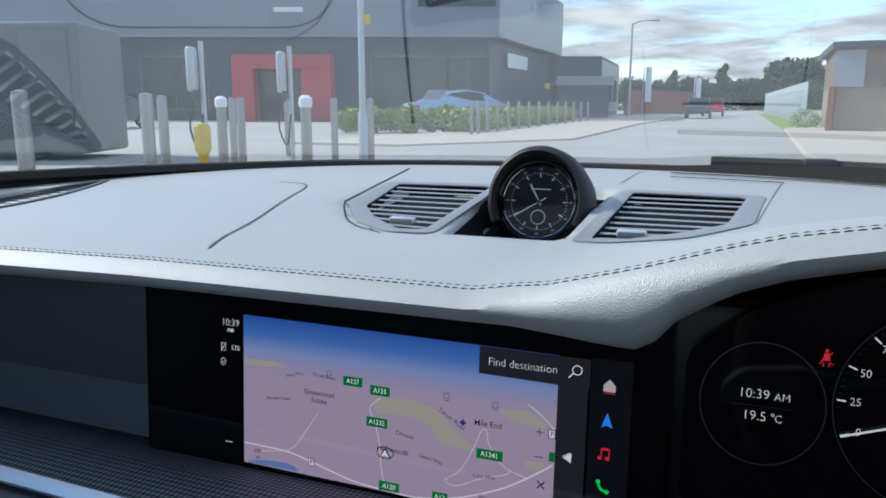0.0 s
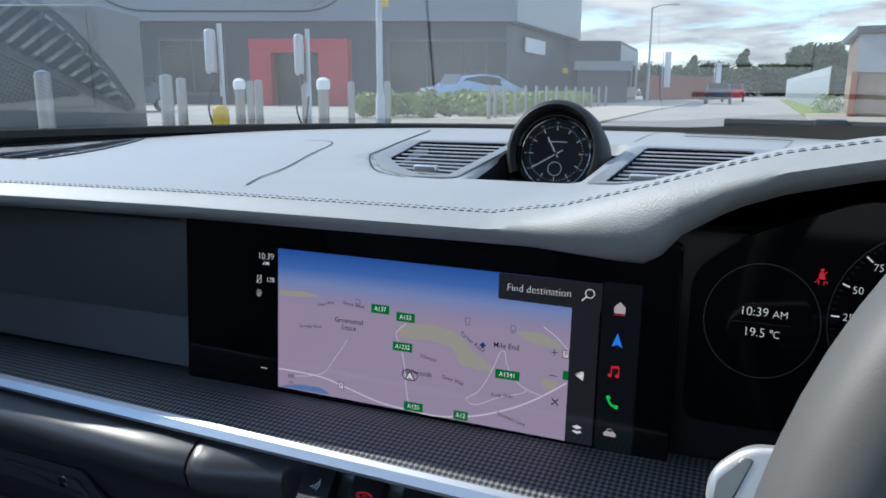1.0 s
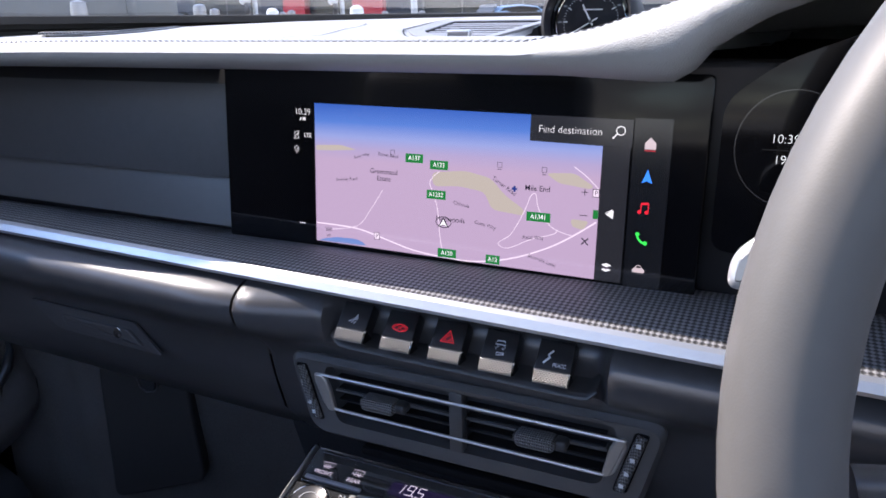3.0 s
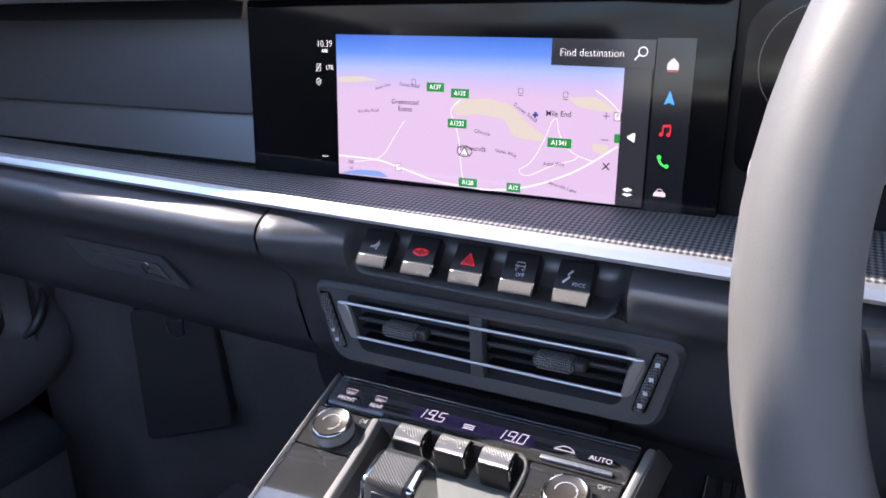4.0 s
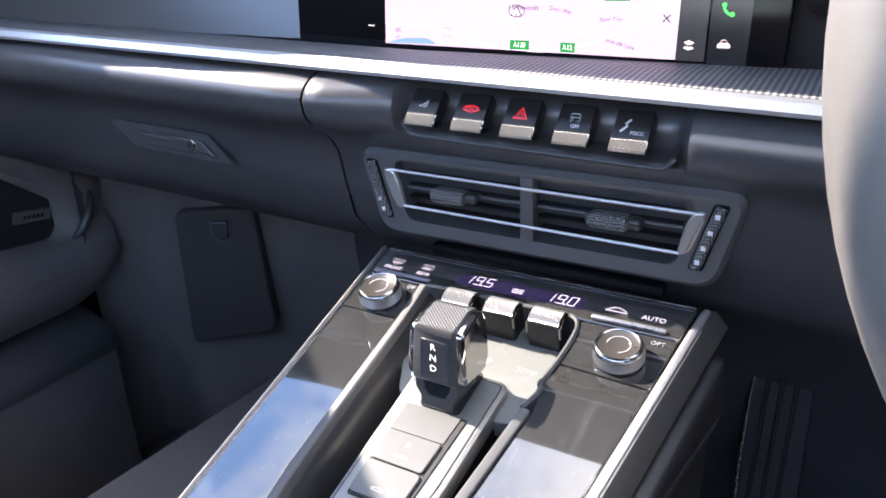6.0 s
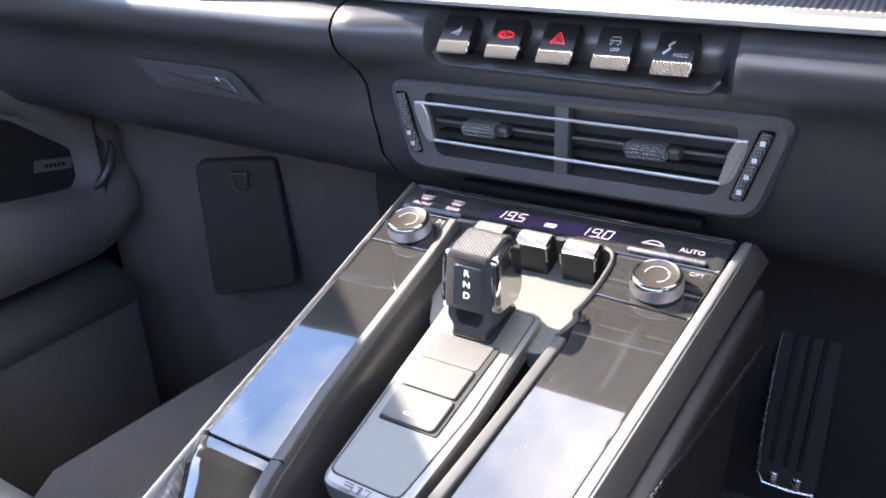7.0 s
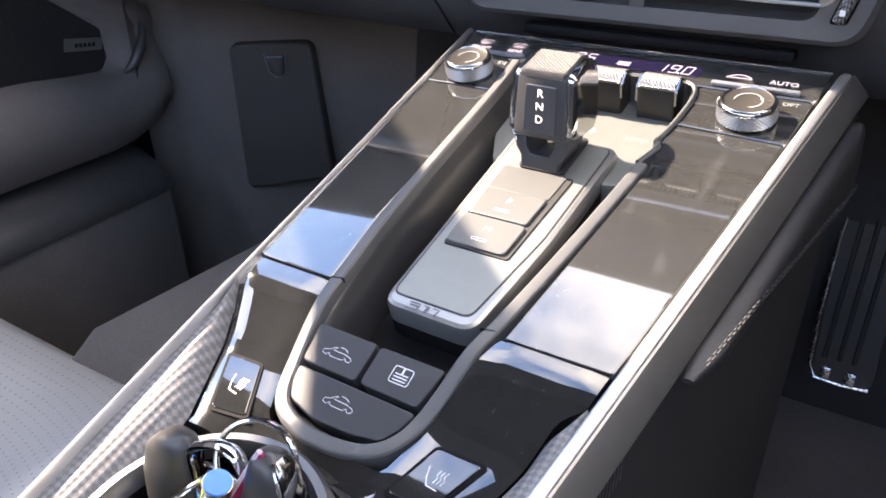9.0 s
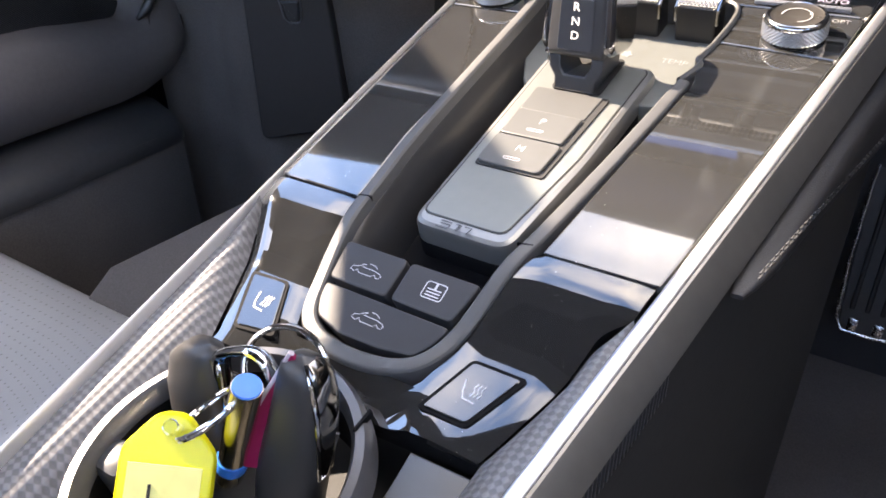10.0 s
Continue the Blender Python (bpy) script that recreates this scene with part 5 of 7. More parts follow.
def road_line(pts, w):
    c = smooth_path([(x, z - .80, 0) for x, z in pts], 5)
    part("map_road", stroke([(q.x, q.y) for q in c], w * .7, SM @ Matrix.Translation((0, 0, .00024))), ROADM, map_)


road_line([(-.1304, .8151), (-.0999, .8143), (-.0822, .8107), (-.0554, .8041), (-.0321, .8022), (-.0141, .8018), (.0094, .8062), (.0315, .8147), (.0467, .8233), (.0622, .8344)], .0012)
road_line([(-.0379, .8568), (-.0445, .8498), (-.0416, .8419), (-.0385, .831), (-.037, .8169), (-.0349, .8068), (-.0321, .8025)], .0006)
road_line([(-.0785, .8414), (-.0871, .8285), (-.0973, .8162), (-.1182, .8116)], .0005)
road_line([(.0217, .8455), (.0182, .8359), (.0107, .822), (.0026, .8156), (.0091, .8131), (.0231, .8199), (.0368, .8246), (.0396, .8276)], .0005)
road_line([(.0217, .8455), (.0236, .8478), (.0256, .8471), (.027, .8401), (.0324, .8319), (.0386, .8275), (.0485, .8248)], .0005)
road_line([(.0475, .8654), (.0553, .8602), (.0625, .8535)], .0006)


def word(text, x, z, size, ink, rot=0.0, parent=map_, h=.0003, align="CENTER"):
    lettering(text, size, SM @ Matrix.Translation((x, z - .80, h)) @ pose(0, 0, 0, 0, 0, rot), ink, parent, align=align)


for text, x, z, size, ink, rot in (("Greenstead", -.0777, .8535, .0046, INK, 0), ("Estate", -.0777, .8490, .0046, INK, 0), ("Mile End", .0261, .851, .0048, INK, 0), ("Highwoods", -.0298, .8269, .0046, INK, 0),
                                   ("Turner Road", .0052, .8509, .0036, GREYINK, -32), ("Chinook", -.0226, .8372, .0034, GREYINK, -9), ("Gavin Way", -.0063, .8258, .0034, GREYINK, -10), ("Axial Way", .0247, .8213, .0034, GREYINK, 4),
                                   ("Severalls Lane", .0309, .8079, .0034, GREYINK, -14), ("Forest Road", -.0744, .8643, .0032, GREYINK, -4), ("Avon Way", -.0943, .8629, .0030, GREYINK, 15), ("Bromley Road", -.1058, .8467, .0030, GREYINK, 6), ("300", -.1204, .8112, .0038, GREYINK, 0), ("yd", -.1204, .8072, .0032, GREYINK, 0)):
    word(text, x, z, size, ink, rot)
for text, x, z, w in (("A137", -.0557, .8637, .0062), ("A133", -.0384, .8605, .0062), ("A1232", -.04, .8418, .0066), ("A1341", .0275, .8341, .0074), ("A120", -.0317, .8049, .0064), ("A12", -.0005, .8046, .0046)):
    s = ui("road_sign", [(x - w, z - .0028), (x + w, z - .0028), (x + w, z + .0028), (x - w, z + .0028)], SIGNG, .00034, "green road sign", map_)
    word(text, x, z, .0040, WHITE, 0, map_, .0005)
ui("road_sign", [(.0600, .8363), (.0630, .8363), (.0630, .8415), (.0600, .8415)], SIGNG, .00034, parent=map_)
for x, z in ((-.0825, .8107), (.0612, .8512)):
    ui("parking_sign", [(x - .0021, z - .0024), (x + .0018, z - .0024), (x + .0018, z + .0024), (x - .0021, z + .0024)], INK, .00034, parent=map_)
    ui("parking_field", [(x - .0017, z - .002), (x + .0014, z - .002), (x + .0014, z + .002), (x - .0017, z + .002)], ROADM, .00042, parent=map_)
    word("P", x, z, .0040, INK, 0, map_, .0005)
for x, z in ((-.0713, .866), (.0019, .863), (.0298, .8618)):
    part("station_symbol", stroke([(x - .0014, z - .801), (x + .0014, z - .801), (x + .0014, z - .798), (x - .0014, z - .798)], .0004, SM @ Matrix.Translation((0, 0, .0003)), True), GREYINK, map_)
    part("station_symbol", stroke([(x - .0014, z - .8022), (x + .0014, z - .8022)], .0004, SM @ Matrix.Translation((0, 0, .0003))), GREYINK, map_)
for a, b2 in (((-.0018, 0), (.0018, 0)), ((0, -.0018), (0, .0018))):
    part("hospital_cross", stroke([(.0118 + a[0], .0498 + a[1]), (.0118 + b2[0], .0498 + b2[1])], .0014, SM @ Matrix.Translation((0, 0, .0003))), NAVY, map_)
    part("zoom_sign", stroke([(.0545 + a[0] * 1.1, .0513 + a[1] * 1.1), (.0545 + b2[0] * 1.1, .0513 + b2[1] * 1.1)], .0004, SM @ Matrix.Translation((0, 0, .0003))), INK, map_)
part("zoom_sign", stroke([(.0522, .0377), (.0568, .0377)], .0004, SM @ Matrix.Translation((0, 0, .0003))), INK, map_)
for s in (-1, 1):
    part("tool_symbol", stroke([(.0563 - .002 * s, .0205), (.0563 + .002 * s, .0245)], .0007, SM @ Matrix.Translation((0, 0, .0003))), INK, map_)
part("own_ring", stroke([(-.0344 + .0052 * math.cos(t), .0248 + .0034 * math.sin(t)) for t in [6.283 * j / 32 for j in range(32)]], .0005, SM @ Matrix.Translation((0, 0, .00045)), True), INK, map_)
ui("own_marker", [(-.0382, .8215), (-.0344, .8228), (-.0306, .8215), (-.0344, .8278)], INK, .0006, "own position arrow", map_)
ui("own_marker", [(-.0370, .8222), (-.0344, .8233), (-.0318, .8222), (-.0344, .8266)], WHITE, .0008, parent=map_)

# bars and symbols round the map
ui("search_bar", [(.0203, .8790), (.0795, .8780), (.0795, .8935), (.0203, .8940)], PANELD, .0012, "dark search bar")
lettering("Find destination", .0062, SM @ Matrix.Translation((.0440, .0860, .0014)), WHITE, PCM)
part("magnifier", stroke([(.0728 + .0024 * math.cos(t), .0872 + .0024 * math.sin(t)) for t in [6.283 * j / 20 for j in range(20)]], .0005, SM @ Matrix.Translation((0, 0, .0014)), True), WHITE, PCM)
part("magnifier", stroke([(.0710, .0855), (.0685, .0828)], .0007, SM @ Matrix.Translation((0, 0, .0014))), WHITE, PCM)
ui("side_bar", [(.0632, .8003), (.0785, .8003), (.0785, .8779), (.0632, .8779)], PANELD, .00005, "dark grey side bar")
ui("menu_bar", [(.0798, .7985), (.1005, .7985), (.1005, .8945), (.0798, .8945)], MENUD, .00005, "black menu bar")
ui("compass_arrow", [(.0672, .8398), (.0715, .8372), (.0718, .8424)], WHITE, .0003)
ui("compass_arrow", [(.0664, .8402), (.0712, .8428), (.0707, .8418)], WHITE, .0003)
for j in range(3):
    ui("layer_symbol", [(.0668, .8072 + .0014 * j), (.0697, .8060 + .0014 * j), (.0726, .8072 + .0014 * j), (.0697, .8084 + .0014 * j)], WHITE if j != 1 else GREYINK, .0003 + .00005 * j)
lettering("10:39", .0062, SM @ Matrix.Translation((-.1399, .0893, .0002)), WHITE, PCM)
lettering("AM", .0036, SM @ Matrix.Translation((-.1400, .0846, .0002)), WHITE, PCM)
lettering("LTE", .0040, SM @ Matrix.Translation((-.1362, .0739, .0002)), WHITE, PCM)
part("phone_symbol", stroke([(-.1466, .0715), (-.1438, .0715), (-.1438, .0763), (-.1466, .0763)], .0004, SM @ Matrix.Translation((0, 0, .0002)), True), WHITE, PCM)
part("phone_symbol", stroke([(-.1472, .0712), (-.1432, .0766)], .0004, SM @ Matrix.Translation((0, 0, .0002))), WHITE, PCM)
part("shield_symbol", stroke([(-.1470, .0660), (-.1454, .0667), (-.1438, .0660), (-.1440, .0634), (-.1454, .0620), (-.1468, .0634)], .0004, SM @ Matrix.Translation((0, 0, .0002)), True), WHITE, PCM)
part("shield_symbol", stroke([(-.1461, .0644), (-.1455, .0638), (-.1446, .0652)], .0004, SM @ Matrix.Translation((0, 0, .0002))), WHITE, PCM)
for j in range(3):
    part("menu_dot", lathe([(.0001, 0), (.0005, 0)], SM @ Matrix.Translation((-.1436 + .0018 * j, .0136, .0002)), 10), WHITE, PCM)
HOME = glow("home_symbol", (0.80, 0.68, 0.72), 0.5)
ui("home_symbol", [(.0862, .8778), (.0922, .8778), (.0922, .8812), (.0892, .8842), (.0862, .8812)], HOME, .0003)
ui("home_symbol", [(.0862, .8768), (.0922, .8768), (.0922, .8772), (.0862, .8772)], RED, .0003)
ui("nav_symbol", [(.0860, .8590), (.0889, .8603), (.0918, .8590), (.0889, .8668)], BLUE, .0003, "blue arrow symbol")
for dx in (-.0022, .0018):
    part("music_symbol", lathe([(.0001, 0), (.0011, 0)], SM @ Matrix.Translation((.0882 + dx, .0428, .0003)), 12), RED, PCM)
    part("music_symbol", stroke([(.0890 + dx, .0428), (.0890 + dx, .0478)], .0006, SM @ Matrix.Translation((0, 0, .0003))), RED, PCM)
part("music_symbol", stroke([(.0868, .0474), (.0908, .0478)], .0013, SM @ Matrix.Translation((0, 0, .0003))), RED, PCM)
c = smooth_path([(.0856, .0306, 0), (.0866, .0275, 0), (.0885, .0256, 0), (.0912, .0250, 0)], 5)
part("phone_symbol", stroke([(q.x, q.y) for q in c], .0012, SM @ Matrix.Translation((0, 0, .0003))), GREEN, PCM, "green telephone symbol")
for q in ((.0860, .0300), (.0905, .0252)):
    part("phone_symbol", lathe([(.0001, 0), (.0012, 0)], SM @ Matrix.Translation((q[0], q[1], .00035)), 12), GREEN, PCM)
ui("car_symbol", rounded([(.0846, .8078), (.0914, .8078), (.0914, .8098), (.0900, .8104), (.0890, .8122), (.0868, .8122), (.0858, .8104), (.0846, .8098)], .0006, 2), HOME, .0003)
ui("car_symbol", [(.0864, .8106), (.0896, .8106), (.0889, .8118), (.0871, .8118)], MENUD, .0004)

# ---- instrument cluster ----
clus = thing("instrument_cluster", "dark instrument cluster with lit white figures", "instruments", at=(.25, .36, .88))
CL = upright(.360, .885, .06)


def cm(x, z, h=0.0):
    return CL @ Matrix.Translation((x, z, h))


part("face", prism(rounded([(.1250, .825), (.53, .825), (.53, .945), (.20, .945), (.1500, .925), (.1250, .905)], .010, 4), -.012, -.001, CL @ Matrix.Translation((0, -.0, 0))), GLASSB, clus, "black glass face")
RINGM = glow("faint_ring", (0.014, 0.015, 0.017), 0.8)
CYAN = glow("display_text", (0.78, 0.82, 0.84), 0.75)
part("left_ring", stroke([(.1594 + .0272 * math.cos(t), .8822 + .0295 * math.sin(t)) for t in [6.283 * j / 64 for j in range(64)]], .0006, cm(0, 0, 0), True), RINGM, clus, "faint grey ring")
lettering("10:39", .0066, cm(.1560, .8868, .0003), CYAN, clus)
lettering("AM", .0053, cm(.1682, .8863, .0003), CYAN, clus)
part("divider_line", stroke([(.1455, .8812), (.1738, .8812)], .0003, cm(0, 0, .0003)), RINGM, clus)
lettering("19.5", .0066, cm(.1568, .8762, .0003), CYAN, clus)
lettering("C", .0053, cm(.1672, .8759, .0003), CYAN, clus)
part("degree_sign", stroke([(.1647 + .0006 * math.cos(t), .8776 + .0006 * math.sin(t)) for t in [6.283 * j / 12 for j in range(12)]], .0003, cm(0, 0, .0003), True), CYAN, clus)
cx, cz, R = .2362, .8877, .0472
part("speed_ring", stroke([(cx + R * math.cos(t), cz + R * math.sin(t)) for t in [radians(60 + 3.5 * j) for j in range(80)]], .0005, cm(0, 0, 0)), RINGM, clus, "faint dial edge")
for j in range(25):
    a = radians(199.5 - 4.2 * j)
    big = j % 5 == 0
    r1, r0 = R - .0015, R - (.0052 if big else .0030)
    part("speed_mark", stroke([(cx + r0 * math.cos(a), cz + r0 * math.sin(a)), (cx + r1 * math.cos(a), cz + r1 * math.sin(a))], .0007 if big else .0004, cm(0, 0, .0003)), CYAN if big else RINGM, clus)
    if big:
        r = R - .0090
        lettering(str(j * 5), .0052, cm(cx + r * math.cos(a), cz + r * math.sin(a), .0003), CYAN, clus)
part("speed_pointer", stroke([(.193, .8722), (cx, cz)], .0010, cm(0, 0, .0010)), CYAN, clus, "white speed pointer")
bx, bz = .1848, .9080
part("belt_symbol", lathe([(.0001, 0), (.0008, 0)], cm(bx, bz + .0030, .0003), 12), RED, clus)
part("belt_symbol", prism([(-.0014, -.0016), (.0016, -.0016), (.0012, .0008), (.0006, .0020), (-.0008, .0020), (-.0013, .0008)], 0, .0002, cm(bx, bz, .0003)), RED, clus, "red seat belt warning")
for pts in ([(-.0022, -.0022), (.0022, .0024)], [(-.0010, -.0024), (-.0014, -.0040), (-.0006, -.0042)], [(.0010, -.0024), (.0014, -.0040), (.0006, -.0042)], [(-.0030, -.0034), (-.0016, -.0024)], [(.0030, -.0034), (.0016, -.0024)]):
    part("belt_symbol", stroke(pts, .0004, cm(bx, bz, .0004)), RED, clus)

# ---- steering wheel, paddle ----
wheel = thing("steering_wheel", "leather steering wheel with dark spokes", "steering wheel", at=(.341, .137, .855))
WM = basis((.3409, .1374, .8554), (1, .044, 0), (-.044 * math.sin(.258), math.sin(.258), math.cos(.258)))
rows = []
for k in range(96):
    a = 2 * math.pi * k / 96
    c, s = math.cos(a), math.sin(a)
    rows.append([WM @ Vector(((.1770 + .0150 * math.cos(t)) * c, (.1770 + .0150 * math.cos(t)) * s, .0182 * math.sin(t))) for t in [2 * math.pi * j / 20 for j in range(20)]])
part("rim", loft(rows, close_u=True, close_v=True)[0], WHEELL, wheel, "smooth grained leather rim", sharp=80)
part("hub", lathe([(.001, .020), (.055, .018), (.072, .008), (.078, -.01), (.07, -.035), (.04, -.06), (.001, -.06)], WM, 48), HIDE, wheel)
part("column_cover", tube([WM @ Vector((0, 0, -.03)), WM @ Vector((0, 0, -.10)), WM @ Vector((0, -.005, -.22))], [.05, .06, .07], 20), SOFT, wheel)
for a0 in (188, -8, 262, 278):
    a = radians(a0)
    p0, p1 = Vector((.065 * math.cos(a), .065 * math.sin(a), 0)), Vector((.160 * math.cos(a), .160 * math.sin(a), -.010))
    part("spoke", tube([WM @ p0, WM @ ((p0 + p1) / 2 + Vector((0, 0, -.004))), WM @ p1], [.022, .016, .014], 12, squash=.45), HARD, wheel, "satin black spoke")
for j in range(4):
    part("spoke_switch", block((-.128, -.012 - .012 * j, .010), (.020, .0075, .010), .002, 2, WM), CHROME if j % 2 == 0 else HARD, wheel)
PADM = mat("silver_paddle", (0.62, 0.62, 0.62), 0.35, 0.6, vary=0.04)
PM = basis((.1600, .2300, .8580), (1, -.10, .10), (0, .3, 1))
part("shift_paddle", prism(rounded([(-.0185, -.0085), (.032, -.006), (.034, .0165), (-.004, .0155), (-.0165, .0055)], .0060, 6), -.004, .004, PM, .003, 3), PADM, wheel, "silver gear shift paddle")
part("paddle_inlay", prism(rounded([(-.0150, -.0055), (-.0085, -.0050), (-.0010, .0110), (-.0045, .0115), (-.0135, .0030)], .0015, 3), .0035, .0046, PM, .0006), SATIN, wheel)


# ---- centre console ----
K1 = 1.0305
CM = basis((0, .095, .626), (1, 0, 0), (0, 1, .249))


def cp(pts):
    """Outline in the car's x and y, as the console plane's own."""
    return [(x, (y - .095) * K1) for x, y in pts]


def con_z(y):
    if y >= .092:
        return .626 + .249 * (y - .095)
    d = .092 - y  # the panel dips between two flatter stretches
    steep = [(0, .249), (.012, .60), (.027, .60), (.038, .28), (.2, .28)]
    z = .62525
    for (a, p), (b, q) in zip(steep, steep[1:]):
        f = min(d, b) - a
        if f > 0:
            z -= p * f + (q - p) * f * f / (2 * (b - a))
    return z


def on_con(x, y, h):
    mid = table([(-.046, 0.0), (-.036, 1.0), (.014, 1.0), (.026, 0.0)], x)  # the middle falls off to the cup holder
    return (x, y - .24 * h, con_z(y) - .32 * mid * max(0, .041 - y) + .97 * h)


def on_plane(x, y, h):
    return (x, y - .24 * h, .626 + .249 * (y - .095) + .97 * h)


def slab(pts, h0, h1, parent, name, material, label="", r=.002, bevel=.0008, n=3):
    return part(name, prism(cp(rounded(pts, r, n)), h0, h1, CM, bevel), material, parent, label)


console = thing("centre_console", "gloss black centre console with chrome edge rails", "console", at=(0, .15, .6))
# body under the panels
rows = []
for y in [.31, .25, .2, .15, .1, .05, 0, -.06, -.14]:
    xl, xr = -.0838 - .0765 * y, .0705 + .13 * y
    z = .626 + .249 * (y - .095)
    rows.append([(xl, y, z - .004), (xl - .004, y, z - .02), (xl + .002, y, .36), (xl + .002, y, .22), (xr - .002, y, .22), (xr - .002, y, .36), (xr + .002, y, z - .02), (xr, y, z - .008), (xr - .012, y, z - .034), (xl + .012, y, z - .034)])
bm, vs = loft(rows, close_v=True)
bm.faces.new(vs[0])
bm.faces.new(vs[-1][::-1])
part("body", bm, RUBBER, console, "black console body", sharp=30)
# carpeted shoulder of the tunnel towards the passenger's feet
rows = []
for y in [.36, .306, .300, .24, .18, .12, .06, -.02]:
    low = .04 * max(0, min(1, (.12 - y) / .06))
    xl, z = -.0868 - .0765 * y, .626 + .249 * (y - .095) - (.075 if y > .302 else 0)
    out_ = -.291 + .070 * (y - .116)
    rows.append([(xl + .003, y, z - .012), (xl - .002, y, z - .020), (xl - .006, y, .52), (xl - .010, y, .480), (xl - .022, y, .468), (out_ * .5 + xl * .5, y, .478 - low), (out_ + .010, y, .500 - low), (out_ + .002, y, .499 - low), (out_, y, .493 - low), (out_ - .004, y, .44), (out_ - .006, y, .235)])
part("flank", loft(rows)[0], mat("black_flank_carpet", (0.06, 0.058, 0.06), 0.95, vary=0.3, fine=700, bump=0.6, bump_scale=1500), console, "dark carpeted flank beside the footwell", sharp=50)
# chrome rails
RAILS = mat("dark_satin_skirt", (0.31, 0.30, 0.285), 0.42, 0.9, vary=0.08, rough_vary=0.06)
RAILC = mat("bright_satin_rail", (0.80, 0.80, 0.80), 0.45, 1.0, vary=0.03, rough_vary=0.03)
MESHD = mat("black_speaker_mesh", (0.10, 0.10, 0.105), 0.5, 0.2, vary=0.06, bump=0.8, bump_scale=1250, pattern="mesh")
ys = [.25, .2, .15, .1, .05, 0, -.05, -.10]
ENDS = [(.3040, .35, -.0045), (.3032, .6, -.0022), (.3018, .85, -.0008), (.2990, 1.0, 0.0)]  # y, width and drop of a rounded rail end
rows = []
for y, w, low in ENDS + [(y, 1.0, 0.0) for y in ys]:
    x = -.0848 - .0765 * y
    rows.append([on_plane(x + .0046 + (o - .0046) * w * .62, y, max(-.018, h + low)) for o, h in ((.0056, -.004), (.0056, .0006), (.0051, .0018), (.0042, .0024), (.0032, .0019), (.0026, .0004), (.0022, -.006), (.0020, -.018), (.004, -.018))])
part("edge_rail", loft(rows, close_v=True)[0], RAILC, console, "bright chrome edge rail", sharp=60)
rows = []
for y, w, low in ENDS + [(y, 1.0, 0.0) for y in ys]:
    x = .0614 + .133 * y
    rows.append([on_plane(x + .0028 + (o - .0028) * w, y, max(-.007, h + low)) for o, h in ((.0004, -.004), (.0004, .0008), (.0012, .0017), (.0022, .0019), (.0046, .0015), (.0052, .0009), (.0052, -.006))])
part("edge_rail", loft(rows, close_v=True)[0], RAILC, console, "bright chrome edge rail", sharp=60)
rows = []
for y, w, low in [(.3085, .5, -.014), (.3078, .75, -.0075), (.3062, .9, -.0035), (.3035, .98, -.0010), (.2990, 1.0, 0.0)] + [(y, 1.0, 0.0) for y in ys]:
    x = .0614 + .133 * y
    rows.append([on_plane(x + .0053 + (o - .0053) * w, y, h + low) for o, h in ((.0053, -.006), (.0053, .0006), (.0062, .0004), (.0134, -.0085), (.0138, -.0096), (.0130, -.0110), (.006, -.012))])
part("rail_skirt", loft(rows, close_v=True)[0], RAILS, console, "satin dark grey skirt under the chrome rail", sharp=35)
# the strip of fine ribs below the right rail
for k in range(46):
    y = .075 - .0022 * k
    if k == 0:
        rib = part("rib", block(on_plane(.0735 + .13 * y, y, -.0185), (.0015, .0009, .010), .0002, 1), HARD, console)
        y0 = y
    else:
        a, b = on_plane(.0735 + .13 * y, y, -.0185), on_plane(.0735 + .13 * y0, y0, -.0185)
        again("rib", rib, Matrix.Translation(Vector(a) - Vector(b)), console)

slab([(-.1015, .302), (.0995, .302), (.0962, .2745), (-.0985, .2745)], -.012, 0, console, "display_band", PIANO, "gloss black climate display band", .003)
slab([(-.1000, .3024), (.0985, .3024), (.0984, .3014), (-.0999, .3014)], -.002, .0005, console, "band_edge", DCHROME, "fine bright edge behind the display band", .0003, .0002)
slab([(-.1005, .2738), (-.0560, .2738), (-.0545, .2432), (-.0990, .2432)], -.012, 0, console, "knob_panel", PIANO, "", .0015)
slab([(.0440, .2738), (.0958, .2738), (.0920, .2375), (.0425, .2400)], -.012, 0, console, "knob_panel", PIANO, "", .0015)
slab([(-.0988, .2424), (-.0545, .2424), (-.0523, .137), (-.0470, .0950), (-.0882, .0958)], -.012, 0, console, "gloss_panel", PIANO, "gloss black lid panel", .0015)
slab([(.0425, .2392), (.0918, .2367), (.0855, .1855), (.0732, .0948), (.0325, .0945), (.0395, .160), (.0440, .205), (.0424, .214), (.0400, .2185), (.0405, .2250)], -.012, 0, console, "gloss_panel", PIANO, "gloss black lid panel", .0015)


def curved(pl, pr, name, material, label, y0, y1, n=26, h=0.0, side=.010):
    """A panel that follows the console's bend between two edges given as tables of x over y."""
    rows = []
    for k in range(n + 1):
        y = y0 + (y1 - y0) * k / n
        a, b = table(pl, y), table(pr, y)
        rows.append([on_con(a, y, h - side)] + [on_con(a + (b - a) * j / 8, y, h - (.0006 if j in (0, 8) else 0)) for j in range(9)] + [on_con(b, y, h - side)])
    bm, vs = loft(rows)
    bm.faces.new(vs[0])
    bm.faces.new(vs[-1][::-1])
    return part(name, bm, material, console, label, sharp=50)


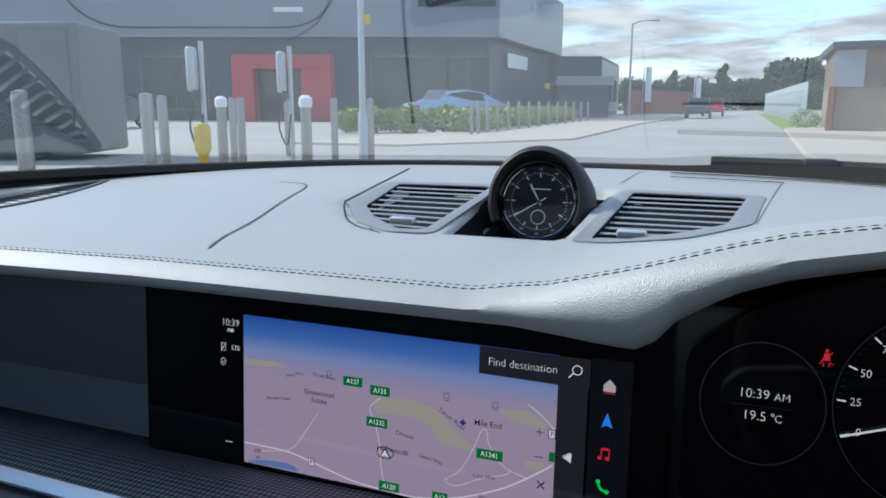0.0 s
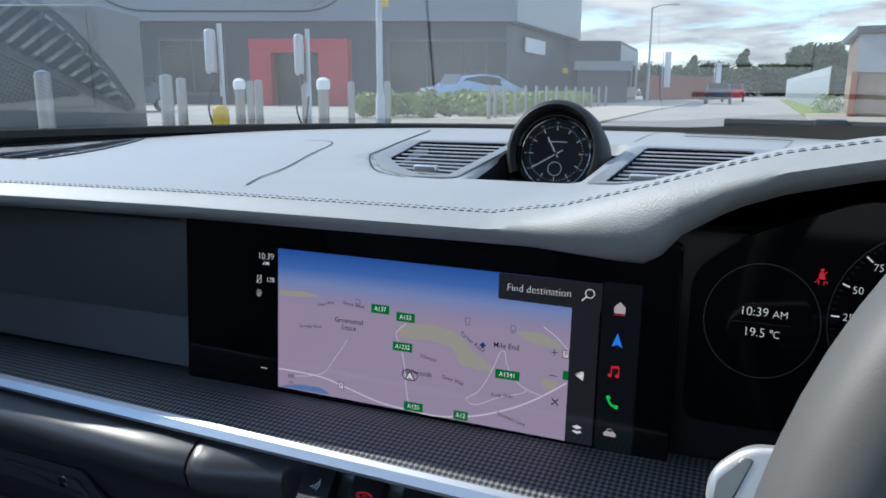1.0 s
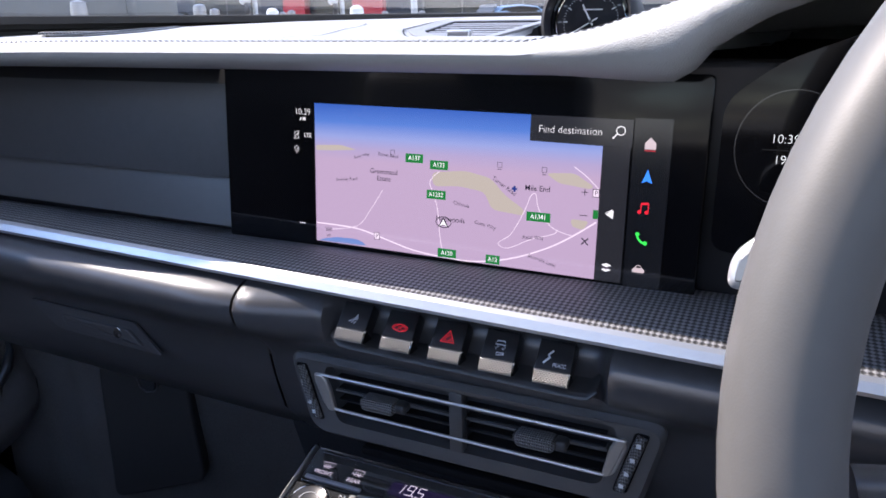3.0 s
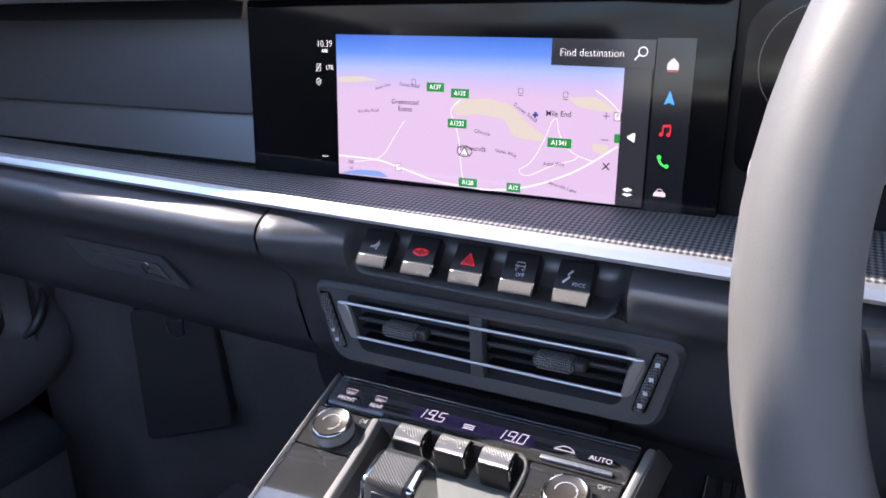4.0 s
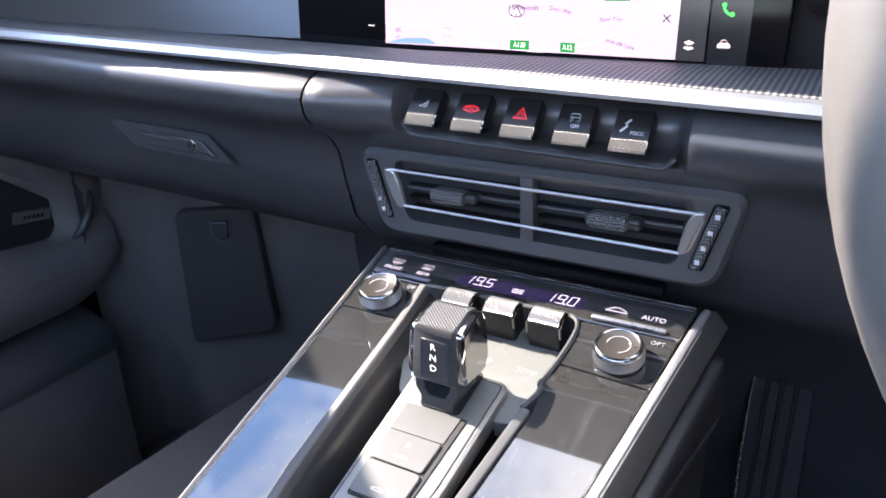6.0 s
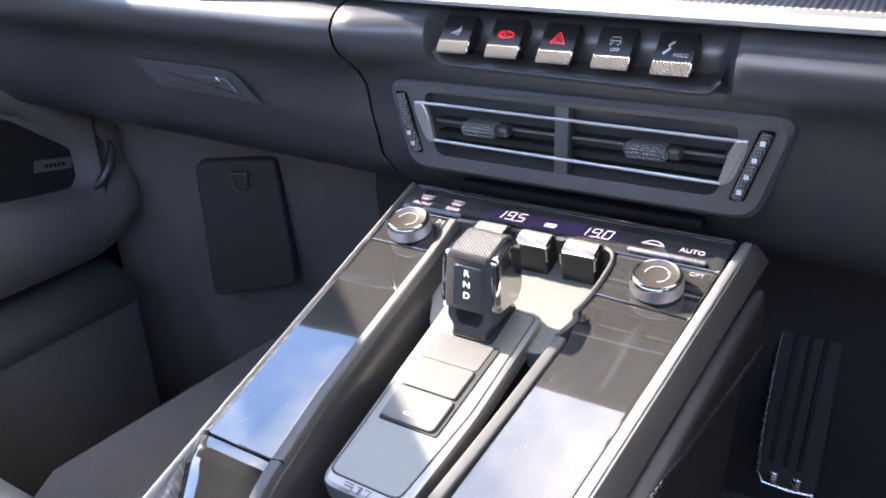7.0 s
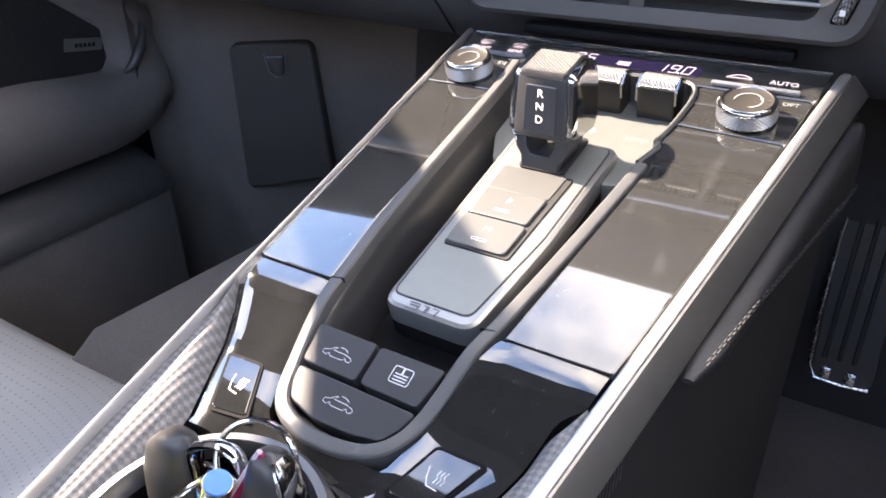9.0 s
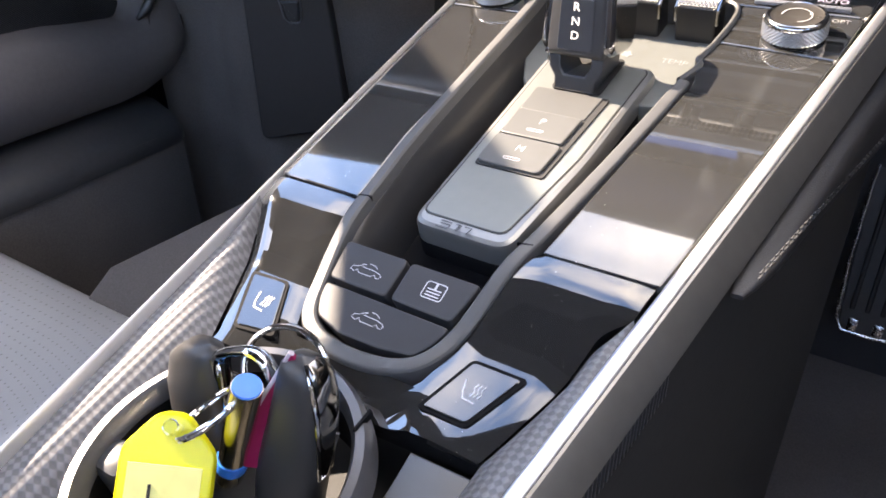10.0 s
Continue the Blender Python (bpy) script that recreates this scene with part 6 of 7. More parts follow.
curved([(.026, -.0595), (.029, -.0592), (.0646, -.0754), (.0780, -.0835), (.0800, -.0868), (.0940, -.0876)], [(.026, -.0150), (.0335, -.0175), (.0400, -.0330), (.0529, -.0392), (.0731, -.0444), (.0940, -.0470)], "front_panel", PIANOF, "curved gloss black panel", .0940, .026)
curved([(.026, -.0150), (.0335, .0090), (.0405, .0185), (.062, .0240), (.0857, .0275), (.0940, .0318)], [(.026, .0490), (.0377, .0530), (.0575, .0592), (.0745, .0628), (.0780, .0660), (.0800, .0700), (.0940, .0722)], "front_panel", PIANOF, "curved gloss black panel", .0940, .026)
curved([(.026, -.040), (.041, -.040)], [(.026, .025), (.041, .025)], "front_panel", PIANOF, "", .0395, .0260, 10, -.0004)

# rail that frames the selector's well
RAILM = mat("dark_satin_rail", (0.10, 0.10, 0.10), 0.48, 0.25, vary=0.05)
path = [(-.0560, .2735), (-.0530, .2430), (-.0505, .19), (-.0475, .137), (-.0430, .100), (-.0400, .074), (-.0355, .056), (-.0290, .0462), (-.0180, .0420), (-.0040, .0415), (.0080, .0440), (.0155, .0505), (.0200, .0640), (.0238, .0857), (.0275, .105), (.0335, .150), (.0395, .2050)]
pts = [(q.x, q.y) for q in smooth_path([(x, y, 0) for x, y in path], 5)]
rows = []
for i, (x, y) in enumerate(pts):
    a, b = Vector(pts[max(0, i - 1)]), Vector(pts[min(len(pts) - 1, i + 1)])
    d = (b - a).normalized()
    rows.append([on_con(x - d.y * o, y + d.x * o, h) for o, h in ((-.0041, -.030), (-.0041, .0004), (-.0036, .0012), (-.0028, .0016), (.0004, .0016), (.0013, .0008), (.0023, -.0030), (.0024, -.030))])
bm, vs = loft(rows, close_v=True)
bm.faces.new(vs[0])
bm.faces.new(vs[-1][::-1])
part("well_rail", bm, RAILM, console, "satin dark metal rail", sharp=30)
rows = []
for i, (x, y) in enumerate(pts):
    a, b = Vector(pts[max(0, i - 1)]), Vector(pts[min(len(pts) - 1, i + 1)])
    d = (b - a).normalized()
    rows.append([on_con(x - d.y * o, y + d.x * o, h) for o, h in ((.0020, -.0030), (.0032, -.0040), (.0064, -.012), (.0105, -.022), (.0120, -.030))])
part("well_wall", loft(rows)[0], mat("satin_well_wall", (0.022, 0.022, 0.023), 0.30, vary=0.12, spec=0.7), console, "satin dark wall of the well", sharp=50)
for x, y, rz in ((-.0434, .0955, 14), (.0262, .0950, 12)):
    part("rail_joint", block((0, 0, .0004), (.0056, .0005, .0027), 0, 1, Matrix.Translation(on_con(x, y, 0)) @ pose(0, 0, 0, 14, 0, rz)), DEEP, console, "fine dark joint across the rail")
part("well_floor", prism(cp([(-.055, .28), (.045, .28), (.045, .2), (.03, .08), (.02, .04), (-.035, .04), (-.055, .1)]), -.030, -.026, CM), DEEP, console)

# selector platform
plat = thing("selector_platform", "raised satin silver selector platform with a dark edge", "console trim", at=(0, .15, .63))
SINK = -.0094  # the platform lies lower than the gloss panels
o = [(-.0318, .2265), (.0228, .2265), (.0213, .155), (.0158, .0985), (-.0275, .0990)]
slab(o, -.030, SINK - .009, plat, "base", DEEP, "black base", .008, .001, 5)
slab(o, SINK - .009, SINK + .0006, plat, "bezel", SATIN, "satin silver surround", .008, .0024, 6)
PLATE = mat("pale_silver_plate", (0.205, 0.213, 0.200), 0.45, 0.5, vary=0.06, bump=0.04, bump_scale=1500)
slab([(-.0290, .2236), (.0196, .2236), (.0182, .155), (.0115, .1045), (-.0254, .1048)], SINK + .0004, SINK + .0007, plat, "plate_gap", RUBBER, "fine dark line round the plate", .0044, .0001, 5)
slab([(-.0284, .2230), (.0190, .2230), (.0176, .155), (.0109, .1051), (-.0248, .1054)], SINK + .0003, SINK + .0011, plat, "plate", PLATE, "pale silver plate", .004, .0004, 5)
BTN = mat("grey_selector_button", (0.115, 0.115, 0.110), 0.42, 0.3, vary=0.05)
slab([(-.0226, .1953), (.0128, .1953), (.0100, .1374), (-.0212, .1374)], SINK + .0012, SINK + .0018, plat, "button_groove", RUBBER, "dark groove round the buttons", .0015, .0002)
slab([(-.0222, .1950), (.0097, .1950), (.0088, .1774), (-.0217, .1774)], SINK + .0013, SINK + .0023, plat, "dark_insert", BTN, "", .001, .0003)
for name, y0, y1, r in (("P", .1768, .1583, .0015), ("M", .1576, .1383, .003)):
    pb = slab([(-.0217, y0), (.0086, y0), (.0077, y1), (-.0207, y1)], SINK + .0013, SINK + .0031, plat, "push_button", BTN, "push button", r, .0006, 4)
    lettering(name, .0056, CM @ Matrix.Translation((-.0065, ((y0 + y1) / 2 + .002 - .095) * K1, SINK + .0033)), ICONW, plat)
    part("button_mark", stroke(rounded([(-.0036, -.0007), (.0036, -.0007), (.0036, .0007), (-.0036, .0007)], .0006, 2), .0003, CM @ Matrix.Translation((-.0068, (y1 + .0048 - .095) * K1, SINK + .0033)), True), ICONW, plat)
# badge of plain strokes on the platform's front
FB = CM @ Matrix.Translation((-.0078, (.1018 - .095) * K1, SINK + .0009))
for seg in ([(-.0075, .0018), (-.0025, .0018), (-.0025, .0004), (-.0070, .0004)], [(-.0080, -.0018), (-.0030, -.0018), (-.0025, .0004)], [(-.0008, .0018), (.0018, .0018), (.0012, -.0018)], [(.0032, .0018), (.0062, .0018), (.0055, -.0018)], [(.0010, .0018), (.0006, -.0016)]):
    part("badge_stroke", stroke(seg, .0006, FB), HARD, plat)

# gear selector
lever = thing("gear_selector", "chrome-edged black gear selector with white letters", "gear selector", at=(-.0055, .2, .65))
LM = basis((-.0055, .2000, .6420), (1, 0, 0), (0, .04, 1)) @ Matrix.Diagonal((1.16, 1, 1, 1))
part("fork", prism([(-.0112, .0195), (-.0110, .0120), (-.0085, .0075), (-.0080, -.008), (.0080, -.008), (.0085, .0075), (.0110, .0120), (.0112, .0195), (.0062, .0195), (.0060, .0125), (.0040, .0092), (-.0040, .0092), (-.0060, .0125), (-.0062, .0195)], -.017, .0020, LM, .0010), HARD, lever, "forked black stem")
prof = [(.0020, .0170), (.0045, .0190), (.0042, .0462), (.0025, .0484), (-.0150, .0532), (-.0205, .0524), (-.0245, .0475), (-.0255, .0260), (-.0215, .0180)]


def across(pts, x0, x1, x2, x3):
    """A side profile carried across the lever, drawn in a little at both cheeks."""
    cy, cz = sum(p[0] for p in pts) / len(pts), sum(p[1] for p in pts) / len(pts)
    rows = []
    for x, k in ((x0, .86), (x0 * .6 + x1 * .4, .96), (x1, 1.0), (x2, 1.0), (x2 * .4 + x3 * .6, .96), (x3, .86)):
        rows.append([LM @ Vector((x * (1.05 - 3.6 * (q[1] - .02)), cz + (q[1] - cz) * k, cy + (q[0] - cy) * k)) for q in pts])
    bm, vs = loft(rows, close_v=True)
    bm.faces.new(vs[0])
    bm.faces.new(vs[-1][::-1])
    return bm


part("grip", across(rounded(prof, .0018, 3), -.0108, -.0100, .0100, .0108), HARD, lever, "satin black grip", sharp=50)
part("face", prism(rounded([(-.0072, .0205), (.0072, .0205), (.0066, .0425), (-.0066, .0425)], .0014, 3), .0040, .0050, LM, .0005), SOFT, lever, "inset black face")
SHELLC = mat("polished_shell", (0.52, 0.51, 0.50), 0.07, 1.0, vary=0.03, rough_vary=0.03)
shell = rounded([(.0000, .0180), (.0034, .0210), (.0030, .0472), (-.0150, .0525), (-.0210, .0512), (-.0240, .0460), (-.0245, .0250), (-.0200, .0180)], .0030, 4)
for s in (-1, 1):
    part("side_trim", across(shell, s * .0092, s * .0100, s * .0118, s * .0140), SHELLC, lever, "polished chrome side shell", sharp=50)
rows = []
for j in range(15):
    t = j / 14
    y, z = (.0455 + .0032 * math.sin(min(1, t * 4) * math.pi / 2), .0047 - .0022 * (1 - math.cos(min(1, t * 4) * math.pi / 2))) if t < .25 else (.0487 + .0048 * (t - .25) / .75, .0025 - .0175 * (t - .25) / .75)
    rows.append((y, z))


def top_at(u, v):
    (y, z), f = rows[min(13, int(v * 14))], min(1, v * 14 - min(13, int(v * 14)))
    y2, z2 = rows[min(14, int(v * 14) + 1)]
    return LM @ Vector((-.0088 + .0176 * u, y + (y2 - y) * f, z + (z2 - z) * f)), LM.to_3x3() @ Vector((0, .9, .4))


knurl(top_at, 20, 26, .0008, "knurled_top", KNURLD, lever, "knurled chrome top")
part("hinge_cap", tube([LM @ Vector((-.0118, .0185, .0020)), LM @ Vector((-.0118, .0165, -.0015)), LM @ Vector((-.0112, .0130, .0))], .0012, 8), CHROME, lever)
part("slot", prism(rounded([(-.0110, -.0102), (.0125, -.0102), (.0125, .021), (-.0110, .021)], .003, 4), .0016, .0024, CM @ Matrix.Translation((-.0055, (.2060 - .095) * K1, SINK))), RUBBER, lever, "black slot round the stem")
for j, ch in enumerate("RND"):
    lettering(ch, .0049, LM @ Matrix.Translation((.0, .0388 - .0059 * j, .0053)), WHITE, lever)

# climate toggles on their silver tray
trayt = thing("climate_tray", "satin silver tray behind the gear selector", "console trim", at=(0, .25, .66))
slab([(-.0545, .2755), (.0430, .2755), (.0418, .2250), (.0395, .2090), (.0270, .2030), (-.0350, .2030), (-.0505, .2350)], -.024, -.0135, trayt, "plate", PLATE, "pale silver plate", .006, .001, 5)
pts = [(q.x, q.y) for q in smooth_path([(.0385, .206, 0), (.0425, .2190, 0), (.0405, .2240, 0), (.0430, .2400, 0), (.0440, .2640, 0), (.0390, .2745, 0), (.0250, .2752, 0), (-.0450, .2750, 0), (-.0545, .2730, 0)], 5)]
part("tray_rim", ribbon(pts, .0026, -.016, .0018, on_plane, .0010), RAILM, trayt, "satin metal rim")
GREYT = mat("pale_grey_print", (0.34, 0.34, 0.34), 0.5)
lettering("TEMP", .0055, CM @ Matrix.Translation((.0245, (.2400 - .095) * K1, -.0131)), GREYT, trayt)
for a in range(5):
    t = 2 * math.pi * a / 5
    part("fan_symbol", stroke([(.0003, 0), (.0025 * math.cos(t), .0025 * math.sin(t))], .0014, CM @ Matrix.Translation((.0010, (.2410 - .095) * K1, -.0131))), GREYT, trayt)
for k, x in enumerate((-.0285, -.0010, .0265)):
    tg = thing("climate_toggle", "black climate toggle with a knurled chrome crown", "switch", "climate toggles", (x, .256, .67))
    part("rocker", prism([(x + q[0], q[1]) for q in cp(rounded([(-.0098, .2600), (.0098, .2600), (.0098, .2745), (-.0098, .2745)], .002, 3))], -.016, .0046, CM, .0020, 3), CAPB, tg)
    yy = (.2668 - .095) * K1

    def crown_at(u, v, x=x, yy=yy):
        t = math.pi * v
        return CM @ Vector((x - .0090 + .0180 * u, yy + .0004 - .0068 * math.cos(t), .0030 + .0034 * math.sin(t))), CM.to_3x3() @ Vector((0, -.6 * math.cos(t), math.sin(t)))

    knurl(crown_at, 20, 16, .00055, "crown", KNURLG, tg, "knurled chrome crown")
    for s in (-1, 1):
        part("crown_end", tube([CM @ Vector((x + s * .0097, yy - .0064, -.004)), CM @ Vector((x + s * .0097, yy - .0062, .0030)), CM @ Vector((x + s * .0097, yy + .0004, .0062)), CM @ Vector((x + s * .0097, yy + .0066, .0030))], .0009, 6), DCHROME, tg)


CAPM = mat("dark_metal_cap", (0.055, 0.050, 0.045), 0.3, 0.2, vary=0.05)
KNOBC = mat("knob_chrome", (0.46, 0.455, 0.45), 0.14, 1.0, vary=0.03, rough_vary=0.04)


def knob(x, y, label):
    m = CM @ Matrix.Translation((x, (y - .095) * K1, 0))
    kb = thing("rotary_knob", label, "knob", "console knobs", m.translation)
    part("grip", lathe([(.0110, 0), (.0122, .0004), (.0130, .0012), (.0128, .0020), (.0128, .0076), (.0127, .0082)], m, 64), KNOBC, kb, "knurled chrome side")

    def side_at(u, v):
        c, s2 = math.cos(2 * math.pi * u), math.sin(2 * math.pi * u)
        return m @ Vector((.01285 * c, .01285 * s2, .0014 + .0066 * v)), m.to_3x3() @ Vector((c, s2, 0))

    knurl(side_at, 88, 8, .0006, "knurling", KNURLG, bpy.data.objects[kb.children[0].name], closed=True)
    part("collar", lathe([(.0128, .0081), (.0127, .0088), (.0121, .0097), (.0112, .0101), (.0107, .0099)], m, 64, caps=False), KNOBC, kb, "polished chrome collar")
    part("cap", lathe([(.0108, .0099), (.0098, .0093), (.0001, .0091)], m, 48, caps=False), CAPM, kb)
    part("ring_mark", stroke([(.0060 * math.cos(t), .0060 * math.sin(t)) for t in [radians(-75 + 10 * j) for j in range(27)]], .0006, m @ Matrix.Translation((0, 0, .0096))), GREYT, kb, "pale arc")
    part("index_dot", lathe([(.0007, 0), (.0006, .0003), (.0001, .0003)], m @ Matrix.Translation((.0052, .0026, .0093)), 10), ICONW, kb, "white index dot")
    return kb


knob(-.0772, .2562, "media volume knob with knurled chrome side and black cap")
knob(.0715, .2532, "climate knob with knurled chrome side and black cap")

# symbols and figures on the display band
band = thing("climate_display", "white climate figures on gloss black", "display", at=(0, .29, .675))
HB = .0003


def bandm(x, y):
    return CM @ Matrix.Translation((x, (y - .095) * K1, HB))


LILAC = glow("lilac_figures", (0.70, 0.64, 0.80), 0.60)
VIO = glow("violet_display", (0.014, 0.010, 0.04), 0.5)
part("display_field", prism(rounded([(-.040, -.0050), (.040, -.0050), (.040, .0055), (-.040, .0055)], .002, 3), 0, .0001, bandm(.0005, .2865) @ Matrix.Translation((0, 0, -.0002))), VIO, band, "faint violet display field")


def segs(text, x, y, h):
    """Seven-bar figures, slanted."""
    on = {"1": "bc", "9": "abcdfg", "5": "acdfg", "0": "abcdef"}
    w = h * .55
    for ch in text:
        if ch == ".":
            part("figure_dot", prism([(-.0005, -.0005), (.0005, -.0005), (.0005, .0005), (-.0005, .0005)], 0, .0002, bandm(x - .0041, y - h / 2)), LILAC, band)
            continue
        lines = {"a": ((0, 1), (1, 1)), "b": ((1, 1), (1, .5)), "c": ((1, .5), (1, 0)), "d": ((0, 0), (1, 0)), "e": ((0, 0), (0, .5)), "f": ((0, .5), (0, 1)), "g": ((0, .5), (1, .5))}
        bmf = bmesh.new()
        for sname in on[ch]:
            (a, b), (c, d) = lines[sname]
            f = lambda q, r: ((q - .5) * w + (r - .5) * h * .18, (r - .5) * h)
            stroke([f(a, b), f(c, d)], .00064, bandm(x, y), bm=bmf)
        part("figure", bmf, LILAC, band)
        x += w + .0028


segs("19.5", -.0330, .2880, .0075)
segs("19.0", .0200, .2870, .0075)
for j in range(3):
    part("bar_mark", prism([(-.0035, -.0003), (.0035, -.0003), (.0035, .0003), (-.0035, .0003)], 0, .0001, bandm(.0000, .2845 + .0014 * j)), LILAC, band)
lettering("FRONT", .0042, bandm(-.0862, .2840), LILAC, band)
lettering("REAR", .0042, bandm(-.0640, .2840), LILAC, band)
lettering("AUTO", .0050, bandm(.0800, .2865), LILAC, band)
lettering("OPT", .0042, bandm(.0870, .2690), GREYT, band)
for x, rear in ((-.0862, False), (-.0640, True)):
    shape = [(-.0042, .0020), (-.0030, -.0015), (.0030, -.0015), (.0042, .0020)] if not rear else [(-.0038, -.0016), (.0038, -.0016), (.0038, .0020), (-.0038, .0020)]
    part("heat_symbol", stroke(shape, .00036, bandm(x, .2905), True), LILAC, band)
    for j in (-1, 0, 1):
        part("heat_symbol", stroke([(.0016 * j - .0004, -.003), (.0016 * j + .0004, -.0012), (.0016 * j - .0004, .0004)], .00036, bandm(x, .2905)), LILAC, band)
part("car_symbol", stroke([(-.0060, -.0010), (-.0040, .0004), (-.0015, .0022), (.0020, .0022), (.0050, .0004), (.0062, -.0010)], .0006, bandm(.0590, .2875), True), LILAC, band)
part("skip_symbol", stroke([(-.0020, -.0018), (.0012, 0), (-.0020, .0018)], .0004, bandm(-.0644, .2702), True), ICONW, band)
part("skip_symbol", stroke([(.0018, -.0018), (.0018, .0018)], .0004, bandm(-.0644, .2702)), ICONW, band)
BARM = mat("grey_touch_bar", (0.22, 0.23, 0.26), 0.30, 0.4)
part("hair_line", stroke([(-.0960, 0), (.0975, 0)], .0006, bandm(0, .2990)), BARM, band, "thin pale line")
for x0, x1 in ((-.0955, -.0550), (.0480, .0890)):
    part("touch_bar", block(((x0 + x1) / 2, (.2778 - .095) * K1, .0012), (x1 - x0, .0030, .0022), .0008, 2, CM), BARM, band, "raised grey bar")
part("rear_ledge", block((.005, .3085, .6820), (.150, .010, .006), .002, 2), DEEP, band)

# roof and blind buttons in the well's foot
B2M = mat("dark_grey_button", (0.028, 0.028, 0.030), 0.45, vary=0.08, bump=0.05, bump_scale=1500)
K2 = 1.118
CM2 = basis((0, .085, .6215), (1, 0, 0), (0, 1, .48))


def cp2(pts):
    return [(x, (y - .085) * K2) for x, y in pts]


for pts, icon, c, lab in (([(-.0376, .0775), (-.0101, .0775), (-.0101, .0629), (-.0352, .0629)], "car", (-.0225, .0690), "dark grey roof-opening button with a white car outline"),
                          ([(-.0084, .0772), (.0198, .0772), (.0168, .0626), (-.0082, .0629)], "blind", (.0055, .0700), "dark grey button with a white screen symbol"),
                          ([(-.0350, .0612), (.0178, .0608), (.0155, .0545), (.0110, .0488), (-.0010, .0470), (-.0180, .0466), (-.0300, .0496), (-.0335, .0550)], "car", (-.0105, .0540), "wide dark grey roof-closing button with a white car outline")):
    bt = thing("push_button", lab, "button", "roof buttons", (c[0], c[1], .615))
    part("cap", prism(cp2(rounded(pts, .002, 3)), -.012, .0010, CM2, .0007, 2), B2M, bt)
    m = CM2 @ Matrix.Translation((c[0], (c[1] - .085) * K2, .0013))
    if icon == "car":
        body = [(-.0066, -.0010), (-.0064, .0003), (-.0042, .0008), (-.0020, .0024), (-.0014, .0024), (-.0026, .0010), (.0030, .0009), (.0058, .0003), (.0066, -.0006), (.0060, -.0015), (.0048, -.0016), (.0038, -.0005), (.0027, -.0016), (-.0026, -.0016), (-.0037, -.0005), (-.0048, -.0016)]
        part("symbol", stroke(body, .00026, m, True), ICONW, bt)
        part("symbol", stroke([(-.0004, .0030), (.0018, .0029), (.0036, .0020)], .00026, m), ICONW, bt)
    else:
        part("symbol", stroke(rounded([(-.0040, -.0030), (.0040, -.0030), (.0040, .0034), (-.0040, .0034)], .001, 2), .0004, m, True), ICONW, bt)
        for j in range(3):
            part("symbol", stroke([(-.0028, -.0018 + .0012 * j), (.0028, -.0018 + .0012 * j)], .0005, m), ICONW, bt)
        part("symbol", stroke([(0, .0032), (0, .0008)], .0009, m), ICONW, bt)
# seat-heating buttons
for pts, lab in (([(-.0655, .0545), (-.0500, .0555), (-.0395, .0358), (-.0548, .0335)], "gloss black passenger seat-heating button"), ([(.0309, .0540), (.0479, .0542), (.0398, .0344), (.0244, .0342)], "gloss black driver seat-heating button")):
    cx, cy = sum(p[0] for p in pts) / 4, sum(p[1] for p in pts) / 4
    hb = thing("seat_heat_button", lab, "button", "seat heating buttons", (cx, cy, .605))
    m0 = basis((cx, cy, con_z(cy)), (1, 0, 0), (0, 1, (con_z(cy + .01) - con_z(cy - .01)) / .02))
    kk = math.hypot(.02, con_z(cy + .01) - con_z(cy - .01)) / .02
    loc = [(x - cx, (y - cy) * kk) for x, y in pts]
    part("gap", prism(rounded([(x * 1.13, y * 1.1) for x, y in loc], .002, 4), -.002, .0007, m0), DEEP, hb, "dark gap round the button")
    part("cap", prism(rounded(loc, .0018, 4), -.002, .0012, m0, .0005), PIANOF, hb)
    m = m0 @ Matrix.Translation((0, 0, .0014))
    part("symbol", stroke([(-.0035, .0035), (-.0025, -.0005), (-.0012, -.0030), (.0030, -.0034)], .0005, m), ICONW, hb)
    for j in range(3):
        part("symbol", stroke([(.0004 + .0013 * j, -.0015), (.0010 + .0013 * j, .0002), (.0004 + .0013 * j, .0018), (.0010 + .0013 * j, .0034)], .0004, m), ICONW, hb)

# woven trims beside the front panels
rows = []
for k in range(19):
    y = .080 - .19 * k / 18
    xo = -.0800 - .0765 * y
    xi = table([(-.12, -.058), (.026, -.0602), (.0646, -.0762), (.080, -.0848)], y)
    zi = con_z(y) if y > .02 else con_z(.02) - (0.02 - y) * .30
    zo = .626 + .249 * (y - .095)
    rows.append([Vector((xo, y, zo - .003)).lerp(Vector((xi, y, zi - .001)), j / 6) + Vector((0, 0, .004 * math.sin(math.pi * j / 6))) for j in range(7)])
part("woven_trim", loft(rows)[0], WEAVE, console, "woven grey fibre trim", sharp=60)
rows = []
for k in range(19):
    y = .079 - .19 * k / 18
    xo = .0612 + .133 * y
    xi = table([(-.12, .038), (.026, .0496), (.0377, .0537), (.0575, .0600), (.0745, .0638), (.079, .0705)], y)
    zi = con_z(y) if y > .02 else con_z(.02) - (0.02 - y) * .30
    zo = .626 + .249 * (y - .095)
    rows.append([Vector((xi, y, zi - .001)).lerp(Vector((xo, y, zo - .001)), j / 6) + Vector((0, 0, .003 * math.sin(math.pi * j / 6))) for j in range(7)])
part("woven_trim", loft(rows)[0], WEAVE, console, "woven grey fibre trim", sharp=60)
part("rear_plate", prism([(.028, .024), (.0505, .0245), (.044, -.04), (.030, -.06)], -.006, 0, basis((0, 0, .5865), (1, 0, 0), (0, 1, .35)), .0008), GREYP, console, "dark grey tray lid")

